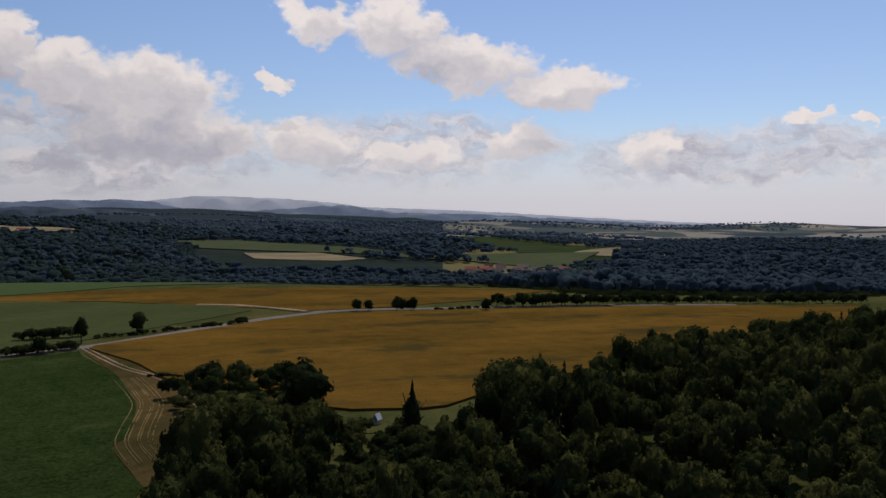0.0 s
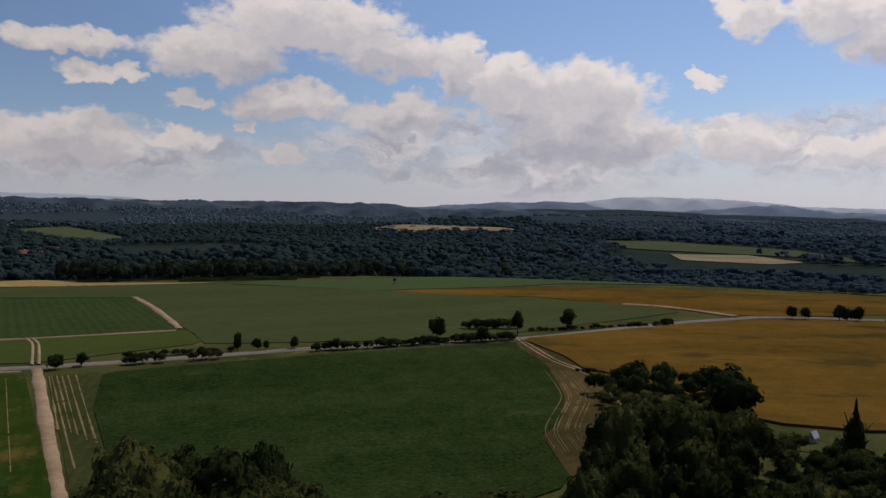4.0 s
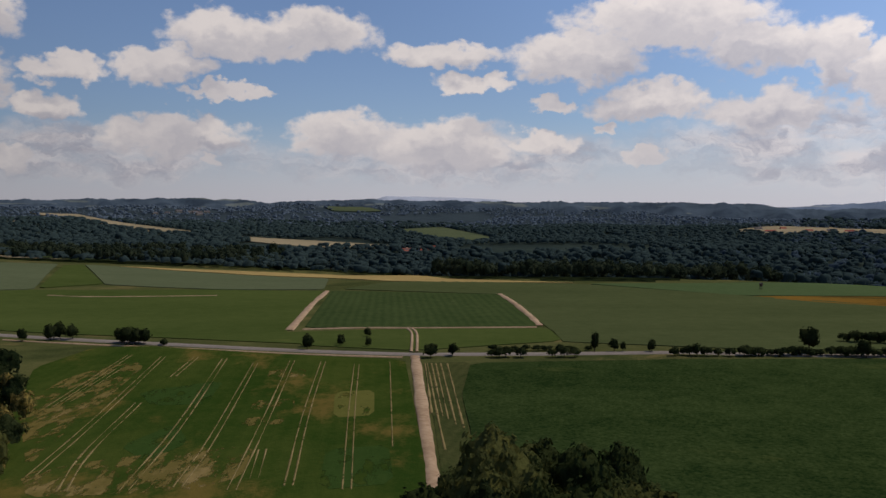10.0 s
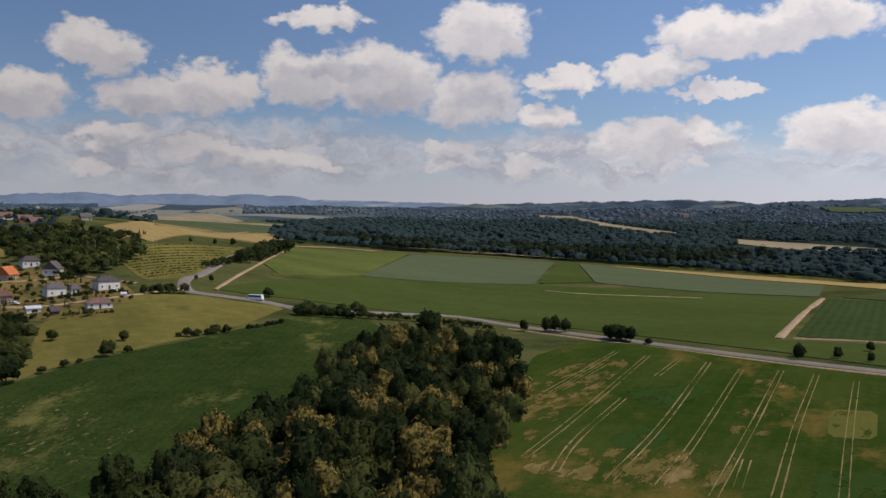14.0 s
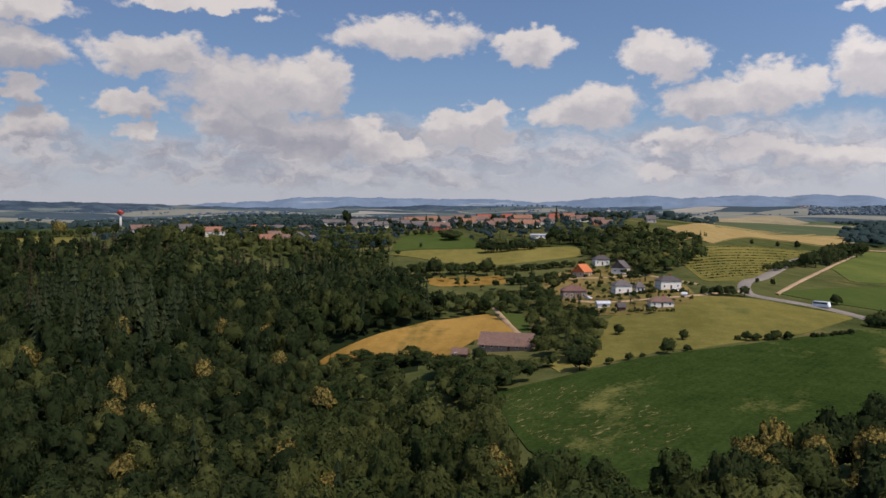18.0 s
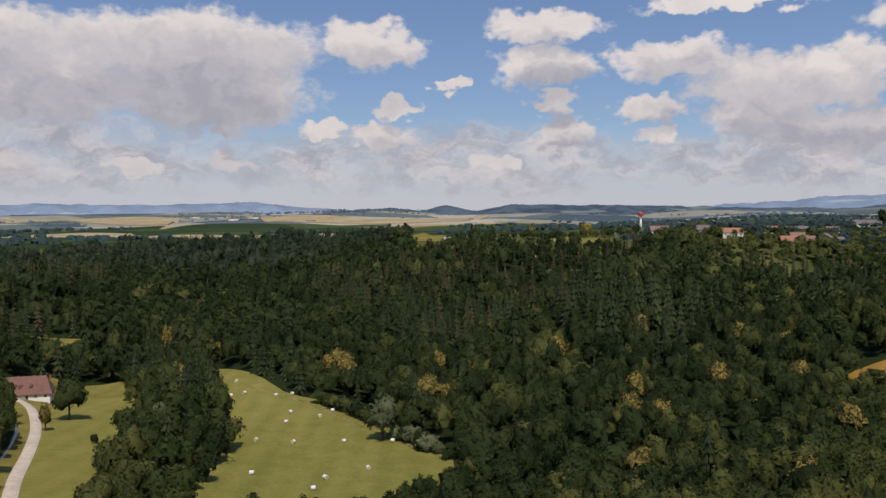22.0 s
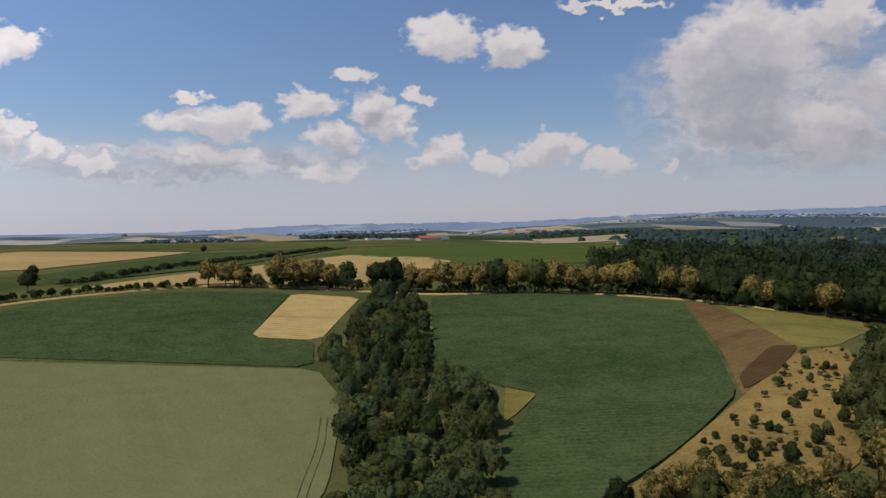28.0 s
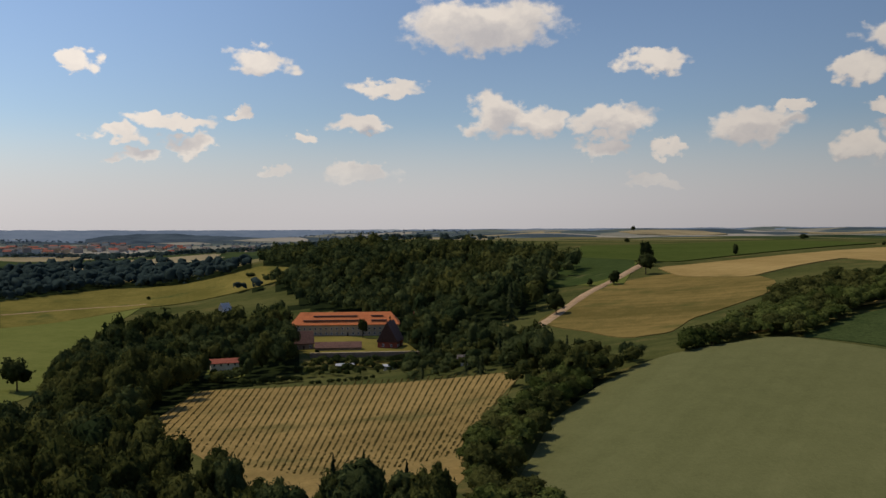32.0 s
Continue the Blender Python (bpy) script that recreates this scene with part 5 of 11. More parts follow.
crop("blue_green_field", BLUEGREY, 0.35, "blue-grey barley field below the forest", (-668, 18), (-954, 83), (-963, 248), (-688, 160))
crop("blue_green_field", BLUEGREY, 0.35, "blue-grey barley strip below the forest", (-964, 276), (-946, 304), (-846, 373), (-700, 421), (-595, 353), (-643, 284), (-715, 220))
crop("maize_field", SHADED_MAIZE, 0.35, "dark green maize field between road and wood", (-251, 214), (-207, 284), (-151, 356), (-146, 345), (-115, 302), (-90, 251), (-79, 216), (-80, 204), (-59, 171), (-74, 125), (-128, 108), (-166, 142), (-206, 172))
crop("bare_margin", MARGIN, 0.15, "sparse field margin with pale drill rows", (-264, 201), (-253, 216), (-207, 173), (-167, 142), (-135, 110), (-139, 111), (-183, 143))
crop("headland", HEADLAND, 0.2, "dry straw-coloured headland with tractor ruts", (-149, 354), (-143, 363), (-102, 303), (-76, 274), (-65, 228), (-59, 171), (-80, 205), (-80, 217), (-90, 252), (-116, 303))
crop("tramline_field", TRAM, 0.5, "patchy green cereal field with tractor tramlines", (-272, 198), (-318, 165), (-372, 130), (-380, 112), (-341, 79), (-302, 67), (-221, 41), (-166, 28), (-143, 24), (-123, 96), (-150, 115))
crop("beet_field", WEEDY, 0.35, "dark green beet field sloping to the wood", (-251, -126), (-275, -108), (-307, -92), (-342, -66), (-426, -18), (-438, 15), (-409, 22), (-280, -6), (-225, -28), (-187, -43), (-178, -55), (-197, -84), (-226, -105))
crop("dry_meadow", DRY, 0.2, "yellow-green dry meadow below the houses", (-296, -121), (-349, -117), (-390, -129), (-450, -106), (-468, -75), (-446, -27), (-349, -68), (-310, -95), (-280, -108))
crop("golden_field", GOLD, 0.35, "golden hay field above the barn", (-294, -225), (-347, -212), (-373, -212), (-401, -194), (-356, -159), (-344, -174), (-310, -169), (-306, -196), (-289, -219))
crop("paddock", MIDGREEN, 0.3, "small green paddock beside a path", (-410, -195), (-394, -169), (-349, -152), (-358, -160))
crop("dry_grass_strip", GOLD, 0.3, "strip of golden dry grass between hedges", (-474, -275), (-501, -235), (-480, -221), (-453, -261))
crop("dry_grass_slope", DRY, 0.3, "golden dry grass slope below the village", (-531, -344), (-562, -310), (-607, -225), (-572, -203), (-524, -254), (-518, -286))
crop("village_green", MIDGREEN, 0.3, "bright green slope below the village", (-539, -345), (-640, -394), (-646, -347), (-577, -279), (-564, -312))
crop("orchard_ground", DRY, 0.2, "mown grass of a young orchard", (-605, -164), (-685, -133), (-828, -86), (-635, -79), (-524, -90), (-506, -109), (-568, -138))
crop("far_golden_field", FAR_WHEAT, 0.6, "golden field behind the orchard", (-744, -194), (-892, -180), (-1277, -79), (-974, -70), (-949, -134), (-682, -142))
crop("side_meadow", DRY, 0.3, "yellow-green meadow beside the road", (-457, -104), (-465, -80), (-450, -26), (-390, -43), (-357, -62), (-327, -78))
crop("lodge_lawn", LAWN, 0.15, "mown lawn by the lodge", (-37, -470), (-61, -490), (-46, -321), (-25, -264), (-18, -214), (-15, -181), (-1, -180), (-3, -246), (-11, -320), (-20, -383))
crop("lodge_yard", DRY, 0.12, "worn grass round the lodge lane", (0, -424), (-26, -479), (-32, -405), (-12, -320), (-4, -240), (-1, -176), (4, -175), (1, -258), (-5, -312), (-2, -351), (4, -364))
crop("bale_meadow", LAWN, 0.15, "freshly mown hay meadow with bales", (-96, -471), (-106, -390), (-108, -350), (-133, -327), (-122, -289), (-127, -239), (-109, -201), (-68, -178), (-54, -176), (-41, -189), (-37, -207), (-48, -244), (-66, -285), (-78, -358))
crop("far_clearing", DRY, 0.3, "pale grass clearing in the forest", (-1, -557), (-52, -567), (-57, -555), (-4, -540))
crop("shed_paddock", DRY, 0.3, "dry paddock on the ridge by the sheds", (-389, -960), (-719, -1463), (-465, -861), (-351, -681))
crop("shed_paddock", DRY, 0.3, "dry paddock on the ridge by the sheds", (-486, -723), (-527, -678), (-485, -632), (-469, -684))
crop("maize_block", MAIZE, 0.9, "dark green maize block with drilled rows", (250, -317), (213, -355), (150, -372), (103, -286), (79, -236), (76, -203), (75, -178), (76, -147), (72, -126), (83, -121), (109, -163), (126, -209), (137, -209), (173, -221))
crop("fallow_patch", SOIL, 0.15, "brown ploughed strip at the field end", (150, -374), (136, -373), (116, -347), (97, -326), (81, -308), (79, -297), (78, -266), (77, -235), (82, -245), (90, -263), (101, -286), (122, -324))
crop("light_meadow", DRY, 0.2, "olive meadow below the tree belt", (132, -372), (70, -384), (72, -318), (81, -303), (102, -331))
crop("rough_grass", ROUGH, 0.3, "golden rough grass slope with bushes", (77, -233), (79, -296), (70, -319), (47, -265), (40, -194), (47, -167), (58, -155), (74, -148), (75, -179), (76, -204))
crop("potato_field", MAIZE, 0.35, "deep green field on the hill", (309, -102), (343, -140), (357, -189), (341, -247), (305, -279), (246, -205), (226, -218), (199, -191), (269, -136))
crop("stubble_square", STRAW, 0.3, "pale stubble square cut out of the field", (303, -279), (273, -293), (225, -220), (246, -205))
crop("grey_barley", SAGE, 0.35, "smooth sage-green barley field with faint stripes", (206, -7), (238, -13), (270, -30), (292, -52), (311, -97), (264, -133), (196, -190), (165, -170), (124, -123), (112, -103), (170, 1))
crop("far_wheat", FAR_WHEAT, 0.6, "golden wheat on the far slope", (622, -110), (653, -204), (713, -353), (576, -424), (492, -256), (502, -232), (588, -227), (515, -146), (561, -114))
crop("brown_hill_field", HAYFIELD, 0.35, "yellow-brown hay field on a hill", (458, -18), (502, -41), (550, -69), (579, -103), (574, -135), (513, -150), (475, -148), (438, -133), (417, -106), (403, -87), (365, -70), (368, -54), (410, -41), (435, -27))
crop("far_dark_field", MAIZE, 0.6, "dark green field on the far slope", (449, -234), (559, -412), (538, -562), (413, -324), (404, -217))
crop("far_wheat", FAR_WHEAT, 0.6, "yellow wheat behind the chestnut row", (383, -209), (404, -334), (450, -471), (386, -486), (350, -467), (285, -350), (298, -321), (345, -287))
crop("far_green_field", MIDGREEN, 0.6, "green field at the skyline", (734, -58), (897, -82), (934, -292), (763, -324), (660, -130))
crop("olive_field", YELGREEN, 0.35, "olive-green vineyard slope far off", (724, -26), (668, -104), (540, -75), (582, -22))
crop("far_green_field", MIDGREEN, 0.6, "green field behind the chestnut row", (466, -471), (542, -723), (553, -1130), (286, -557), (311, -451))
crop("vineyard_ground", STRAWGRASS, 0.1, "dry straw-coloured vineyard ground", (285, 124), (361, 131), (366, 80), (324, -9), (262, 5), (223, 8), (189, 9), (175, 22), (182, 48), (246, 91))
crop("valley_meadow", DRY, 0.3, "pale hay meadow in the valley", (773, 469), (939, 437), (979, 280), (820, 185), (797, 217), (747, 322), (625, 335), (576, 350))
crop("valley_meadow", LIGHT, 0.3, "green valley meadow beside the wood", (561, 365), (576, 350), (625, 335), (742, 320), (455, 245), (359, 204), (297, 194))
crop("clearing_lawn", GRASS, 0.2, "small grassy clearing with a garden", (-26, 238), (-5, 240), (-9, 219), (-23, 218))
crop("cottage_yard", LIGHT, 0.15, "grass round the white cottage", (391, 140), (396, 121), (423, 130), (422, 148))
crop("abbey_court", DRY, 0.15, "dry grass court below the abbey", (468, 115), (522, 120), (480, 54), (430, 39), (412, 52), (435, 101))
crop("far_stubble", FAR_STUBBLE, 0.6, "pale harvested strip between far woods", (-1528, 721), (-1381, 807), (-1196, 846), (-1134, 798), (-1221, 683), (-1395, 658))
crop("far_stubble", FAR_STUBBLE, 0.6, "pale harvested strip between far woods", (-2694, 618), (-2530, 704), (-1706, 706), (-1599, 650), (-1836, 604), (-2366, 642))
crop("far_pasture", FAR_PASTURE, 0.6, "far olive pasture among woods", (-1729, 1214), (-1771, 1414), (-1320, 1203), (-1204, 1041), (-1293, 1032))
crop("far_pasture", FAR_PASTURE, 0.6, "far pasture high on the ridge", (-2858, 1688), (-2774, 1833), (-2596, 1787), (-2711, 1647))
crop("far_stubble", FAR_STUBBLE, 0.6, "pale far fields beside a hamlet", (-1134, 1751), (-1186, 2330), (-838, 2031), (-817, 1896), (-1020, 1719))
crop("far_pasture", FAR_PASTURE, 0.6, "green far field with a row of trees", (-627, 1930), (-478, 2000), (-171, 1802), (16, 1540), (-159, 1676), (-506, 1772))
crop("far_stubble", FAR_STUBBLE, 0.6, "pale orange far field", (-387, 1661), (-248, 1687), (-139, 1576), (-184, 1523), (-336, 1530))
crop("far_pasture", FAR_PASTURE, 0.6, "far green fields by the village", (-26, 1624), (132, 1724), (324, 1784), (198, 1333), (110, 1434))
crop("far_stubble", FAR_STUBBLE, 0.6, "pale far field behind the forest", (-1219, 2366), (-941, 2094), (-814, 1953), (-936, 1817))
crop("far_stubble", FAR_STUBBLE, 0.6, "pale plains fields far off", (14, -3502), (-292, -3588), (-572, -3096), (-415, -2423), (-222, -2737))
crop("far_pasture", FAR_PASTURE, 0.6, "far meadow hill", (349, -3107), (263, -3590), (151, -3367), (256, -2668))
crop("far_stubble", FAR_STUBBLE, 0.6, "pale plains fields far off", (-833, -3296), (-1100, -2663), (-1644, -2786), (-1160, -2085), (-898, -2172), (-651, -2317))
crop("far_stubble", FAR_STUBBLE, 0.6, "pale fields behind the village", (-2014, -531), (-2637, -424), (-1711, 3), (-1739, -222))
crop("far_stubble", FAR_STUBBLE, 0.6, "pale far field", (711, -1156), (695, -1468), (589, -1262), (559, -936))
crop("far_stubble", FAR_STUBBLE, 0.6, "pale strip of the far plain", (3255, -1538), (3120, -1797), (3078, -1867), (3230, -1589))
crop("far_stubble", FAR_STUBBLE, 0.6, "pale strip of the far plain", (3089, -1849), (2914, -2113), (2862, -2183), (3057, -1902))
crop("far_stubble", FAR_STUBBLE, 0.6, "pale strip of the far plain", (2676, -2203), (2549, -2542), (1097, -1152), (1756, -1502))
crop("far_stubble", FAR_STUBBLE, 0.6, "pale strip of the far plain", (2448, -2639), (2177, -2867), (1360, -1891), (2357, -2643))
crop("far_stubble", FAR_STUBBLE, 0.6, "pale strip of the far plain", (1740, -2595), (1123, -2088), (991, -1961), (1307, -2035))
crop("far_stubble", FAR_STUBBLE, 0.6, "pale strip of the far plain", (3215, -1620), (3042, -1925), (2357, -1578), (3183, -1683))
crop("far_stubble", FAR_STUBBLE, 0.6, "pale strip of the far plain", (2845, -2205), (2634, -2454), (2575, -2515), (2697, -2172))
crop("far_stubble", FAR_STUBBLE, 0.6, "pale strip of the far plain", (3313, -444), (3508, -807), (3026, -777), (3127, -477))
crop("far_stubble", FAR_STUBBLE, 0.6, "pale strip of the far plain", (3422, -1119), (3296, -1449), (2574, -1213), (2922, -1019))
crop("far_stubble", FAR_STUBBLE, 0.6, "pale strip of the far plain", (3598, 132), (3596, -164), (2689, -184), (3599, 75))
crop("villa_plots", HAYFIELD, 0.25, "dry worn gardens round the villas", (-486, -202), (-521, -201), (-537, -164), (-490, -116), (-452, -100), (-405, -107), (-396, -133), (-431, -170))
crop("far_pasture", FAR_PASTURE, 0.6, "far green field left of the orchard", (-1650, -337), (-2313, -214), (-1762, 10), (-1504, -95), (-830, -169))
crop("far_golden_field", FAR_WHEAT, 0.6, "golden far field", (-752, -186), (-1490, -222), (-1336, -92), (-1016, -106), (-814, -140), (-666, -165))
crop("young_orchard", PLOT, 0.4, "dark green young plantation in rows on the hill", (740, -21), (731, -68), (708, -107), (617, -94), (570, -65), (557, -40), (580, -17), (640, -25))
# ---- roads, tracks and paths ----
tagged(new("road", ribbon([(-758.6, -81.5), (-563.9, -83), (-524.1, -88.4), (-491.8, -84.3), (-475.4, -76.4), (-470.2, -59.8), (-463.7, -40.6), (-452.8, -24.9), (-446.3, -14.4), (-460.3, 12.2), (-477.1, 61.3), (-445.5, 90), (-382.1, 134.2), (-318.7, 178.9), (-282.4, 209.3), (-282, 209.8), (-249.7, 253.1), (-217.9, 299.7), (-191.8, 323.4), (-153, 368.5), (-123.8, 424.8), (-97.6, 473.5), (-69.2, 511.3), (-74.9, 507.5), (-49.3, 519.7), (5.6, 530), (107.4, 550.6), (193, 567.6)], 6, 0.35, ASPHALT, "road", 0.0, 6.0)), "grey asphalt country road between the fields", "road", kind="structure")
tagged(new("verge", ribbon([(-429.3, 86.7), (-371.3, 130.3), (-310.9, 174.5), (-279.1, 201.9)], 1.8, 0.3, EARTH, "verge", 0.0, 3.0, 0.12)), "pale dusty verge along the road", "verge", kind="stuff")
tagged(new("dirt_track", ribbon([(-277.3, 206.9), (-224, 168.9), (-180.4, 137.8), (-143.6, 111.8), (-128.8, 101.6)], 3.0, 0.6, EARTH, "dirt_track", 0.0, 3.0, 0.12)), "pale earth farm track down to the wood", "track", kind="structure")
tagged(new("plot_path", ribbon([(-382.7, 206.9), (-440.5, 247), (-501.5, 289.5), (-581.8, 348.1)], 3.4, 0.5, EARTH, "plot_path", 0.0, 3.0, 0.12)), "bare earth strip along the crop plot", "path", kind="structure")
tagged(new("plot_path", ribbon([(-382.1, 214.2), (-369.2, 240.2), (-351, 261.9), (-332.8, 287.8), (-315.3, 313.3)], 1.6, 0.5, EARTH, "plot_path", 0.0, 3.0, 0.12)), "thin bare path below the crop plot", "path", kind="structure")
tagged(new("plot_path", ribbon([(-475.5, 433.5), (-419.6, 395.4), (-362.8, 353.4), (-317.4, 318.3)], 3.2, 0.55, EARTH, "plot_path", 0.0, 3.0, 0.12)), "bare earth strip along the crop plot", "path", kind="structure")
tagged(new("wheel_track", ribbon([(-351.1, 258.5), (-335.7, 249.8), (-315.1, 234.8), (-286.8, 213.4)], 1.1, 0.6, EARTH, "wheel_track", -1.2, 2.0)), "pale wheel track leading from the road", "track", kind="structure")
tagged(new("wheel_track", ribbon([(-351.1, 258.5), (-335.7, 249.8), (-315.1, 234.8), (-286.8, 213.4)], 1.1, 0.6, EARTH, "wheel_track", 1.2, 2.0)), "pale wheel track leading from the road", "track", kind="structure")
tagged(new("farm_track", ribbon([(-488.9, -67.1), (-567, -62.7), (-665.4, -58.3), (-848.4, -52.4)], 2.0, 0.6, EARTH, "farm_track", 0.0, 3.0, 0.12)), "pale farm track up to the skyline", "track", kind="structure")
tagged(new("far_track", ribbon([(-965.9, -47.1), (-1003, -3.7), (-981, 44.7)], 4, 1.2, EARTH, "far_track", 0.0, 3.0, 0.12)), "pale far track along the field edge", "track", kind="structure")
tagged(new("side_track", ribbon([(-79.9, 507.2), (-125.6, 538.5), (-155.8, 544.7)], 3.5, 0.95, EARTH, "side_track", 0.0, 3.0, 0.12)), "pale track branching beside the wheat", "track", kind="structure")
tagged(new("lodge_lane", ribbon([(-5, -383), (-10.4, -363.4), (-10.9, -320.3), (-7.6, -280.9), (-3.2, -244.5), (-0.9, -211.5)], 3.2, 0.35, GRAVEL, "lodge_lane", 0.0, 6.0)), "pale gravel lane to the lodge", "lane", kind="structure")
tagged(new("meadow_path", ribbon([(-94.4, -460.4), (-94.4, -374.8), (-106.9, -346.4), (-113.4, -315.2), (-115.8, -280.5), (-120.4, -245)], 0.9, 0.3, TRAMLINE, "meadow_path", 0.0, 3.0, 0.12)), "faint worn path across the meadow", "path", kind="structure")
tagged(new("barn_path", ribbon([(-413.3, -198.6), (-385.4, -179.1), (-355.3, -158.4)], 2.2, 0.5, EARTH, "barn_path", 0.0, 3.0, 0.12)), "concrete path from the barn", "path", kind="structure")
tagged(new("villa_drive", ribbon([(-485.9, -83.3), (-470.6, -94.8), (-454.9, -105.7), (-442.6, -119.9), (-433.6, -132.8), (-431.4, -147.7), (-437.7, -165.8)], 2.6, 0.45, EARTH, "villa_drive", 0.0, 3.0, 0.12)), "pale drive between the villas", "drive", kind="structure")
tagged(new("villa_drive", ribbon([(-493.5, -109.6), (-507.1, -133.8), (-512.6, -149.7), (-502.1, -168.2), (-499.4, -189.1), (-491.6, -200.7)], 2.4, 0.45, EARTH, "villa_drive", 0.0, 3.0, 0.12)), "pale lane above the villas", "lane", kind="structure")
tagged(new("hill_track", ribbon([(431.3, -13.1), (473, -31.4), (525.9, -51.9), (572.6, -75), (645.8, -103.2), (692, -123.9)], 5, 0.7, EARTH, "hill_track", 0.0, 3.0, 0.12)), "pale sandy track up the hill", "track", kind="structure")
tagged(new("field_track", ribbon([(322.8, -91.4), (358.8, -138.2), (365.8, -184.1), (351.1, -261.8), (317.7, -292.8), (255.6, -323.7), (217.7, -362.1), (154.3, -382), (106.6, -371.5)], 2.4, 0.5, STRAW, "field_track", 0.0, 3.0, 0.12)), "pale track under the chestnut row", "track", kind="structure")
tagged(new("valley_track", ribbon([(657.3, 399.2), (730.4, 366.1), (774.2, 328.5)], 3, 0.8, EARTH, "valley_track", 0.0, 3.0, 0.12)), "pale path across the valley meadow", "path", kind="structure")
tagged(new("field_path", ribbon([(-640, 158), (-622, 178), (-604, 219), (-588, 260)], 1.3, 0.75, EARTH, "field_path", 0.0, 3.0, 0.4)), "broken pale path beside the triangular patch", "path", kind="structure")
tagged(new("stream", ribbon([(-0.5, -350.0), (-2.6, -336.0), (-4.9, -317.9), (-3.6, -298.0), (-1.0, -276.0), (2.0, -262.0)], 1.2, 0.12, WATER, "stream", 0.0, 3.0, 0.2)), "narrow grey mill stream beside the lodge lane", "stream", kind="structure")
# ---- tractor ruts and tramlines ----
ruts("tramline", "pale tramline worn through the cereal", TRAMLINE, 0.3, 0.56, (-0.9, 0.9), (-317.7, 143.3), (-223.7, 88.3), (-174, 56.7))
ruts("tramline", "pale tramline worn through the cereal", TRAMLINE, 0.3, 0.56, (-0.9, 0.9), (-300.5, 148.1), (-203.6, 88.5), (-169.6, 66))
ruts("tramline", "pale tramline worn through the cereal", TRAMLINE, 0.3, 0.56, (-0.9, 0.9), (-296.8, 161.8), (-217.4, 110.7), (-161.3, 74))
ruts("tramline", "pale tramline worn through the cereal", TRAMLINE, 0.3, 0.56, (-0.9, 0.9), (-287.8, 170.4), (-214.5, 121.5), (-156.7, 84.4))
ruts("tramline", "pale tramline worn through the cereal", TRAMLINE, 0.3, 0.56, (-0.9, 0.9), (-273.5, 176.5), (-210.8, 134.4), (-147.3, 92.6))
ruts("tramline", "pale tramline worn through the cereal", TRAMLINE, 0.3, 0.56, (-0.9, 0.9), (-336.3, 125.6), (-239.9, 70.3), (-196.1, 44.3))
ruts("tramline", "pale tramline worn through the cereal", TRAMLINE, 0.3, 0.56, (-0.9, 0.9), (-349.9, 117.2), (-267.5, 66))
ruts("tramline", "pale tramline worn through the cereal", TRAMLINE, 0.3, 0.56, (-0.9, 0.9), (-256.3, 88.1), (-208.6, 59.7), (-181.1, 46.6))
ruts("tramline", "faint tramline in the cereal", TRAMLINE, 0.28, 0.56, (0,), (-270.2, 189.5), (-168.3, 118.8))
ruts("tramline", "faint tramline in the cereal", TRAMLINE, 0.28, 0.56, (-0.9, 0.9), (-320.3, 103.1), (-270.7, 71.6))
ruts("tramline", "faint tramline in the cereal", TRAMLINE, 0.28, 0.56, (-0.9, 0.9), (-328.4, 136.2), (-291.2, 112))
ruts("tramline", "faint tramline in the cereal", TRAMLINE, 0.28, 0.56, (-0.9, 0.9), (-165.7, 81.2), (-185.5, 93.1))
ruts("rut", "pale curved tractor rut on the headland", TRAMLINE, 0.3, 0.34, (-5.4, -4.2, -2.5, -1.9, 0.3, 1.1, 3.3), (-109.6, 293.7), (-94.4, 265.7), (-87.2, 249.2), (-80.8, 222.8), (-76.3, 207.9), (-67.1, 191.6))
ruts("rut", "pale farm track rut", EARTH, 0.7, 0.34, (-1.2, 1.2), (-152.9, 364.2), (-119, 317.4), (-93.6, 289.8), (-65.2, 238.8))
ruts("drill_row", "pale bare drill row on the margin", TRAMLINE, 0.5, 0.24, (0,), (-260.9, 200.5), (-190.9, 150.3), (-159.1, 127.7))
ruts("drill_row", "pale bare drill row on the margin", TRAMLINE, 0.5, 0.24, (0,), (-259.9, 201.7), (-187.2, 149.4))
ruts("drill_row", "pale bare drill row on the margin", TRAMLINE, 0.5, 0.24, (0,), (-258.5, 202.7), (-183.5, 148.4))
ruts("drill_row", "pale bare drill row on the margin", TRAMLINE, 0.5, 0.24, (0,), (-257.3, 204.2), (-177.1, 145.9))
ruts("drill_row", "pale bare drill row on the margin", TRAMLINE, 0.5, 0.24, (0,), (-255.3, 205.9), (-173.1, 145.3))
ruts("drill_row", "pale bare drill row on the margin", TRAMLINE, 0.5, 0.24, (0,), (-261.4, 199.8), (-192.3, 149.4))
ruts("tramline", "dark wheel marks in the barley", GREYGREEN, 0.3, 0.42, (-0.9, 0.9), (157.8, -155.4), (142.2, -138.5), (127.1, -119.6), (117.9, -108.9))
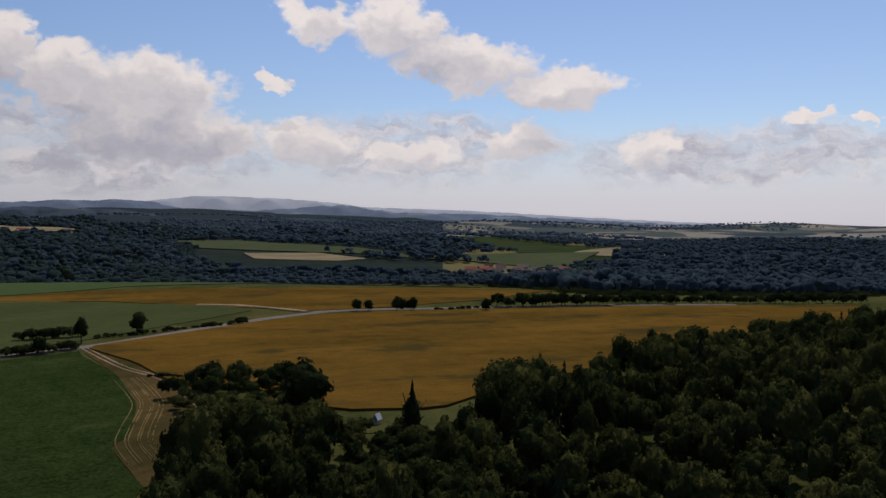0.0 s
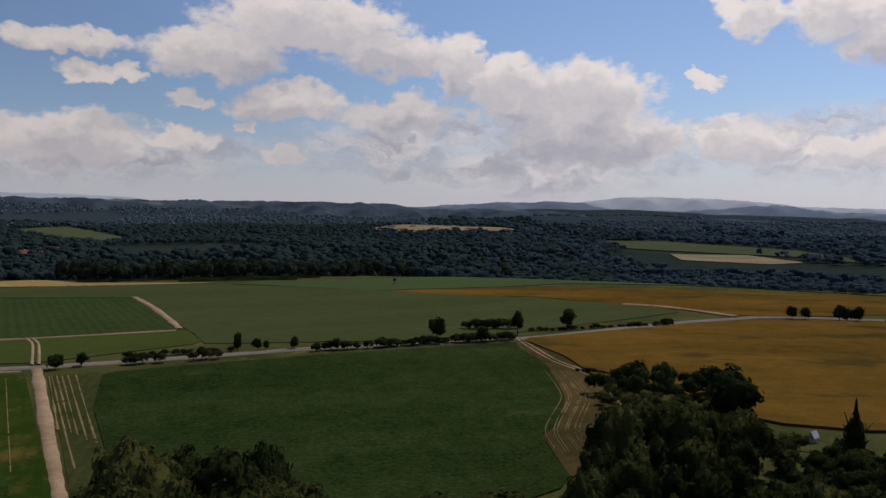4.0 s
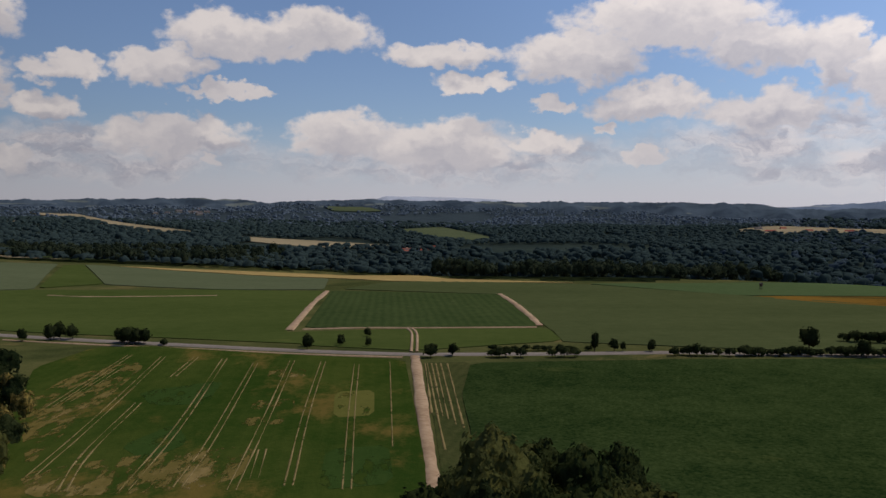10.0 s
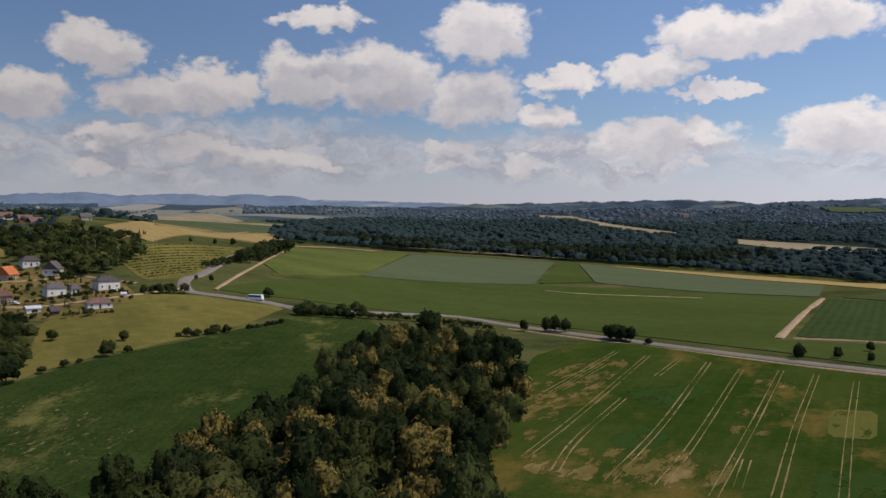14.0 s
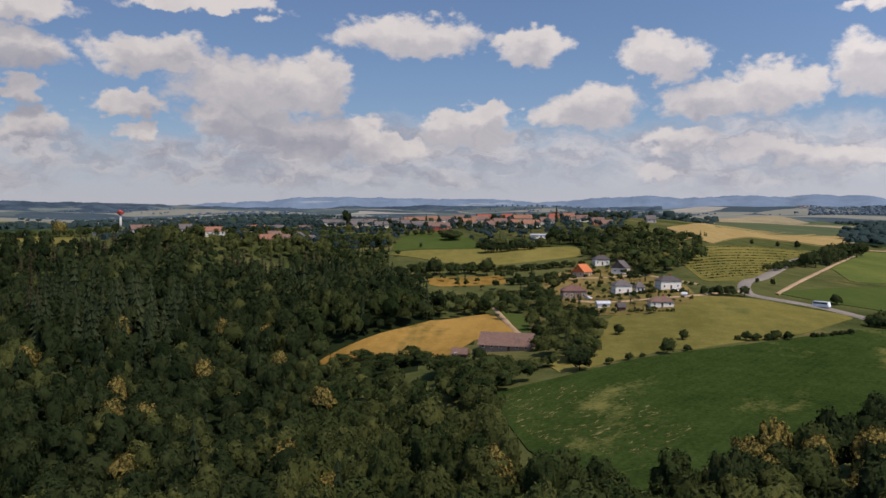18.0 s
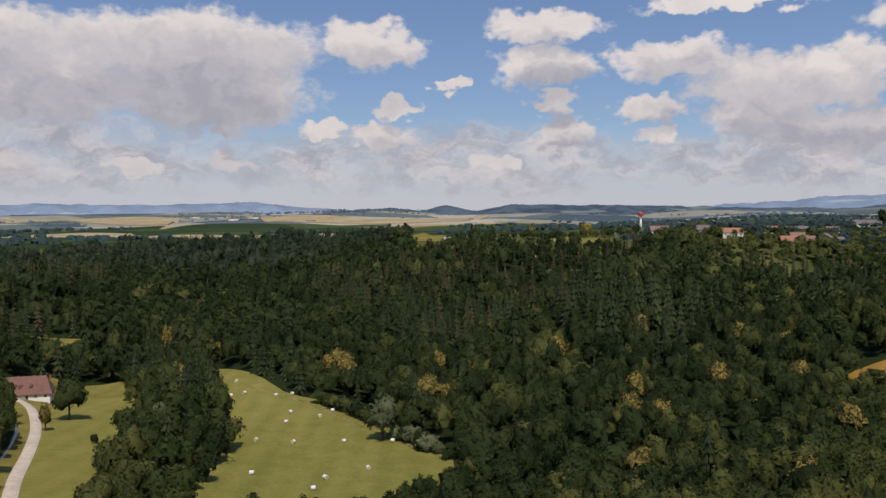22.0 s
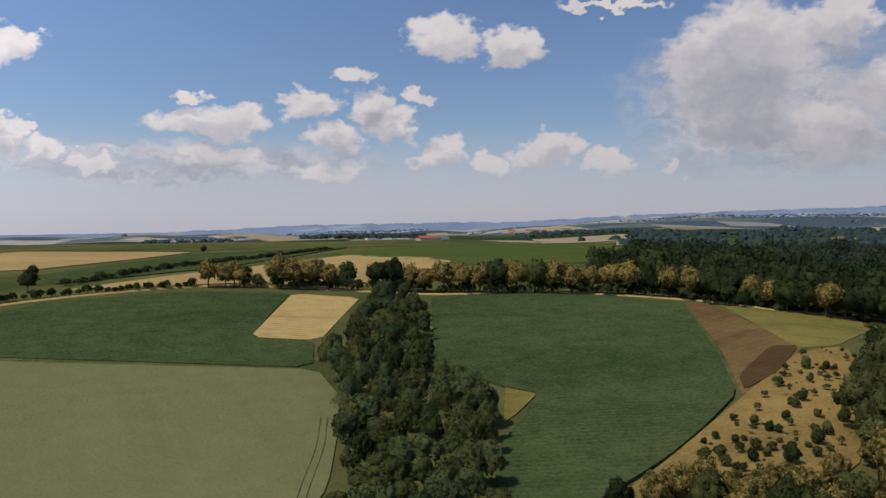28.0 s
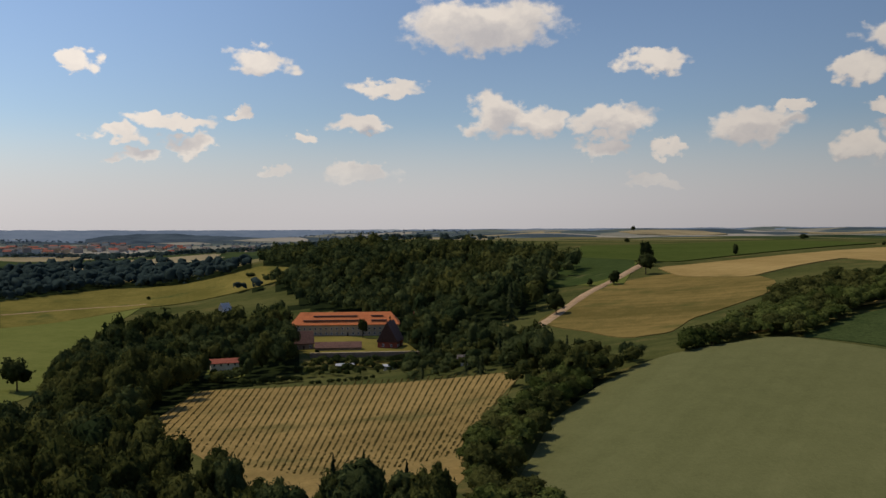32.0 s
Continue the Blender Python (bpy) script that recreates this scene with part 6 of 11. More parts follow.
# ---- patches of thin or lush crop ----
crop("crop_patch", THIN, 0.54, "thin straw-coloured patch in the cereal field", (-284.3, 145.8), (-276.8, 156.6), (-263.1, 148.2), (-270.4, 137.8))
crop("crop_patch", THIN, 0.54, "thin straw-coloured patch in the cereal field", (-237.6, 116.2), (-232.7, 127.9), (-221.9, 121.5), (-227.2, 110.3))
crop("crop_patch", THIN, 0.54, "thin straw-coloured patch in the cereal field", (-218.8, 104.5), (-213.1, 114.6), (-205.5, 109.8), (-210.2, 99.3))
crop("crop_patch", YELLOWED, 0.54, "yellowish rectangular patch in the cereal field", (-233.9, 142.7), (-228.8, 154.4), (-199, 134.2), (-203.4, 123.5))
crop("crop_patch", LUSH, 0.54, "lush dark green patch in the cereal field", (-272.3, 93.7), (-274.5, 123.5), (-241.4, 103), (-250.4, 89.8))
crop("crop_patch", LUSH, 0.54, "lush dark green patch in the cereal field", (-176.1, 104.9), (-170.5, 119.2), (-144.4, 102.3), (-150.3, 87.7))
crop("crop_patch", THIN, 0.54, "worn bare end of the field in the cereal field", (-199.4, 43), (-200.1, 58.7), (-196.6, 76.5), (-189.9, 93), (-168.1, 79.7), (-166.4, 66), (-174.6, 51.2), (-181.6, 40.4))
crop("crop_patch", THIN, 0.54, "worn dry corner of the field in the cereal field", (-274.2, 59.1), (-312.7, 82.7), (-339.3, 114.2), (-318, 111.7), (-244.7, 68.2), (-204, 45.4))
crop("crop_patch", LUSH, 0.54, "lush dark green patch in the cereal field", (-209.4, 67.4), (-223.7, 87), (-202.6, 81.9), (-192.5, 67.7))
crop("crop_patch", MIDGREEN, 0.7, "green triangular patch between the barley fields", (-692.7, 164.7), (-940.7, 248.7), (-956.1, 271.7), (-718.2, 219.5))
crop("crop_patch", WEEDS, 0.42, "pale weeds among the beet", (-252.2, -125.1), (-267.5, -105.4), (-261.5, -80.2), (-233.8, -51.9), (-204, -53.8), (-202.4, -67.9), (-206.4, -84.4), (-227.4, -105))
crop("crop_patch", DRY, 0.4, "dry grassy notch at the maize edge", (141.3, -215.2), (128.1, -214.1), (121.1, -189.6), (119.2, -180.1))
crop("crop_patch", TURNED, 0.45, "dark freshly turned soil", (85.5, -256.6), (89.1, -299.5), (81.7, -306.8), (76.7, -267.2), (78.6, -241))

# ---- buildings ----
house(-507.3, -183.5, 170, 9.8, 8.3, 3.2, 4.2, CREAM_WALL, ORANGE_TILE, "yellow house with a bright orange gabled roof", floors=1)
house(-544.3, -183.9, 124, 9.7, 7.7, 3.6, 2.2, WHITE_WALL, SLATE, "white house with a dark hipped roof among trees", hip=0.8)
house(-519.6, -162.8, 177, 9.6, 8.7, 3.6, 4.0, WHITE_WALL, GREY_TILE, "white gabled house with grey tiled roof", floors=1)
house(-447.9, -167.0, 120, 13.0, 9.7, 3.8, 2.5, STONE_WALL, BROWN_TILE, "brown villa with a broad hipped roof and balcony", hip=0.9, floors=1, chimneys=2)
house(-460.1, -143.6, 127, 9.4, 7.5, 4.2, 2.3, WHITE_WALL, GREY_TILE, "white villa with a grey hipped roof", hip=0.9, floors=1)
house(-462.8, -134.5, 126, 4.6, 4.1, 2.8, 2.4, WHITE_WALL, GREY_TILE, "white annex with a grey hipped roof", hip=0.9)
house(-475.6, -122.1, 129, 11.8, 8.3, 4.4, 2.3, WHITE_WALL, SLATE, "white and red villa with a dark hipped roof", hip=0.9, floors=1)
house(-423.4, -112.3, 117, 11.2, 8.4, 2.6, 1.9, WHITE_WALL, OLD_TILE, "white bungalow with a reddish hipped roof", hip=0.9)
house(-409.5, -127.8, 127, 3.6, 2.5, 2.3, 1.4, WOOD_WALL, SLATE, "dark wooden garden shed", chimneys=0, openings=False, name="shed")
house(-418.6, -140.3, 124, 6.2, 3.7, 2.2, 0.9, WHITE_WALL, METAL, "low white unfinished garage", chimneys=0, openings=False, name="garage")
house(-450.9, -107.3, 113, 2.2, 1.3, 2.0, 0.5, WHITE_WALL, METAL, "small white caravan by the meadow", chimneys=0, openings=False, name="caravan")
house(-325.0, -150.0, 101, 21.5, 11.0, 2.4, 4.2, STONE_WALL, OLD_TILE, "long old barn with a reddish-brown tiled roof", chimneys=0, eave=0.8, name="barn")
house(-310.5, -164.7, 104, 6.2, 3.7, 1.8, 1.8, WOOD_WALL, OLD_TILE, "small brown shed beside the barn", chimneys=0, name="shed")
house(-563.6, -449.6, 209, 15.7, 9.7, 3.0, 3.2, WHITE_WALL, GREY_TILE, "white village house with a grey tiled roof", floors=1, group="village houses")
house(-555.5, -430.9, 198, 13.0, 8.1, 3.0, 3.2, WHITE_WALL, GREY_TILE, "white village house with a grey tiled roof", floors=1, group="village houses")
house(-698.5, -518.6, 137, 16.7, 10.4, 3.0, 3.2, WHITE_WALL, GREY_TILE, "white village house with a grey tiled roof", floors=1, group="village houses")
house(-705.5, -509.0, 131, 14.2, 8.8, 3.0, 3.2, GREY_WALL, GREY_TILE, "grey village house with a grey tiled roof", floors=1, group="village houses")
house(-718.0, -491.3, 129, 24.0, 14.9, 3.0, 3.2, GREY_WALL, GREY_TILE, "grey village house with a grey tiled roof", floors=1, group="village houses")
house(-690.9, -484.8, 185, 11.8, 7.3, 3.0, 3.2, CREAM_WALL, GREY_TILE, "cream village house with a grey tiled roof", floors=1, group="village houses")
house(-698.7, -457.2, 133, 13.1, 8.1, 3.0, 3.2, WHITE_WALL, GREY_TILE, "white village house with a grey tiled roof", floors=1, group="village houses")
house(-713.6, -439.3, 142, 8.6, 5.3, 3.0, 3.2, GREY_WALL, GREY_TILE, "grey village house with a grey tiled roof", floors=1, group="village houses")
house(-734.2, -466.7, 132, 12.6, 7.8, 3.0, 3.2, GREY_WALL, GREY_TILE, "grey village house with a grey tiled roof", floors=1, group="village houses")
house(-747.5, -445.2, 126, 18.5, 11.5, 3.0, 3.2, CREAM_WALL, TERRACOTTA, "cream village house with a terracotta tiled roof", floors=1, group="village houses")
house(-755.0, -432.3, 135, 12.2, 7.6, 3.0, 3.2, CREAM_WALL, TERRACOTTA, "cream village house with a terracotta tiled roof", floors=1, group="village houses")
house(-694.0, -407.9, 130, 19.4, 12.0, 3.0, 3.2, GREY_WALL, GREY_TILE, "grey village house with a grey tiled roof", floors=1, group="village houses")
house(-672.8, -378.5, 127, 18.8, 11.7, 3.0, 3.2, BRICK_WALL, OLD_TILE, "red brick village house with a brown tiled roof", floors=1, group="village houses")
house(-747.2, -411.5, 139, 14.6, 9.1, 3.0, 3.2, WHITE_WALL, OLD_TILE, "white village house with a brown tiled roof", floors=1, group="village houses")
house(-748.9, -375.9, 132, 16.6, 10.3, 3.0, 3.2, CREAM_WALL, OLD_TILE, "cream village house with a brown tiled roof", floors=1, group="village houses")
house(-694.1, -337.9, 176, 11.7, 7.3, 3.0, 3.2, WHITE_WALL, OLD_TILE, "white village house with a brown tiled roof", floors=1, group="village houses")
house(-779.9, -385.5, 126, 15.7, 9.7, 3.0, 3.2, CREAM_WALL, RED_TILE, "cream village house with a red tiled roof", floors=1, group="village houses")
house(-788.5, -362.8, 130, 15.2, 9.4, 3.0, 3.2, CREAM_WALL, RED_TILE, "cream village house with a red tiled roof", floors=1, group="village houses")
house(-772.2, -340.7, 124, 17.3, 10.7, 3.0, 3.2, CREAM_WALL, TERRACOTTA, "cream village house with a terracotta tiled roof", floors=1, group="village houses")
house(-711.9, -306.2, 133, 15.0, 9.3, 3.0, 3.2, WHITE_WALL, TERRACOTTA, "white village house with a terracotta tiled roof", floors=1, group="village houses")
house(-789.5, -314.9, 122, 9.2, 5.7, 3.0, 3.2, CREAM_WALL, RED_TILE, "cream village house with a red tiled roof", floors=1, group="village houses")
house(-641.0, -268.6, 118, 13.0, 8.1, 2.6, 0.6, WHITE_WALL, METAL, "white village house with a flat metal roof", floors=1, group="village houses")
house(-744.7, -254.7, 124, 11.0, 6.8, 3.0, 3.2, BRICK_WALL, OLD_TILE, "red brick village house with a brown tiled roof", floors=1, group="village houses")
house(-727.2, -240.8, 138, 11.1, 6.9, 3.0, 3.2, CREAM_WALL, OLD_TILE, "cream village house with a brown tiled roof", floors=1, group="village houses")
house(-793.0, -220.3, 126, 9.4, 5.8, 3.0, 3.2, GREY_WALL, GREY_TILE, "grey village house with a grey tiled roof", floors=1, group="village houses")
house(-769.1, -406.8, 128, 14.7, 9.1, 3.0, 3.2, CREAM_WALL, OLD_TILE, "cream village house with a brown tiled roof", floors=1, group="village houses")
house(-715.0, -369.9, 137, 11.9, 7.4, 3.0, 3.2, WHITE_WALL, TERRACOTTA, "white village house with a terracotta tiled roof", floors=1, group="village houses")
house(-722.5, -341.2, 130, 12.1, 7.5, 3.0, 3.2, WHITE_WALL, OLD_TILE, "white village house with a brown tiled roof", floors=1, group="village houses")
house(-714.2, -323.3, 174, 11.9, 7.4, 3.0, 3.2, CREAM_WALL, TERRACOTTA, "cream village house with a terracotta tiled roof", floors=1, group="village houses")
house(-739.8, -301.7, 122, 12.5, 7.7, 3.0, 3.2, WHITE_WALL, OLD_TILE, "white village house with a brown tiled roof", floors=1, group="village houses")
house(-797.8, -301.8, 126, 11.9, 7.4, 3.0, 3.2, CREAM_WALL, TERRACOTTA, "cream village house with a terracotta tiled roof", floors=1, group="village houses")
house(-768.1, -278.3, 120, 10.8, 6.7, 3.0, 3.2, WHITE_WALL, OLD_TILE, "white village house with a brown tiled roof", floors=1, group="village houses")
house(-720.4, -484.2, 139, 13.2, 8.2, 3.0, 3.2, CREAM_WALL, GREY_TILE, "cream village house with a grey tiled roof", floors=1, group="village houses")
house(-694.4, -524.2, 137, 12.6, 7.8, 3.0, 3.2, GREY_WALL, GREY_TILE, "grey village house with a grey tiled roof", floors=1, group="village houses")
house(-632.5, -498.0, 148, 10.1, 6.3, 3.0, 3.2, WHITE_WALL, OLD_TILE, "white village house with a brown tiled roof", floors=1, group="village houses")
house(-698.7, -375.0, 188, 12.4, 7.7, 3.0, 3.2, WHITE_WALL, GREY_TILE, "white village house with a grey tiled roof", floors=1, group="village houses")
house(-742.5, -453.5, 131, 11.5, 7.1, 3.0, 3.2, WHITE_WALL, TERRACOTTA, "white village house with a terracotta tiled roof", floors=1, group="village houses")
house(-523.7, -435.3, 140, 13.0, 8.5, 2.9, 3.2, WHITE_WALL, OLD_TILE, "white house with a brown tiled roof at the forest edge", floors=1, group="village houses")
house(-562.7, -450.7, 199, 11.9, 7.8, 2.9, 3.2, WHITE_WALL, GREY_TILE, "white house with a grey tiled roof at the forest edge", floors=1, group="village houses")
house(-557.8, -432.7, 198, 12.7, 8.2, 2.9, 3.2, WHITE_WALL, GREY_TILE, "white house with a grey tiled roof at the forest edge", floors=1, group="village houses")
house(-581.2, -512.7, 141, 17.6, 11.5, 2.9, 3.2, WHITE_WALL, TERRACOTTA, "white house with a terracotta tiled roof at the forest edge", floors=1, group="village houses")
house(-609.4, -512.0, 138, 14.5, 9.4, 2.9, 3.2, GREY_WALL, GREY_TILE, "grey house with a grey tiled roof at the forest edge", floors=1, group="village houses")
house(-527.5, -445.5, 150, 10.2, 6.6, 2.9, 3.2, GREY_WALL, OLD_TILE, "grey house with a brown tiled roof at the forest edge", floors=1, group="village houses")
house(-508.6, -437.0, 146, 11.7, 7.6, 2.9, 3.2, CREAM_WALL, TERRACOTTA, "cream house with a terracotta tiled roof at the forest edge", floors=1, group="village houses")
house(-479.0, -463.4, 154, 15.1, 9.8, 2.9, 3.2, WHITE_WALL, TERRACOTTA, "white house with a terracotta tiled roof at the forest edge", floors=1, group="village houses")
house(-625.7, -604.5, 149, 12.1, 7.9, 2.9, 3.2, CREAM_WALL, OLD_TILE, "cream house with a brown tiled roof at the forest edge", floors=1, group="village houses")
house(-459.3, -518.3, 148, 14.1, 9.2, 2.9, 3.2, GREY_WALL, OLD_TILE, "grey house with a brown tiled roof at the forest edge", floors=1, group="village houses")
house(-586.4, -642.7, 143, 14.1, 9.2, 2.9, 3.2, CREAM_WALL, OLD_TILE, "cream house with a brown tiled roof at the forest edge", floors=1, group="village houses")
house(-497.3, -447.5, 192, 6.6, 4.3, 2.9, 3.2, WHITE_WALL, GREY_TILE, "white house with a grey tiled roof at the forest edge", floors=1, group="village houses")
house(-468.6, -481.0, 146, 8.8, 5.7, 2.9, 3.2, GREY_WALL, GREY_TILE, "grey house with a grey tiled roof at the forest edge", floors=1, group="village houses")
house(-489.2, -707.3, 150, 18.6, 7.5, 2.6, 1.0, WOOD_WALL, METAL, "long dark farm shed on the ridge", chimneys=0, openings=False, name="shed")
house(-541.1, -668.5, 146, 6.6, 2.6, 2.4, 0.6, WHITE_WALL, METAL, "white trailer on the ridge", chimneys=0, openings=False, name="trailer")
house(-402.4, -760.1, 157, 10.9, 5.4, 2.2, 0.6, METAL, METAL, "small metal shelter in the paddock", chimneys=0, openings=False, name="shelter")
lodge = house(-10.7, -387.9, 170, 17.2, 9.6, 3.2, 5.6, WHITE_WALL, BROWN_TILE, "old lodge with white walls and a steep brown hipped roof", hip=0.55, chimneys=3, eave=0.8, name="lodge")
for px in (-2.6, 1.4):
    part("dormer", solid("dormer", [box(1.3, 1.6, 1.1, px, -3.0, 5.0), box(1.6, 2.0, 0.16, px, -2.9, 6.1)], BROWN_TILE), lodge, label="small tiled roof dormer")
abbey = house(513.9, 94.6, -83, 64.0, 15.6, 7.0, 6.2, CREAM_WALL, ORANGE_TILE, "long abbey wing with an orange tiled hipped roof", hip=0.7, floors=2, chimneys=4, eave=0.7, name="abbey_wing")
for px, pz, long in ((-8.0, 8.7, 34.0), (-6.0, 11.0, 26.0), (20.0, 8.7, 9.0), (19.0, 11.0, 7.0)):
    part("dormer", solid("dormer", [box(long, 1.1, 0.55, px, -15.6 / 2 - 0.7 + (pz - 7.0) * 1.37 + 0.2, pz + 0.1), box(long + 0.3, 1.5, 0.12, px, -15.6 / 2 - 0.7 + (pz - 7.0) * 1.37 + 0.3, pz + 0.65)], BROWN_TILE), abbey, label="long low dormer band with dark lights")
house(464.8, 61.0, -8, 13.0, 10.8, 4.2, 9.8, BRICK_WALL, BROWN_TILE, "steep gabled gatehouse with a dark brown roof", chimneys=0, name="gatehouse")
house(453.0, 87.5, -81, 24.0, 6.5, 1.6, 2.4, STONE_WALL, BROWN_TILE, "low outbuilding with a brown roof by the courtyard", chimneys=0, openings=False, name="outbuilding")
house(456.0, 107.5, -70, 10.5, 8.6, 3.6, 5.6, STONE_WALL, BROWN_TILE, "brown gabled outbuilding half hidden by trees", chimneys=1, name="outbuilding")
house(411.6, 136.2, -68, 13.2, 6.6, 5.2, 1.6, WHITE_WALL, RED_TILE, "white cottage with a shallow red roof above the vineyard", floors=2, chimneys=0, name="cottage")
house(634.5, 208.9, -32, 7.2, 6.5, 7, 5, WHITE_WALL, METAL, "white chapel with a pale metal roof among trees", chimneys=0, name="chapel")
house(408.6, 53.1, -80, 8.0, 2.4, 2.2, 0.6, WHITE_WALL, METAL, "low pale garden glasshouse below the wall", chimneys=0, openings=False, name="glasshouse")
house(411.0, 76.3, -76, 8.1, 2.4, 2.0, 0.6, WOOD_WALL, METAL, "low dark garden shed by the vineyard", chimneys=0, openings=False, name="shed")
house(370.7, 14.4, -83, 9.5, 3.8, 2.6, 1.4, WHITE_WALL, GREY_TILE, "pale low garden building", chimneys=0, openings=False, name="shed")
house(-21.7, 206.4, 26, 2.1, 1.3, 1.8, 1.0, GREY_WALL, METAL, "grey shed in the clearing", chimneys=0, openings=False, name="shed")
house(-17.5, 227.8, 64, 1.5, 0.9, 2.0, 0.8, WHITE_PAINT, METAL, "white caravan on the clearing", chimneys=0, openings=False, name="caravan")
house(-11.6, 209.7, 13, 2.5, 1.5, 2.2, 1.0, WOOD_WALL, BROWN_TILE, "small brown cabin in the clearing", chimneys=0, openings=False, name="cabin")
house(124.7, 1278.9, 12, 18.0, 10.8, 3.9, 3.3, WHITE_WALL, GREY_TILE, "pale far village house among trees", chimneys=0, openings=False, name="far_house", group="houses of the far village")
house(74.0, 1391.0, -24, 11.9, 7.2, 3.4, 3.5, CREAM_WALL, BROWN_TILE, "pale far village house among trees", chimneys=0, openings=False, name="far_house", group="houses of the far village")
house(69.6, 1307.1, -9, 17.9, 10.7, 3.2, 3.5, CREAM_WALL, RED_TILE, "pale far village house among trees", chimneys=0, openings=False, name="far_house", group="houses of the far village")
house(42.9, 1332.3, -5, 18.0, 10.8, 3.1, 3.6, WHITE_WALL, RED_TILE, "pale far village house among trees", chimneys=0, openings=False, name="far_house", group="houses of the far village")
house(180.7, 1314.6, -28, 19.5, 11.7, 3.3, 2.7, WHITE_WALL, RED_TILE, "pale far village house among trees", chimneys=0, openings=False, name="far_house", group="houses of the far village")
house(131.7, 1248.1, 18, 13.4, 8.0, 3.3, 2.9, WHITE_WALL, RED_TILE, "pale far village house among trees", chimneys=0, openings=False, name="far_house", group="houses of the far village")
house(81.4, 1291.4, 2, 14.2, 8.5, 3.6, 3.3, WHITE_WALL, GREY_TILE, "pale far village house among trees", chimneys=0, openings=False, name="far_house", group="houses of the far village")
house(78.4, 1306.7, -22, 19.5, 11.7, 3.5, 2.7, CREAM_WALL, RED_TILE, "pale far village house among trees", chimneys=0, openings=False, name="far_house", group="houses of the far village")
house(88.3, 1336.1, -1, 11.4, 6.9, 3.4, 2.9, WHITE_WALL, GREY_TILE, "pale far village house among trees", chimneys=0, openings=False, name="far_house", group="houses of the far village")
house(58.1, 1286.7, -21, 15.6, 9.4, 3.8, 3.5, CREAM_WALL, GREY_TILE, "pale far village house among trees", chimneys=0, openings=False, name="far_house", group="houses of the far village")
house(169.6, 1310.1, -10, 11.3, 6.8, 3.6, 3.4, CREAM_WALL, GREY_TILE, "pale far village house among trees", chimneys=0, openings=False, name="far_house", group="houses of the far village")
house(179.7, 1323.9, -17, 19.3, 11.6, 3.6, 3.5, CREAM_WALL, GREY_TILE, "pale far village house among trees", chimneys=0, openings=False, name="far_house", group="houses of the far village")
house(117.5, 1330.8, -16, 17.2, 10.3, 3.2, 2.6, WHITE_WALL, BROWN_TILE, "pale far village house among trees", chimneys=0, openings=False, name="far_house", group="houses of the far village")
house(186.3, 1313.9, -35, 13.1, 7.9, 4.0, 3.1, CREAM_WALL, RED_TILE, "pale far village house among trees", chimneys=0, openings=False, name="far_house", group="houses of the far village")
house(119.5, 1270.4, -8, 14.0, 8.4, 3.4, 2.6, WHITE_WALL, GREY_TILE, "pale far village house among trees", chimneys=0, openings=False, name="far_house", group="houses of the far village")
house(61.8, 1280.5, 1, 12.5, 7.5, 3.1, 3.5, CREAM_WALL, RED_TILE, "pale far village house among trees", chimneys=0, openings=False, name="far_house", group="houses of the far village")
house(93.5, 1377.8, -9, 15.1, 9.0, 3.1, 3.5, WHITE_WALL, BROWN_TILE, "pale far village house among trees", chimneys=0, openings=False, name="far_house", group="houses of the far village")
house(105.2, 1289.7, -6, 14.4, 8.6, 3.3, 2.9, WHITE_WALL, RED_TILE, "pale far village house among trees", chimneys=0, openings=False, name="far_house", group="houses of the far village")
house(172.9, 1227.9, -0, 13.5, 8.1, 3.5, 2.9, WHITE_WALL, GREY_TILE, "pale far village house among trees", chimneys=0, openings=False, name="far_house", group="houses of the far village")
house(145.8, 1252.5, -15, 14.3, 8.6, 3.8, 3.4, WHITE_WALL, GREY_TILE, "pale far village house among trees", chimneys=0, openings=False, name="far_house", group="houses of the far village")
house(141.7, 1322.4, -7, 16.8, 10.1, 3.8, 3.3, CREAM_WALL, GREY_TILE, "pale far village house among trees", chimneys=0, openings=False, name="far_house", group="houses of the far village")
house(126.4, 1366.2, -2, 18.4, 11.0, 3.3, 3.2, CREAM_WALL, GREY_TILE, "pale far village house among trees", chimneys=0, openings=False, name="far_house", group="houses of the far village")
house(127.5, 1269.6, -15, 19.3, 11.6, 3.6, 3.3, CREAM_WALL, GREY_TILE, "pale far village house among trees", chimneys=0, openings=False, name="far_house", group="houses of the far village")
house(57.2, 1295.7, -6, 19.8, 11.9, 3.4, 2.9, WHITE_WALL, BROWN_TILE, "pale far village house among trees", chimneys=0, openings=False, name="far_house", group="houses of the far village")
house(63.9, 1352.5, 19, 16.6, 9.9, 3.3, 2.6, CREAM_WALL, RED_TILE, "pale far village house among trees", chimneys=0, openings=False, name="far_house", group="houses of the far village")
house(172.3, 1279.5, 19, 20.0, 12.0, 3.3, 3.1, CREAM_WALL, BROWN_TILE, "pale far village house among trees", chimneys=0, openings=False, name="far_house", group="houses of the far village")
house(-1046.0, 1770.0, 38, 21.9, 13.1, 3.2, 3.3, WHITE_WALL, RED_TILE, "pale far hamlet house", chimneys=0, openings=False, name="far_house", group="houses of the far hamlet")
house(-876.7, 2086.3, 46, 17.9, 10.8, 3.1, 3.6, CREAM_WALL, RED_TILE, "pale far hamlet house", chimneys=0, openings=False, name="far_house", group="houses of the far hamlet")
house(-994.0, 1840.8, 38, 16.2, 9.7, 3.1, 2.7, CREAM_WALL, RED_TILE, "pale far hamlet house", chimneys=0, openings=False, name="far_house", group="houses of the far hamlet")
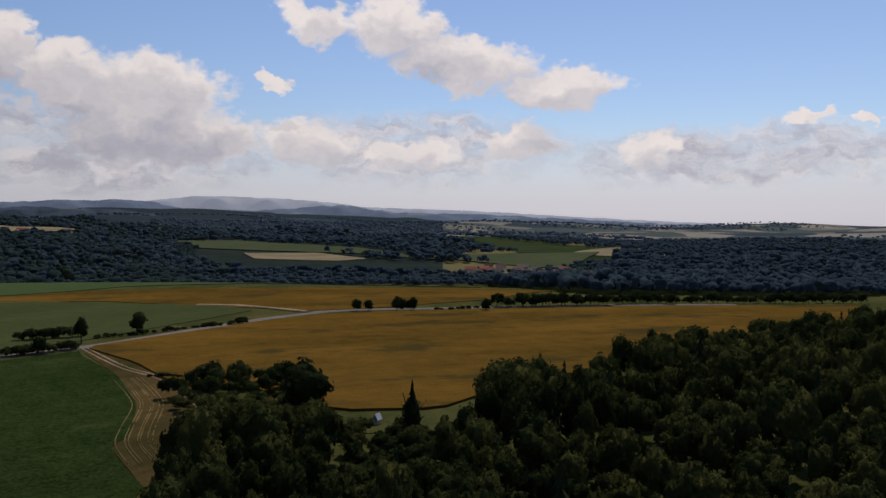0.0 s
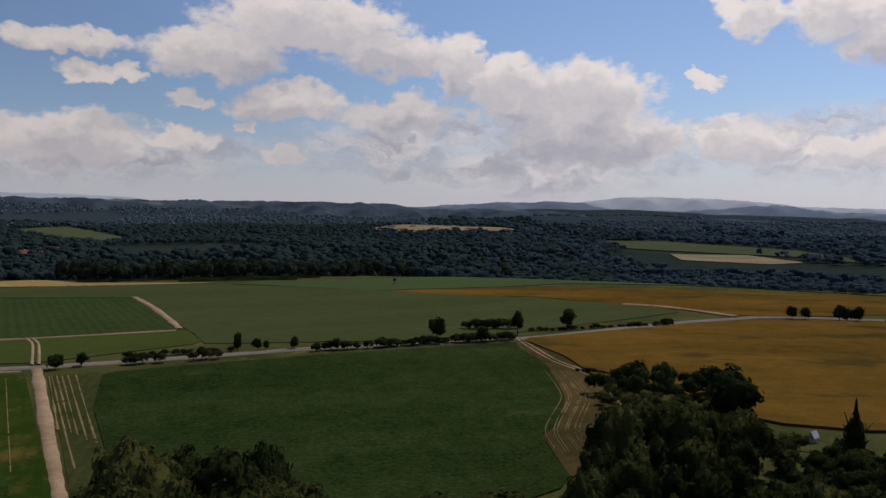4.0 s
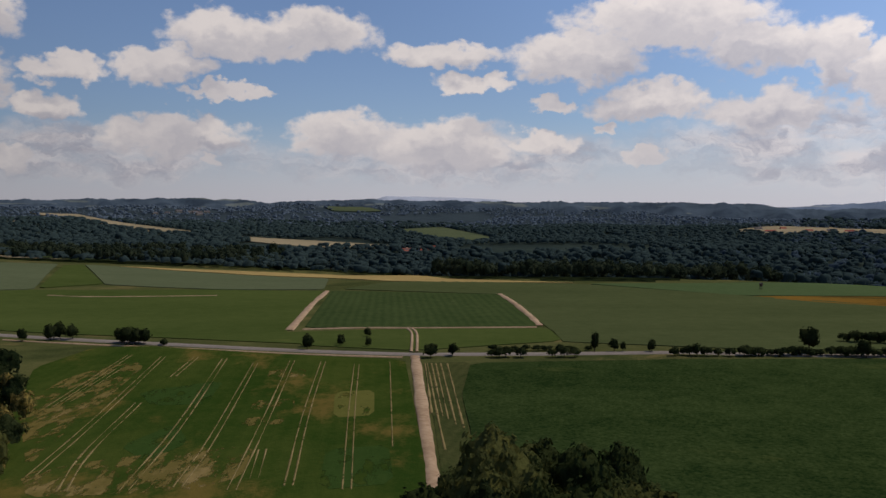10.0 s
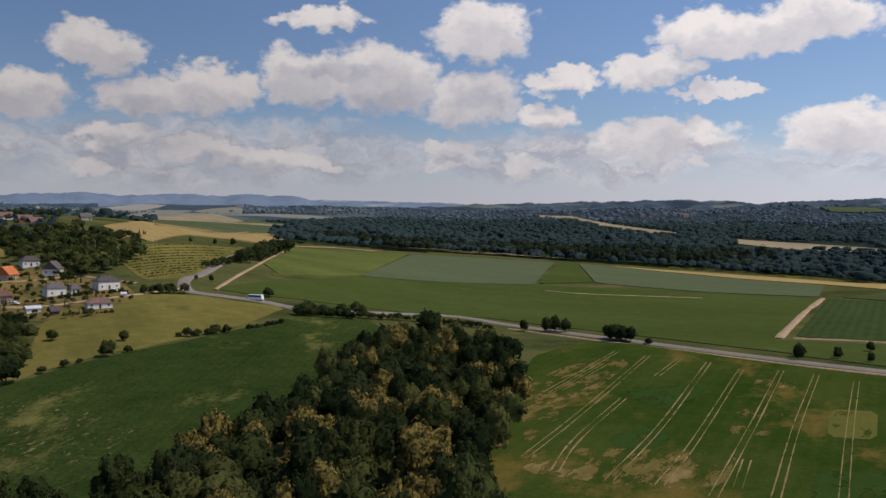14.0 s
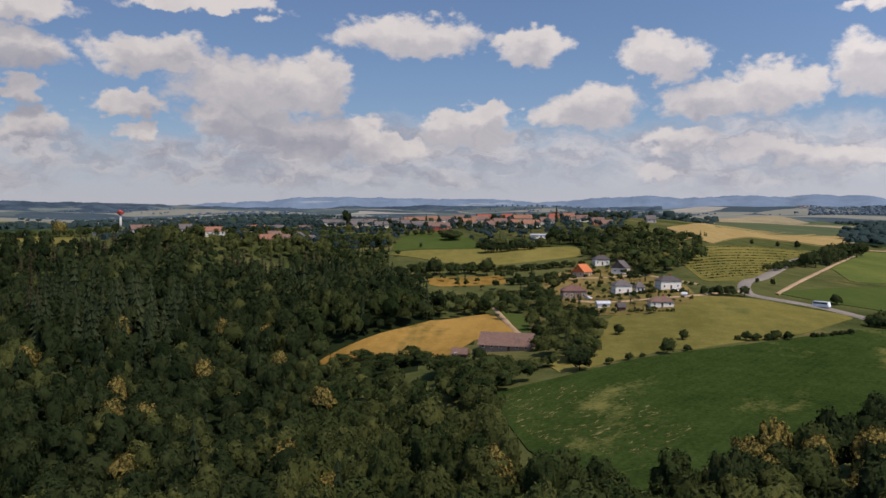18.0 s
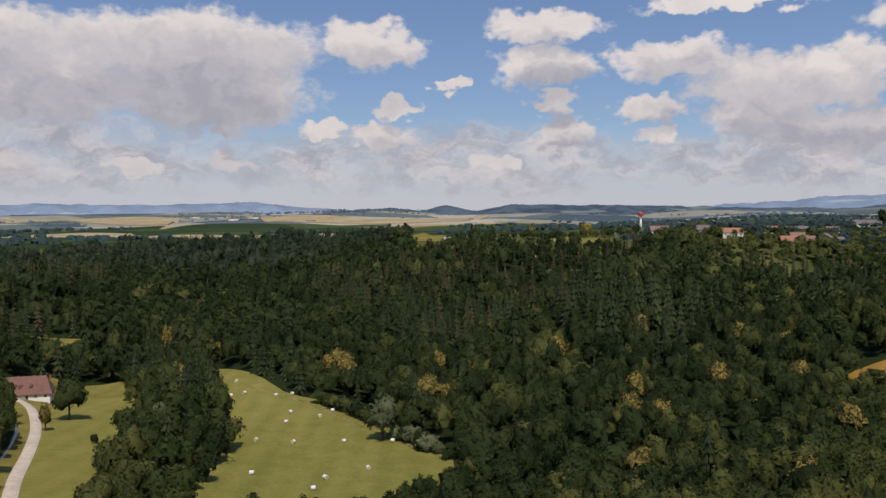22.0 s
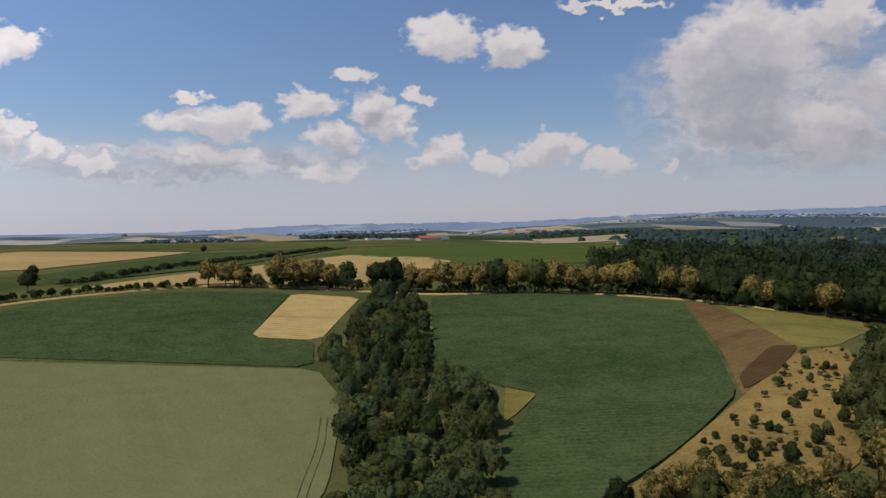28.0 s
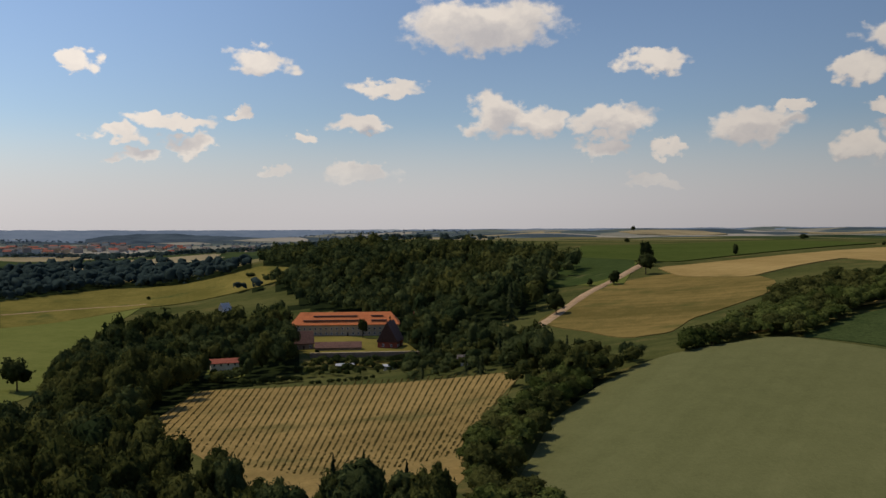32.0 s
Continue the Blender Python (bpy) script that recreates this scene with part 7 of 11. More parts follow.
house(-820.6, 1927.6, 45, 13.9, 8.3, 3.7, 3.1, WHITE_WALL, GREY_TILE, "pale far hamlet house", chimneys=0, openings=False, name="far_house", group="houses of the far hamlet")
house(-960.3, 1878.8, 32, 20.3, 12.2, 4.0, 3.4, CREAM_WALL, GREY_TILE, "pale far hamlet house", chimneys=0, openings=False, name="far_house", group="houses of the far hamlet")
house(-933.8, 1905.5, 5, 18.5, 11.1, 3.6, 3.1, WHITE_WALL, RED_TILE, "pale far hamlet house", chimneys=0, openings=False, name="far_house", group="houses of the far hamlet")
house(-972.5, 1753.4, -1, 18.7, 11.2, 3.1, 3.1, WHITE_WALL, GREY_TILE, "pale far hamlet house", chimneys=0, openings=False, name="far_house", group="houses of the far hamlet")
house(-879.1, 2006.9, 20, 21.7, 13.0, 3.2, 2.8, CREAM_WALL, GREY_TILE, "pale far hamlet house", chimneys=0, openings=False, name="far_house", group="houses of the far hamlet")
house(-852.3, 1966.2, 9, 15.9, 9.5, 4.0, 3.0, CREAM_WALL, RED_TILE, "pale far hamlet house", chimneys=0, openings=False, name="far_house", group="houses of the far hamlet")
house(-842.6, 2009.5, 10, 15.6, 9.4, 3.5, 2.6, CREAM_WALL, RED_TILE, "pale far hamlet house", chimneys=0, openings=False, name="far_house", group="houses of the far hamlet")
house(-861.3, 1870.2, -4, 15.2, 9.1, 3.5, 2.8, CREAM_WALL, RED_TILE, "pale far hamlet house", chimneys=0, openings=False, name="far_house", group="houses of the far hamlet")
house(-1063.8, 1853.4, 59, 13.1, 7.9, 3.3, 3.2, CREAM_WALL, RED_TILE, "pale far hamlet house", chimneys=0, openings=False, name="far_house", group="houses of the far hamlet")
house(-1102.0, 1813.4, 44, 16.1, 9.7, 3.6, 3.3, WHITE_WALL, GREY_TILE, "pale far hamlet house", chimneys=0, openings=False, name="far_house", group="houses of the far hamlet")
house(-885.5, 1838.9, 4, 13.1, 7.9, 3.0, 3.1, WHITE_WALL, RED_TILE, "pale far hamlet house", chimneys=0, openings=False, name="far_house", group="houses of the far hamlet")
house(-2443.0, 1049.7, 71, 17.3, 10.4, 3.7, 3.2, CREAM_WALL, GREY_TILE, "pale far hamlet house", chimneys=0, openings=False, name="far_house", group="houses of the far hamlet")
house(-2404.6, 1009.7, 91, 19.3, 11.6, 3.5, 3.3, CREAM_WALL, GREY_TILE, "pale far hamlet house", chimneys=0, openings=False, name="far_house", group="houses of the far hamlet")
house(-2495.2, 986.2, 85, 21.8, 13.1, 3.9, 2.7, CREAM_WALL, GREY_TILE, "pale far hamlet house", chimneys=0, openings=False, name="far_house", group="houses of the far hamlet")
house(-2464.1, 999.3, 70, 20.1, 12.1, 3.0, 3.3, CREAM_WALL, GREY_TILE, "pale far hamlet house", chimneys=0, openings=False, name="far_house", group="houses of the far hamlet")
house(-2563.9, 1071.9, 81, 14.1, 8.5, 4.0, 3.6, CREAM_WALL, GREY_TILE, "pale far hamlet house", chimneys=0, openings=False, name="far_house", group="houses of the far hamlet")
house(-2452.2, 896.6, 89, 14.3, 8.6, 3.1, 3.5, CREAM_WALL, GREY_TILE, "pale far hamlet house", chimneys=0, openings=False, name="far_house", group="houses of the far hamlet")
house(-2463.4, 1016.7, 47, 19.7, 11.8, 3.6, 2.5, WHITE_WALL, GREY_TILE, "pale far hamlet house", chimneys=0, openings=False, name="far_house", group="houses of the far hamlet")
house(-2454.3, 933.9, 46, 13.8, 8.3, 3.4, 3.2, WHITE_WALL, GREY_TILE, "pale far hamlet house", chimneys=0, openings=False, name="far_house", group="houses of the far hamlet")
house(-2443.1, 1026.6, 58, 14.4, 8.6, 3.7, 3.5, WHITE_WALL, GREY_TILE, "pale far hamlet house", chimneys=0, openings=False, name="far_house", group="houses of the far hamlet")
house(-2445.0, 1014.2, 92, 18.0, 10.8, 3.6, 3.2, CREAM_WALL, GREY_TILE, "pale far hamlet house", chimneys=0, openings=False, name="far_house", group="houses of the far hamlet")
house(-1085.2, 799.6, 55, 14.7, 8.8, 3.1, 2.8, CREAM_WALL, GREY_TILE, "pale house in the forest valley", chimneys=0, openings=False, name="far_house", group="houses in the forest valley")
house(-1090.7, 797.2, 63, 13.5, 8.1, 3.1, 3.2, WHITE_WALL, RED_TILE, "pale house in the forest valley", chimneys=0, openings=False, name="far_house", group="houses in the forest valley")
house(-1108.1, 834.2, 51, 11.3, 6.8, 4.0, 2.6, WHITE_WALL, GREY_TILE, "pale house in the forest valley", chimneys=0, openings=False, name="far_house", group="houses in the forest valley")
house(-1074.9, 783.2, 65, 11.7, 7.0, 3.2, 2.6, CREAM_WALL, RED_TILE, "pale house in the forest valley", chimneys=0, openings=False, name="far_house", group="houses in the forest valley")
house(-1105.4, 847.7, 37, 12.9, 7.7, 3.3, 3.2, CREAM_WALL, GREY_TILE, "pale house in the forest valley", chimneys=0, openings=False, name="far_house", group="houses in the forest valley")
house(-1101.0, 853.3, 40, 14.0, 8.4, 3.6, 3.6, CREAM_WALL, RED_TILE, "pale house in the forest valley", chimneys=0, openings=False, name="far_house", group="houses in the forest valley")
house(-1074.2, 819.3, 46, 11.2, 6.7, 3.1, 2.5, WHITE_WALL, RED_TILE, "pale house in the forest valley", chimneys=0, openings=False, name="far_house", group="houses in the forest valley")
house(-1084.2, 855.4, 67, 13.3, 8.0, 3.0, 3.0, CREAM_WALL, GREY_TILE, "pale house in the forest valley", chimneys=0, openings=False, name="far_house", group="houses in the forest valley")
house(-1142.6, 827.9, 34, 13.8, 8.3, 3.4, 2.9, CREAM_WALL, RED_TILE, "pale house in the forest valley", chimneys=0, openings=False, name="far_house", group="houses in the forest valley")
house(1177.3, -1294.8, -123, 28.8, 17.3, 3.7, 2.5, WHITE_WALL, GREY_TILE, "pale far village house", chimneys=0, openings=False, name="far_house", group="houses of the far plain")
house(1146.3, -1322.3, -128, 26.6, 15.9, 3.7, 3.0, WHITE_WALL, RED_TILE, "pale far village house", chimneys=0, openings=False, name="far_house", group="houses of the far plain")
house(960.2, -1098.5, -154, 24.5, 14.7, 4.0, 2.5, WHITE_WALL, RED_TILE, "pale far village house", chimneys=0, openings=False, name="far_house", group="houses of the far plain")
house(1115.8, -1348.1, -128, 15.1, 9.0, 3.7, 2.7, CREAM_WALL, GREY_TILE, "pale far village house", chimneys=0, openings=False, name="far_house", group="houses of the far plain")
house(892.7, -1157.8, -126, 25.6, 15.4, 3.2, 2.7, WHITE_WALL, GREY_TILE, "pale far village house", chimneys=0, openings=False, name="far_house", group="houses of the far plain")
house(963.6, -1091.6, -141, 29.0, 17.4, 3.7, 2.7, WHITE_WALL, GREY_TILE, "pale far village house", chimneys=0, openings=False, name="far_house", group="houses of the far plain")
house(1461.0, -1798.3, -123, 22.0, 13.2, 3.1, 3.0, WHITE_WALL, RED_TILE, "pale far village house", chimneys=0, openings=False, name="far_house", group="houses of the far plain")
house(1497.2, -1865.5, -121, 16.9, 10.1, 3.4, 3.2, WHITE_WALL, RED_TILE, "pale far village house", chimneys=0, openings=False, name="far_house", group="houses of the far plain")
house(968.6, -1146.7, -138, 22.7, 13.6, 3.1, 2.8, WHITE_WALL, RED_TILE, "pale far village house", chimneys=0, openings=False, name="far_house", group="houses of the far plain")
house(826.5, -1057.3, -121, 20.8, 12.5, 3.2, 2.5, CREAM_WALL, GREY_TILE, "pale far village house", chimneys=0, openings=False, name="far_house", group="houses of the far plain")
house(882.6, -1097.0, -163, 22.9, 13.7, 3.0, 3.3, CREAM_WALL, RED_TILE, "pale far village house", chimneys=0, openings=False, name="far_house", group="houses of the far plain")
house(970.6, -1073.2, -121, 22.6, 13.6, 3.3, 2.9, WHITE_WALL, RED_TILE, "pale far village house", chimneys=0, openings=False, name="far_house", group="houses of the far plain")
house(1133.8, -1333.1, -122, 21.9, 13.1, 4.0, 3.2, CREAM_WALL, RED_TILE, "pale far village house", chimneys=0, openings=False, name="far_house", group="houses of the far plain")
house(1160.8, -1309.6, -121, 26.3, 15.8, 3.9, 3.5, WHITE_WALL, GREY_TILE, "pale far village house", chimneys=0, openings=False, name="far_house", group="houses of the far plain")
house(1145.0, -1323.5, -169, 21.1, 12.6, 3.3, 3.5, WHITE_WALL, RED_TILE, "pale far village house", chimneys=0, openings=False, name="far_house", group="houses of the far plain")
house(786.1, -986.0, -114, 27.0, 16.2, 3.7, 3.3, CREAM_WALL, RED_TILE, "pale far village house", chimneys=0, openings=False, name="far_house", group="houses of the far plain")
house(2103.8, -3283.9, -173, 16.6, 10.0, 3.2, 2.8, CREAM_WALL, GREY_TILE, "pale far village house", chimneys=0, openings=False, name="far_house", group="houses of the far plain")
house(1222.5, -2017.5, -177, 31.5, 18.9, 3.1, 3.6, CREAM_WALL, GREY_TILE, "pale far village house", chimneys=0, openings=False, name="far_house", group="houses of the far plain")
house(1053.0, -2013.3, -169, 16.2, 9.7, 3.4, 2.9, CREAM_WALL, GREY_TILE, "pale far village house", chimneys=0, openings=False, name="far_house", group="houses of the far plain")
house(1190.8, -1994.6, -136, 24.0, 14.4, 3.1, 3.1, WHITE_WALL, RED_TILE, "pale far village house", chimneys=0, openings=False, name="far_house", group="houses of the far plain")
house(1038.1, -1977.0, -175, 19.1, 11.5, 3.3, 3.5, CREAM_WALL, GREY_TILE, "pale far village house", chimneys=0, openings=False, name="far_house", group="houses of the far plain")
house(1806.9, -2518.9, -165, 18.3, 11.0, 3.5, 3.0, WHITE_WALL, RED_TILE, "pale far village house", chimneys=0, openings=False, name="far_house", group="houses of the far plain")
house(1089.1, -2007.6, -169, 28.7, 17.2, 3.0, 3.5, WHITE_WALL, GREY_TILE, "pale far village house", chimneys=0, openings=False, name="far_house", group="houses of the far plain")
house(1610.4, -2489.5, -165, 22.6, 13.6, 3.8, 2.8, CREAM_WALL, RED_TILE, "pale far village house", chimneys=0, openings=False, name="far_house", group="houses of the far plain")
house(1094.7, -1987.4, -141, 22.3, 13.4, 3.9, 2.6, CREAM_WALL, GREY_TILE, "pale far village house", chimneys=0, openings=False, name="far_house", group="houses of the far plain")
house(2225.8, -3202.5, -152, 30.3, 18.2, 3.1, 2.9, CREAM_WALL, RED_TILE, "pale far village house", chimneys=0, openings=False, name="far_house", group="houses of the far plain")
house(1155.3, -2056.8, -152, 28.4, 17.0, 3.5, 2.6, WHITE_WALL, GREY_TILE, "pale far village house", chimneys=0, openings=False, name="far_house", group="houses of the far plain")
house(1774.6, -2519.8, -138, 25.2, 15.1, 3.8, 2.5, WHITE_WALL, GREY_TILE, "pale far village house", chimneys=0, openings=False, name="far_house", group="houses of the far plain")
house(1279.4, -2081.2, -137, 30.4, 18.2, 3.4, 3.4, WHITE_WALL, RED_TILE, "pale far village house", chimneys=0, openings=False, name="far_house", group="houses of the far plain")
house(1568.1, -2431.2, -136, 17.6, 10.5, 3.5, 2.8, WHITE_WALL, RED_TILE, "pale far village house", chimneys=0, openings=False, name="far_house", group="houses of the far plain")
house(411.7, -3878.2, -158, 29.0, 17.4, 3.7, 2.8, WHITE_WALL, GREY_TILE, "pale far village house", chimneys=0, openings=False, name="far_house", group="houses on the far hill")
house(462.6, -3872.5, -198, 22.8, 13.7, 4.0, 2.8, CREAM_WALL, RED_TILE, "pale far village house", chimneys=0, openings=False, name="far_house", group="houses on the far hill")
house(521.8, -3864.9, -182, 21.3, 12.8, 3.8, 3.0, WHITE_WALL, GREY_TILE, "pale far village house", chimneys=0, openings=False, name="far_house", group="houses on the far hill")
house(220.7, -3570.2, -194, 27.8, 16.7, 3.7, 2.9, CREAM_WALL, RED_TILE, "pale far village house", chimneys=0, openings=False, name="far_house", group="houses on the far hill")
house(161.1, -3504.3, -148, 27.2, 16.3, 3.2, 2.6, CREAM_WALL, GREY_TILE, "pale far village house", chimneys=0, openings=False, name="far_house", group="houses on the far hill")
house(219.9, -3893.8, -150, 25.2, 15.1, 3.1, 3.0, WHITE_WALL, RED_TILE, "pale far village house", chimneys=0, openings=False, name="far_house", group="houses on the far hill")
house(296.1, -3597.8, -167, 22.8, 13.7, 3.5, 2.9, WHITE_WALL, GREY_TILE, "pale far village house", chimneys=0, openings=False, name="far_house", group="houses on the far hill")
house(308.3, -3887.8, -180, 21.9, 13.1, 3.1, 3.5, CREAM_WALL, RED_TILE, "pale far village house", chimneys=0, openings=False, name="far_house", group="houses on the far hill")
house(498.2, -3868.0, -169, 25.0, 15.0, 3.6, 3.0, CREAM_WALL, RED_TILE, "pale far village house", chimneys=0, openings=False, name="far_house", group="houses on the far hill")
house(241.1, -3508.7, -202, 18.7, 11.2, 3.5, 3.4, WHITE_WALL, GREY_TILE, "pale far village house", chimneys=0, openings=False, name="far_house", group="houses on the far hill")
house(363.7, -3883.0, -151, 16.0, 9.6, 3.9, 3.2, CREAM_WALL, RED_TILE, "pale far village house", chimneys=0, openings=False, name="far_house", group="houses on the far hill")
house(275.0, -3890.3, -186, 27.4, 16.5, 3.4, 3.3, CREAM_WALL, GREY_TILE, "pale far village house", chimneys=0, openings=False, name="far_house", group="houses on the far hill")
house(195.4, -3502.6, -151, 17.4, 10.5, 4.0, 3.2, WHITE_WALL, GREY_TILE, "pale far village house", chimneys=0, openings=False, name="far_house", group="houses on the far hill")
house(533.1, -3863.4, -180, 21.6, 13.0, 3.5, 3.2, WHITE_WALL, RED_TILE, "pale far village house", chimneys=0, openings=False, name="far_house", group="houses on the far hill")
house(-681.1, -2495.7, 142, 21.3, 12.8, 3.6, 2.9, WHITE_WALL, GREY_TILE, "pale far village house", chimneys=0, openings=False, name="far_house", group="houses on the far plain")
house(-602.4, -2460.3, 166, 27.3, 16.4, 3.9, 3.3, WHITE_WALL, GREY_TILE, "pale far village house", chimneys=0, openings=False, name="far_house", group="houses on the far plain")
house(-768.4, -2271.5, 143, 24.1, 14.4, 3.3, 2.7, WHITE_WALL, GREY_TILE, "pale far village house", chimneys=0, openings=False, name="far_house", group="houses on the far plain")
house(-782.3, -3281.0, 187, 19.8, 11.9, 3.5, 2.6, WHITE_WALL, GREY_TILE, "pale far village house", chimneys=0, openings=False, name="far_house", group="houses on the far plain")
house(-864.6, -2901.9, 191, 28.0, 16.8, 3.6, 3.0, WHITE_WALL, GREY_TILE, "pale far village house", chimneys=0, openings=False, name="far_house", group="houses on the far plain")
house(-749.6, -3239.4, 145, 27.3, 16.4, 3.1, 3.4, WHITE_WALL, GREY_TILE, "pale far village house", chimneys=0, openings=False, name="far_house", group="houses on the far plain")
house(-646.3, -3215.7, 196, 29.6, 17.8, 3.9, 2.6, WHITE_WALL, GREY_TILE, "pale far village house", chimneys=0, openings=False, name="far_house", group="houses on the far plain")
house(-771.3, -2980.8, 141, 16.7, 10.0, 3.3, 3.6, WHITE_WALL, GREY_TILE, "pale far village house", chimneys=0, openings=False, name="far_house", group="houses on the far plain")
house(2570.2, 1392.1, -65, 17.1, 10.3, 11.3, 3.5, GREY_WALL, GREY_TILE, "pale far town block", chimneys=0, openings=False, name="far_house", group="blocks of the far town")
house(2596.4, 1394.1, -43, 32.0, 19.2, 13.4, 3.0, CREAM_WALL, GREY_TILE, "pale far town block", chimneys=0, openings=False, name="far_house", group="blocks of the far town")
house(2648.3, 1279.1, -85, 17.1, 10.3, 13.0, 3.0, WHITE_WALL, RED_TILE, "pale far town block", chimneys=0, openings=False, name="far_house", group="blocks of the far town")
house(2802.6, 1504.7, -64, 27.4, 16.4, 8.6, 3.2, WHITE_WALL, GREY_TILE, "pale far town block", chimneys=0, openings=False, name="far_house", group="blocks of the far town")
house(2140.0, 1269.0, -87, 27.2, 16.3, 9.7, 2.7, GREY_WALL, GREY_TILE, "pale far town block", chimneys=0, openings=False, name="far_house", group="blocks of the far town")
house(2763.1, 1451.2, -65, 13.3, 8.0, 10.2, 2.6, CREAM_WALL, GREY_TILE, "pale far town block", chimneys=0, openings=False, name="far_house", group="blocks of the far town")
house(2869.2, 1359.5, -87, 18.6, 11.1, 11.9, 2.9, WHITE_WALL, GREY_TILE, "pale far town block", chimneys=0, openings=False, name="far_house", group="blocks of the far town")
house(2657.7, 1223.9, -62, 18.8, 11.3, 8.6, 2.6, CREAM_WALL, RED_TILE, "pale far town block", chimneys=0, openings=False, name="far_house", group="blocks of the far town")
house(2730.3, 1252.7, -69, 13.3, 8.0, 13.8, 3.6, WHITE_WALL, RED_TILE, "pale far town block", chimneys=0, openings=False, name="far_house", group="blocks of the far town")
house(2430.8, 1466.7, -75, 21.0, 12.6, 12.0, 2.6, WHITE_WALL, GREY_TILE, "pale far town block", chimneys=0, openings=False, name="far_house", group="blocks of the far town")
house(2653.3, 1389.2, -45, 29.8, 17.9, 6.5, 3.1, WHITE_WALL, RED_TILE, "pale far town block", chimneys=0, openings=False, name="far_house", group="blocks of the far town")
house(2716.6, 1303.1, -68, 26.6, 15.9, 6.9, 2.6, CREAM_WALL, RED_TILE, "pale far town block", chimneys=0, openings=False, name="far_house", group="blocks of the far town")
house(2642.5, 1199.5, -36, 25.2, 15.1, 8.7, 2.7, GREY_WALL, GREY_TILE, "pale far town block", chimneys=0, openings=False, name="far_house", group="blocks of the far town")
house(2518.1, 1501.9, -52, 28.8, 17.3, 6.9, 3.1, GREY_WALL, RED_TILE, "pale far town block", chimneys=0, openings=False, name="far_house", group="blocks of the far town")
house(2538.2, 1479.6, -60, 14.1, 8.5, 11.1, 2.7, CREAM_WALL, GREY_TILE, "pale far town block", chimneys=0, openings=False, name="far_house", group="blocks of the far town")
house(2500.8, 1478.2, -81, 27.9, 16.7, 14.7, 2.8, CREAM_WALL, RED_TILE, "pale far town block", chimneys=0, openings=False, name="far_house", group="blocks of the far town")
house(2788.9, 1353.5, -44, 26.3, 15.8, 11.6, 2.9, GREY_WALL, GREY_TILE, "pale far town block", chimneys=0, openings=False, name="far_house", group="blocks of the far town")
house(2617.9, 1333.6, -38, 30.1, 18.1, 13.5, 3.2, GREY_WALL, GREY_TILE, "pale far town block", chimneys=0, openings=False, name="far_house", group="blocks of the far town")
house(2861.1, 1566.8, -64, 13.5, 8.1, 12.2, 3.2, GREY_WALL, GREY_TILE, "pale far town block", chimneys=0, openings=False, name="far_house", group="blocks of the far town")
house(2687.1, 1447.1, -60, 26.4, 15.8, 10.0, 3.1, GREY_WALL, GREY_TILE, "pale far town block", chimneys=0, openings=False, name="far_house", group="blocks of the far town")
house(2701.4, 1320.7, -91, 31.2, 18.7, 12.4, 2.8, GREY_WALL, GREY_TILE, "pale far town block", chimneys=0, openings=False, name="far_house", group="blocks of the far town")
house(2786.1, 1379.6, -69, 29.7, 17.8, 8.7, 3.0, CREAM_WALL, GREY_TILE, "pale far town block", chimneys=0, openings=False, name="far_house", group="blocks of the far town")
house(2565.9, 1418.8, -61, 31.0, 18.6, 9.4, 3.2, CREAM_WALL, RED_TILE, "pale far town block", chimneys=0, openings=False, name="far_house", group="blocks of the far town")
house(2813.3, 1609.1, -69, 16.3, 9.8, 6.7, 3.0, GREY_WALL, RED_TILE, "pale far town block", chimneys=0, openings=False, name="far_house", group="blocks of the far town")
house(2496.9, 1455.3, -49, 21.2, 12.7, 10.0, 3.1, WHITE_WALL, GREY_TILE, "pale far town block", chimneys=0, openings=False, name="far_house", group="blocks of the far town")
house(2695.7, 1385.7, -36, 23.5, 14.1, 8.0, 2.8, WHITE_WALL, RED_TILE, "pale far town block", chimneys=0, openings=False, name="far_house", group="blocks of the far town")
house(2663.0, 1503.3, -54, 22.2, 13.3, 7.8, 3.0, GREY_WALL, RED_TILE, "pale far town block", chimneys=0, openings=False, name="far_house", group="blocks of the far town")
house(2934.2, 1438.9, -45, 29.5, 17.7, 12.2, 2.6, WHITE_WALL, GREY_TILE, "pale far town block", chimneys=0, openings=False, name="far_house", group="blocks of the far town")
house(2522.4, 1410.5, -80, 26.8, 16.1, 13.0, 3.1, WHITE_WALL, RED_TILE, "pale far town block", chimneys=0, openings=False, name="far_house", group="blocks of the far town")
house(2609.8, 1469.3, -71, 20.8, 12.5, 6.9, 2.6, GREY_WALL, RED_TILE, "pale far town block", chimneys=0, openings=False, name="far_house", group="blocks of the far town")
house(2865.8, 1331.6, -77, 15.0, 9.0, 7.6, 3.5, GREY_WALL, RED_TILE, "pale far town block", chimneys=0, openings=False, name="far_house", group="blocks of the far town")
house(2833.3, 1523.6, -90, 30.7, 18.4, 11.1, 2.8, WHITE_WALL, RED_TILE, "pale far town block", chimneys=0, openings=False, name="far_house", group="blocks of the far town")
house(2750.5, 1244.6, -89, 14.6, 8.8, 12.9, 2.6, GREY_WALL, GREY_TILE, "pale far town block", chimneys=0, openings=False, name="far_house", group="blocks of the far town")
house(2738.1, 1220.9, -70, 17.0, 10.2, 8.4, 3.1, CREAM_WALL, GREY_TILE, "pale far town block", chimneys=0, openings=False, name="far_house", group="blocks of the far town")
house(2586.0, 1349.7, -70, 15.7, 9.4, 11.7, 3.5, CREAM_WALL, GREY_TILE, "pale far town block", chimneys=0, openings=False, name="far_house", group="blocks of the far town")
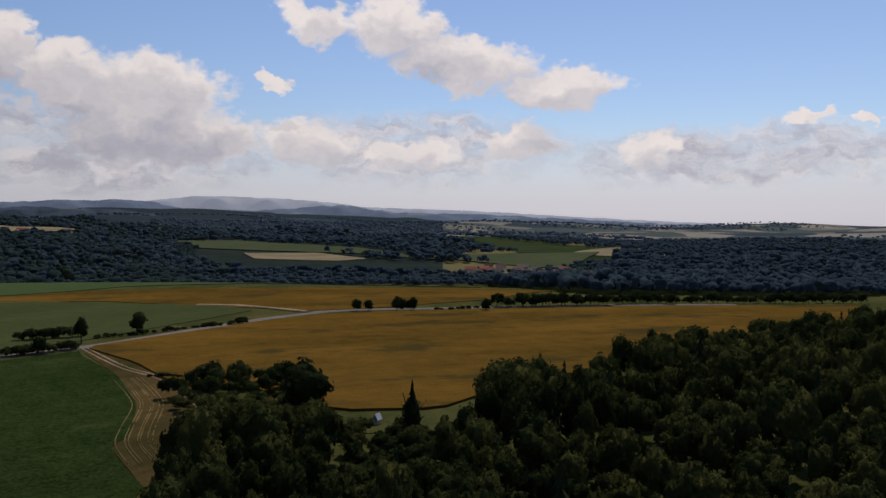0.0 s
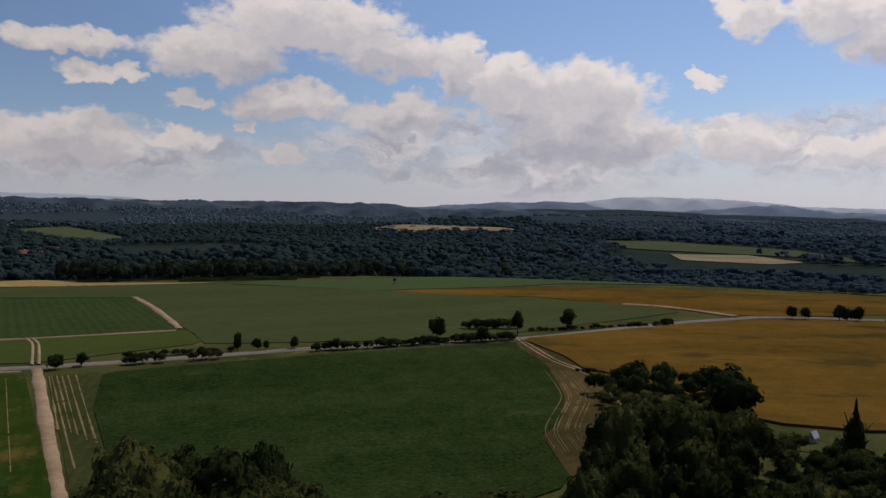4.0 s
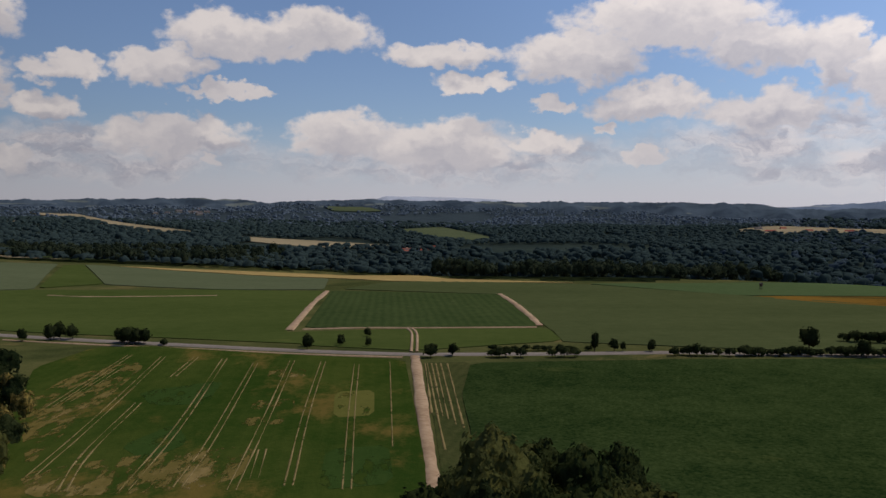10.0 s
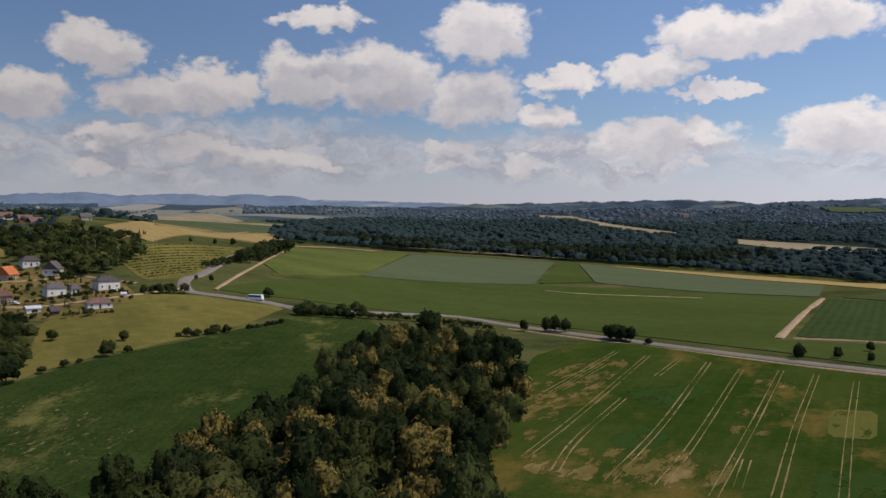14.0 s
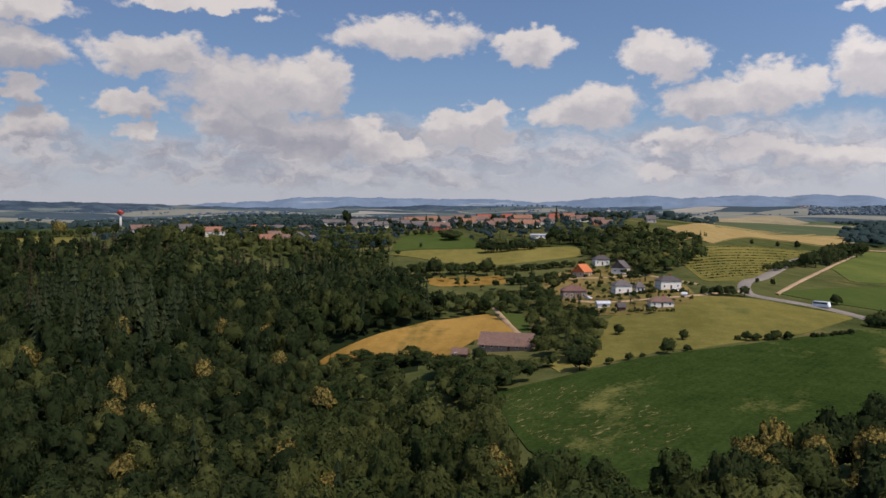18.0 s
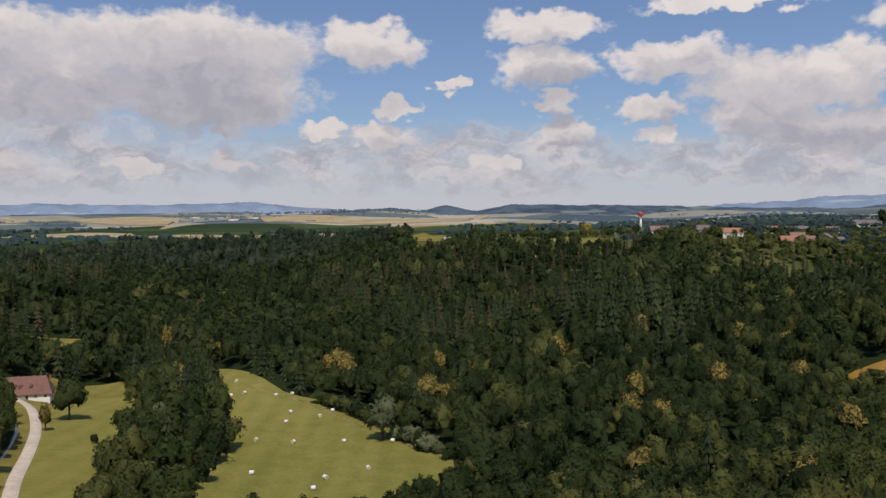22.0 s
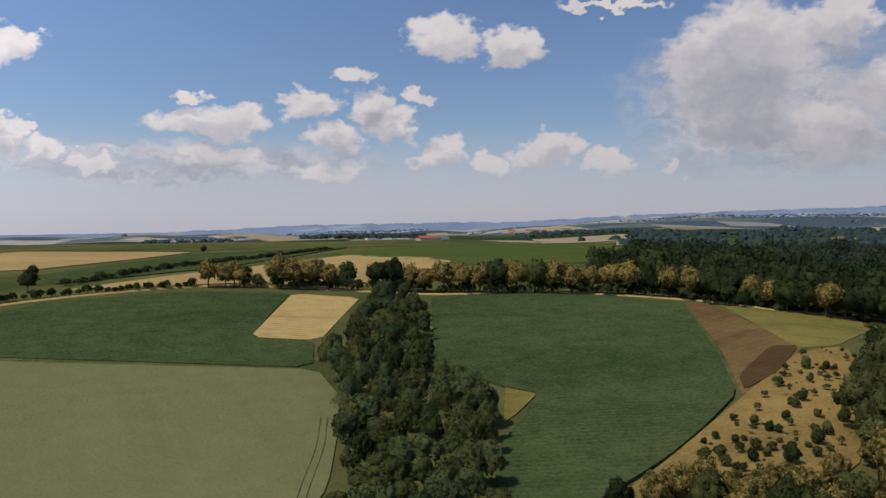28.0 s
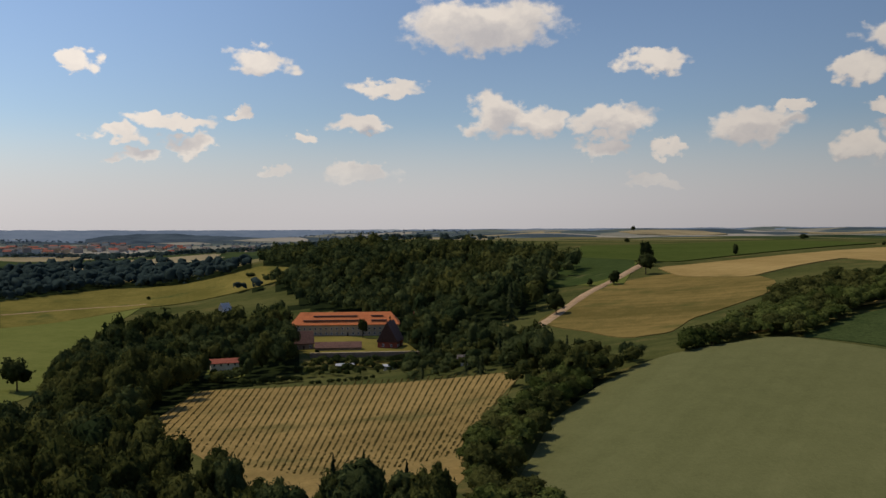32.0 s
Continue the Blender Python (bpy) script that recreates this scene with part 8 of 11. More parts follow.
house(2030.8, 1212.0, -61, 18.4, 11.0, 10.0, 3.5, GREY_WALL, RED_TILE, "pale far town block", chimneys=0, openings=False, name="far_house", group="blocks of the far town")
house(2792.1, 1353.7, -66, 21.7, 13.0, 12.8, 3.2, WHITE_WALL, GREY_TILE, "pale far town block", chimneys=0, openings=False, name="far_house", group="blocks of the far town")
house(2685.6, 1213.5, -69, 26.7, 16.0, 8.1, 2.8, GREY_WALL, GREY_TILE, "pale far town block", chimneys=0, openings=False, name="far_house", group="blocks of the far town")
house(2585.6, 1457.3, -50, 24.9, 15.0, 13.2, 3.0, CREAM_WALL, RED_TILE, "pale far town block", chimneys=0, openings=False, name="far_house", group="blocks of the far town")
house(2708.5, 1333.5, -60, 25.1, 15.1, 7.9, 2.5, GREY_WALL, RED_TILE, "pale far town block", chimneys=0, openings=False, name="far_house", group="blocks of the far town")
house(2586.8, 1361.0, -37, 23.0, 13.8, 8.5, 2.9, CREAM_WALL, GREY_TILE, "pale far town block", chimneys=0, openings=False, name="far_house", group="blocks of the far town")
house(2650.0, 1477.5, -44, 13.0, 7.8, 8.6, 2.7, GREY_WALL, GREY_TILE, "pale far town block", chimneys=0, openings=False, name="far_house", group="blocks of the far town")
house(2785.7, 1261.4, -44, 19.5, 11.7, 12.0, 3.0, GREY_WALL, RED_TILE, "pale far town block", chimneys=0, openings=False, name="far_house", group="blocks of the far town")
house(2722.5, 1325.4, -51, 25.4, 15.2, 11.5, 3.4, WHITE_WALL, RED_TILE, "pale far town block", chimneys=0, openings=False, name="far_house", group="blocks of the far town")
house(2696.8, 1396.7, -65, 31.5, 18.9, 9.4, 2.8, WHITE_WALL, RED_TILE, "pale far town block", chimneys=0, openings=False, name="far_house", group="blocks of the far town")
house(2831.4, 1376.0, -84, 20.3, 12.2, 10.6, 3.2, CREAM_WALL, GREY_TILE, "pale far town block", chimneys=0, openings=False, name="far_house", group="blocks of the far town")
house(2812.0, 1408.3, -77, 27.1, 16.3, 6.1, 3.2, GREY_WALL, GREY_TILE, "pale far town block", chimneys=0, openings=False, name="far_house", group="blocks of the far town")
house(2703.8, 1415.7, -74, 27.9, 16.7, 12.6, 2.9, GREY_WALL, RED_TILE, "pale far town block", chimneys=0, openings=False, name="far_house", group="blocks of the far town")
house(2643.3, 1289.3, -62, 16.6, 10.0, 6.0, 3.0, CREAM_WALL, GREY_TILE, "pale far town block", chimneys=0, openings=False, name="far_house", group="blocks of the far town")
house(2771.3, 1592.0, -37, 13.5, 8.1, 14.1, 3.0, CREAM_WALL, GREY_TILE, "pale far town block", chimneys=0, openings=False, name="far_house", group="blocks of the far town")
house(2676.5, 1275.9, -57, 13.4, 8.0, 13.5, 3.2, GREY_WALL, GREY_TILE, "pale far town block", chimneys=0, openings=False, name="far_house", group="blocks of the far town")
house(2634.0, 1218.0, -83, 29.9, 17.9, 6.6, 2.9, WHITE_WALL, RED_TILE, "pale far town block", chimneys=0, openings=False, name="far_house", group="blocks of the far town")
house(2549.5, 1472.1, -88, 16.2, 9.7, 6.5, 2.7, CREAM_WALL, RED_TILE, "pale far town block", chimneys=0, openings=False, name="far_house", group="blocks of the far town")
house(2656.0, 1198.8, -54, 20.8, 12.5, 8.0, 2.9, CREAM_WALL, GREY_TILE, "pale far town block", chimneys=0, openings=False, name="far_house", group="blocks of the far town")
house(2422.9, 1456.6, -43, 27.5, 16.5, 12.2, 3.4, GREY_WALL, RED_TILE, "pale far town block", chimneys=0, openings=False, name="far_house", group="blocks of the far town")
house(2650.9, 1231.6, -47, 26.9, 16.2, 9.7, 3.2, GREY_WALL, RED_TILE, "pale far town block", chimneys=0, openings=False, name="far_house", group="blocks of the far town")
house(2515.9, 1440.3, -47, 19.9, 12.0, 13.8, 2.6, GREY_WALL, GREY_TILE, "pale far town block", chimneys=0, openings=False, name="far_house", group="blocks of the far town")
house(2434.8, 1436.6, -68, 26.4, 15.8, 7.3, 2.8, WHITE_WALL, GREY_TILE, "pale far town block", chimneys=0, openings=False, name="far_house", group="blocks of the far town")
house(2693.4, 1217.9, -54, 22.3, 13.4, 10.2, 3.4, CREAM_WALL, GREY_TILE, "pale far town block", chimneys=0, openings=False, name="far_house", group="blocks of the far town")
house(2510.5, 1370.1, -48, 29.8, 17.9, 9.3, 3.5, CREAM_WALL, RED_TILE, "pale far town block", chimneys=0, openings=False, name="far_house", group="blocks of the far town")
house(2404.3, 946.8, -74, 17.2, 10.3, 5.6, 3.1, WHITE_WALL, RED_TILE, "pale far town house", chimneys=0, openings=False, name="far_house", group="blocks of the far town")
house(2668.7, 1140.1, -50, 12.1, 7.2, 5.9, 2.6, CREAM_WALL, RED_TILE, "pale far town house", chimneys=0, openings=False, name="far_house", group="blocks of the far town")
house(2621.6, 1033.6, -77, 20.9, 12.6, 7.1, 2.5, WHITE_WALL, RED_TILE, "pale far town house", chimneys=0, openings=False, name="far_house", group="blocks of the far town")
house(2128.8, 664.1, -98, 14.9, 9.0, 5.9, 3.5, WHITE_WALL, GREY_TILE, "pale far town house", chimneys=0, openings=False, name="far_house", group="blocks of the far town")
house(2458.1, 932.4, -65, 18.7, 11.2, 7.9, 3.1, CREAM_WALL, RED_TILE, "pale far town house", chimneys=0, openings=False, name="far_house", group="blocks of the far town")
house(2726.7, 1179.9, -72, 23.8, 14.3, 4.6, 3.2, CREAM_WALL, RED_TILE, "pale far town house", chimneys=0, openings=False, name="far_house", group="blocks of the far town")
house(2272.0, 708.7, -96, 11.5, 6.9, 5.3, 3.4, CREAM_WALL, GREY_TILE, "pale far town house", chimneys=0, openings=False, name="far_house", group="blocks of the far town")
house(1570.9, 467.7, -48, 17.0, 10.2, 6.4, 3.5, CREAM_WALL, GREY_TILE, "pale far town house", chimneys=0, openings=False, name="far_house", group="blocks of the far town")
house(2176.4, 672.8, -72, 19.5, 11.7, 4.4, 3.1, CREAM_WALL, GREY_TILE, "pale far town house", chimneys=0, openings=False, name="far_house", group="blocks of the far town")
house(2469.7, 865.5, -75, 21.2, 12.7, 4.5, 3.0, WHITE_WALL, GREY_TILE, "pale far town house", chimneys=0, openings=False, name="far_house", group="blocks of the far town")
house(2396.0, 910.1, -93, 18.4, 11.0, 4.0, 2.7, CREAM_WALL, RED_TILE, "pale far town house", chimneys=0, openings=False, name="far_house", group="blocks of the far town")
house(2404.5, 851.9, -98, 16.6, 10.0, 7.7, 2.8, CREAM_WALL, GREY_TILE, "pale far town house", chimneys=0, openings=False, name="far_house", group="blocks of the far town")
house(2575.4, 1052.0, -80, 19.1, 11.4, 6.8, 3.1, CREAM_WALL, GREY_TILE, "pale far town house", chimneys=0, openings=False, name="far_house", group="blocks of the far town")
house(2461.5, 776.4, -74, 22.5, 13.5, 5.3, 3.2, WHITE_WALL, GREY_TILE, "pale far town house", chimneys=0, openings=False, name="far_house", group="blocks of the far town")
house(2434.6, 943.4, -42, 12.7, 7.6, 7.8, 2.9, CREAM_WALL, GREY_TILE, "pale far town house", chimneys=0, openings=False, name="far_house", group="blocks of the far town")
house(2174.3, 718.6, -74, 23.1, 13.9, 5.1, 2.7, CREAM_WALL, RED_TILE, "pale far town house", chimneys=0, openings=False, name="far_house", group="blocks of the far town")
house(2539.4, 971.7, -62, 14.7, 8.8, 5.7, 3.2, CREAM_WALL, RED_TILE, "pale far town house", chimneys=0, openings=False, name="far_house", group="blocks of the far town")
house(2583.5, 1132.9, -57, 21.1, 12.7, 5.0, 3.0, WHITE_WALL, RED_TILE, "pale far town house", chimneys=0, openings=False, name="far_house", group="blocks of the far town")
house(2554.9, 1014.7, -62, 17.5, 10.5, 4.6, 3.5, WHITE_WALL, RED_TILE, "pale far town house", chimneys=0, openings=False, name="far_house", group="blocks of the far town")
house(2511.5, 1010.1, -95, 15.8, 9.5, 4.9, 3.6, CREAM_WALL, RED_TILE, "pale far town house", chimneys=0, openings=False, name="far_house", group="blocks of the far town")
house(2652.2, 1170.5, -51, 22.7, 13.6, 4.4, 3.3, WHITE_WALL, RED_TILE, "pale far town house", chimneys=0, openings=False, name="far_house", group="blocks of the far town")
house(2350.1, 816.8, -47, 14.3, 8.6, 6.3, 3.5, CREAM_WALL, GREY_TILE, "pale far town house", chimneys=0, openings=False, name="far_house", group="blocks of the far town")
house(2727.3, 1140.1, -93, 21.0, 12.6, 4.7, 3.3, CREAM_WALL, RED_TILE, "pale far town house", chimneys=0, openings=False, name="far_house", group="blocks of the far town")
house(2528.4, 941.5, -96, 19.6, 11.8, 7.0, 3.3, WHITE_WALL, GREY_TILE, "pale far town house", chimneys=0, openings=False, name="far_house", group="blocks of the far town")
house(2686.2, 1152.5, -56, 15.2, 9.1, 4.0, 2.7, WHITE_WALL, RED_TILE, "pale far town house", chimneys=0, openings=False, name="far_house", group="blocks of the far town")
house(2498.8, 1017.3, -97, 15.6, 9.4, 6.8, 2.5, CREAM_WALL, GREY_TILE, "pale far town house", chimneys=0, openings=False, name="far_house", group="blocks of the far town")
house(-3878.9, -404.7, 116, 24.6, 14.7, 3.6, 3.0, WHITE_WALL, GREY_TILE, "pale far farm building", chimneys=0, openings=False, name="far_house", group="far farm buildings")
house(-3874.5, -444.9, 80, 36.8, 22.1, 3.2, 3.2, WHITE_WALL, GREY_TILE, "pale far farm building", chimneys=0, openings=False, name="far_house", group="far farm buildings")
house(-3567.7, -390.9, 76, 37.4, 22.5, 3.6, 3.2, WHITE_WALL, GREY_TILE, "pale far farm building", chimneys=0, openings=False, name="far_house", group="far farm buildings")
house(-3721.0, -334.2, 70, 31.4, 18.8, 3.2, 3.0, WHITE_WALL, GREY_TILE, "pale far farm building", chimneys=0, openings=False, name="far_house", group="far farm buildings")
house(-3387.0, -260.9, 65, 27.6, 16.5, 3.0, 2.7, WHITE_WALL, GREY_TILE, "pale far farm building", chimneys=0, openings=False, name="far_house", group="far farm buildings")
# ---- abbey wall, tower, stands, vehicles, bales ----
for k in range(8):
    ax, ay, bx, by = 434.0, 98.7, 443.4, 40.3
    x, y = ax + (bx - ax) * (k + 0.5) / 8, ay + (by - ay) * (k + 0.5) / 8
    piece = stand("garden_wall", x, y, math.degrees(math.atan2(by - ay, bx - ax)), "old brown stone retaining wall with a pale coping", "wall", "abbey garden wall")
    piece.location.z = -18.6
    long = math.hypot(bx - ax, by - ay) / 8
    part("masonry", solid("masonry", [box(long + 0.1, 0.8, 4.3, 0, 0, 0)] + [box(0.7, 0.5, 3.4, u * long, -0.6, 0) for u in (-0.25, 0.25)], STONE_WALL), piece)
    part("coping", solid("coping", [box(long, 1.1, 0.22, 0, 0, 4.3)], CREAM_WALL), piece)
water_tower(-583.1, -685.6, 20.1)
hunting_stand(-372.3, 617.4, 10)
hunting_stand(-943.1, 570.1, 40)
vehicle("bus", "white bus on the country road", -464.5, -42.8, 63, 8.6, 2.4, 2.9, 0.15, WHITE_PAINT)
vehicle("car", "pale car parked by a villa", -440.3, -155.5, 60, 4.3, 1.75, 1.45, 1.0, WHITE_PAINT)
vehicle("car", "pale car parked by a villa", -447.6, -133.3, 67, 4.3, 1.75, 1.45, 1.0, WHITE_PAINT)
vehicle("car", "pale car parked by a villa", -465.8, -115.7, 71, 4.3, 1.75, 1.45, 1.0, WHITE_PAINT)
vehicle("car", "pale car parked in the village", -618.0, -261.3, 99, 4.3, 1.75, 1.45, 1.0, WHITE_PAINT)
vehicle("car", "pale car parked by the vineyard cottage", 399.0, 127.9, -93, 4.3, 1.75, 1.45, 1.0, WHITE_PAINT)
bale(-84.1, -350.6, 0)
bale(-77.8, -327.4, 67)
bale(-93.0, -303.6, 134)
bale(-99.1, -318.4, 21)
bale(-107.2, -307.3, 88)
bale(-115.1, -315.2, 155)
bale(-86.3, -274.2, 42)
bale(-82.0, -230.9, 109)
bale(-75.3, -222.1, 176)
bale(-75.7, -281.5, 63)
bale(-69.1, -285.8, 130)
bale(-101.6, -267.9, 17)
bale(-96.6, -234.4, 84)
bale(-64.0, -242.7, 151)
bale(-90.4, -353.1, 38)
bale(-93.0, -429.5, 105)
bale(-97.4, -437.3, 172)
bale(-93.8, -380.1, 59)
bale(-101.9, -346.3, 126)
bale(-109.4, -348.8, 13)
bale(-123.0, -303.0, 80)
bale(-116.1, -260.3, 147)
bale(-68.1, -300.9, 34)
hedge("hedge", "dark overgrown shrubs below the abbey wall", "dark/green", 4.6, 6.0, 3.2, (424.5, 97.0), (430.0, 66.0), (433.0, 44.0))
hedge("hedge", "dark garden shrubs above the vineyard", "dark/green/olive", 3.4, 4.6, 3.4, (402.0, 100.0), (410.0, 72.0))
hedge("hedge", "dark garden shrubs above the vineyard", "dark/green/olive", 3.8, 5.0, 4.0, (404.0, 44.0), (398.0, 16.0))
hedge("hedge", "dark undergrowth below the chestnut row", "dark/green/olive", 7.0, 8.5, 4.5, (338.0, -278.0), (300.0, -300.5), (246.0, -337.0), (195.0, -373.0), (160.0, -385.0), (106.0, -373.0))
# ---- vineyard and orchard rows ----
vine_row((359.5, 132.0), (279.2, 118.9), 0, 0.8, 1.15, VINE, "row of young vines on dry straw-coloured ground")
vine_row((360.0, 129.2), (274.1, 114.5), 1, 0.8, 1.15, VINE, "row of young vines on dry straw-coloured ground")
vine_row((360.5, 126.4), (269.3, 110.3), 2, 0.8, 1.15, VINE, "row of young vines on dry straw-coloured ground")
vine_row((361.4, 123.8), (265.0, 106.4), 3, 0.8, 1.15, VINE, "row of young vines on dry straw-coloured ground")
vine_row((361.8, 121.0), (260.6, 102.5), 4, 0.8, 1.15, VINE, "row of young vines on dry straw-coloured ground")
vine_row((362.7, 118.3), (256.1, 98.7), 5, 0.8, 1.15, VINE, "row of young vines on dry straw-coloured ground")
vine_row((363.1, 115.5), (252.6, 95.3), 6, 0.8, 1.15, VINE, "row of young vines on dry straw-coloured ground")
vine_row((363.9, 112.8), (248.6, 91.8), 7, 0.8, 1.15, VINE, "row of young vines on dry straw-coloured ground")
vine_row((364.7, 110.1), (245.0, 88.5), 8, 0.8, 1.15, VINE, "row of young vines on dry straw-coloured ground")
vine_row((365.1, 107.2), (241.9, 85.4), 9, 0.8, 1.15, VINE, "row of young vines on dry straw-coloured ground")
vine_row((365.9, 104.5), (238.2, 82.2), 10, 0.8, 1.15, VINE, "row of young vines on dry straw-coloured ground")
vine_row((366.6, 101.8), (235.5, 79.3), 11, 0.8, 1.15, VINE, "row of young vines on dry straw-coloured ground")
vine_row((366.9, 98.9), (232.3, 76.4), 12, 0.8, 1.15, VINE, "row of young vines on dry straw-coloured ground")
vine_row((367.7, 96.1), (229.5, 73.6), 13, 0.8, 1.15, VINE, "row of young vines on dry straw-coloured ground")
vine_row((367.9, 93.2), (226.7, 70.9), 14, 0.8, 1.15, VINE, "row of young vines on dry straw-coloured ground")
vine_row((368.6, 90.4), (224.3, 68.4), 15, 0.8, 1.15, VINE, "row of young vines on dry straw-coloured ground")
vine_row((368.8, 87.5), (221.9, 65.8), 16, 0.8, 1.15, VINE, "row of young vines on dry straw-coloured ground")
vine_row((368.9, 84.5), (220.0, 63.5), 17, 0.8, 1.15, VINE, "row of young vines on dry straw-coloured ground")
vine_row((369.1, 81.6), (217.6, 61.1), 18, 0.8, 1.15, VINE, "row of young vines on dry straw-coloured ground")
vine_row((368.7, 78.5), (216.1, 58.9), 19, 0.8, 1.15, VINE, "row of young vines on dry straw-coloured ground")
vine_row((368.8, 75.6), (214.1, 56.7), 20, 0.8, 1.15, VINE, "row of young vines on dry straw-coloured ground")
vine_row((368.4, 72.6), (212.6, 54.6), 21, 0.8, 1.15, VINE, "row of young vines on dry straw-coloured ground")
vine_row((368.0, 69.5), (211.1, 52.5), 22, 0.8, 1.15, VINE, "row of young vines on dry straw-coloured ground")
vine_row((367.5, 66.5), (210.0, 50.6), 23, 0.8, 1.15, VINE, "row of young vines on dry straw-coloured ground")
vine_row((366.6, 63.4), (208.9, 48.6), 24, 0.8, 1.15, VINE, "row of young vines on dry straw-coloured ground")
vine_row((365.6, 60.3), (207.8, 46.7), 25, 0.8, 1.15, VINE, "row of young vines on dry straw-coloured ground")
vine_row((364.5, 57.3), (207.2, 44.9), 26, 0.8, 1.15, VINE, "row of young vines on dry straw-coloured ground")
vine_row((363.5, 54.2), (206.5, 43.1), 27, 0.8, 1.15, VINE, "row of young vines on dry straw-coloured ground")
vine_row((361.9, 51.1), (205.9, 41.4), 28, 0.8, 1.15, VINE, "row of young vines on dry straw-coloured ground")
vine_row((360.8, 48.1), (205.2, 39.6), 29, 0.8, 1.15, VINE, "row of young vines on dry straw-coloured ground")
vine_row((359.2, 45.0), (205.0, 37.9), 30, 0.8, 1.15, VINE, "row of young vines on dry straw-coloured ground")
vine_row((357.5, 42.0), (204.8, 36.3), 31, 0.8, 1.15, VINE, "row of young vines on dry straw-coloured ground")
vine_row((355.9, 39.0), (205.1, 34.7), 32, 0.8, 1.15, VINE, "row of young vines on dry straw-coloured ground")
vine_row((354.2, 36.0), (205.3, 33.1), 33, 0.8, 1.15, VINE, "row of young vines on dry straw-coloured ground")
vine_row((352.5, 33.0), (205.6, 31.5), 34, 0.8, 1.15, VINE, "row of young vines on dry straw-coloured ground")
vine_row((350.7, 30.1), (205.8, 29.9), 35, 0.8, 1.15, VINE, "row of young vines on dry straw-coloured ground")
vine_row((348.4, 27.1), (206.1, 28.4), 36, 0.8, 1.15, VINE, "row of young vines on dry straw-coloured ground")
vine_row((346.7, 24.3), (206.8, 26.8), 37, 0.8, 1.15, VINE, "row of young vines on dry straw-coloured ground")
vine_row((344.8, 21.4), (207.5, 25.3), 38, 0.8, 1.15, VINE, "row of young vines on dry straw-coloured ground")
vine_row((342.5, 18.6), (208.2, 23.7), 39, 0.8, 1.15, VINE, "row of young vines on dry straw-coloured ground")
vine_row((340.6, 15.8), (209.3, 22.2), 40, 0.8, 1.15, VINE, "row of young vines on dry straw-coloured ground")
vine_row((338.7, 13.1), (210.0, 20.6), 41, 0.8, 1.15, VINE, "row of young vines on dry straw-coloured ground")
vine_row((336.3, 10.4), (211.1, 19.1), 42, 0.8, 1.15, VINE, "row of young vines on dry straw-coloured ground")
vine_row((334.4, 7.7), (212.3, 17.5), 43, 0.8, 1.15, VINE, "row of young vines on dry straw-coloured ground")
vine_row((332.5, 5.0), (213.4, 16.0), 44, 0.8, 1.15, VINE, "row of young vines on dry straw-coloured ground")
vine_row((330.5, 2.4), (214.5, 14.4), 45, 0.8, 1.15, VINE, "row of young vines on dry straw-coloured ground")
vine_row((328.5, -0.1), (215.6, 12.8), 46, 0.8, 1.15, VINE, "row of young vines on dry straw-coloured ground")
vine_row((327.0, -2.7), (216.7, 11.1), 47, 0.8, 1.15, VINE, "row of young vines on dry straw-coloured ground")
vine_row((325.0, -5.2), (217.8, 9.5), 48, 0.8, 1.15, VINE, "row of young vines on dry straw-coloured ground")
vine_row((323.4, -7.7), (219.4, 7.9), 49, 0.8, 1.15, VINE, "row of young vines on dry straw-coloured ground")
vine_row((-516.6, -109.4), (-555.9, -89.3), 100, 1.3, 1.9, LEAF_OLIVE, "row of small orchard trees on mown grass", "orchard_row", "rows of the orchard")
vine_row((-524.0, -112.9), (-569.1, -88.8), 101, 1.3, 1.9, LEAF_OLIVE, "row of small orchard trees on mown grass", "orchard_row", "rows of the orchard")
vine_row((-531.4, -116.5), (-582.8, -88.3), 102, 1.3, 1.9, LEAF_OLIVE, "row of small orchard trees on mown grass", "orchard_row", "rows of the orchard")
vine_row((-539.3, -120.2), (-598.6, -88.0), 103, 1.3, 1.9, LEAF_OLIVE, "row of small orchard trees on mown grass", "orchard_row", "rows of the orchard")
vine_row((-547.1, -124.1), (-615.8, -87.7), 104, 1.3, 1.9, LEAF_OLIVE, "row of small orchard trees on mown grass", "orchard_row", "rows of the orchard")
vine_row((-554.9, -127.9), (-634.5, -87.5), 105, 1.3, 1.9, LEAF_OLIVE, "row of small orchard trees on mown grass", "orchard_row", "rows of the orchard")
vine_row((-562.8, -131.9), (-655.2, -87.3), 106, 1.3, 1.9, LEAF_OLIVE, "row of small orchard trees on mown grass", "orchard_row", "rows of the orchard")
vine_row((-570.5, -135.9), (-678.9, -87.4), 107, 1.3, 1.9, LEAF_OLIVE, "row of small orchard trees on mown grass", "orchard_row", "rows of the orchard")
vine_row((-579.3, -140.1), (-706.6, -87.8), 108, 1.3, 1.9, LEAF_OLIVE, "row of small orchard trees on mown grass", "orchard_row", "rows of the orchard")
vine_row((-587.5, -144.3), (-736.7, -88.2), 109, 1.3, 1.9, LEAF_OLIVE, "row of small orchard trees on mown grass", "orchard_row", "rows of the orchard")
vine_row((-596.7, -148.9), (-772.9, -89.1), 110, 1.3, 1.9, LEAF_OLIVE, "row of small orchard trees on mown grass", "orchard_row", "rows of the orchard")
vine_row((-605.9, -153.5), (-815.0, -90.3), 111, 1.3, 1.9, LEAF_OLIVE, "row of small orchard trees on mown grass", "orchard_row", "rows of the orchard")

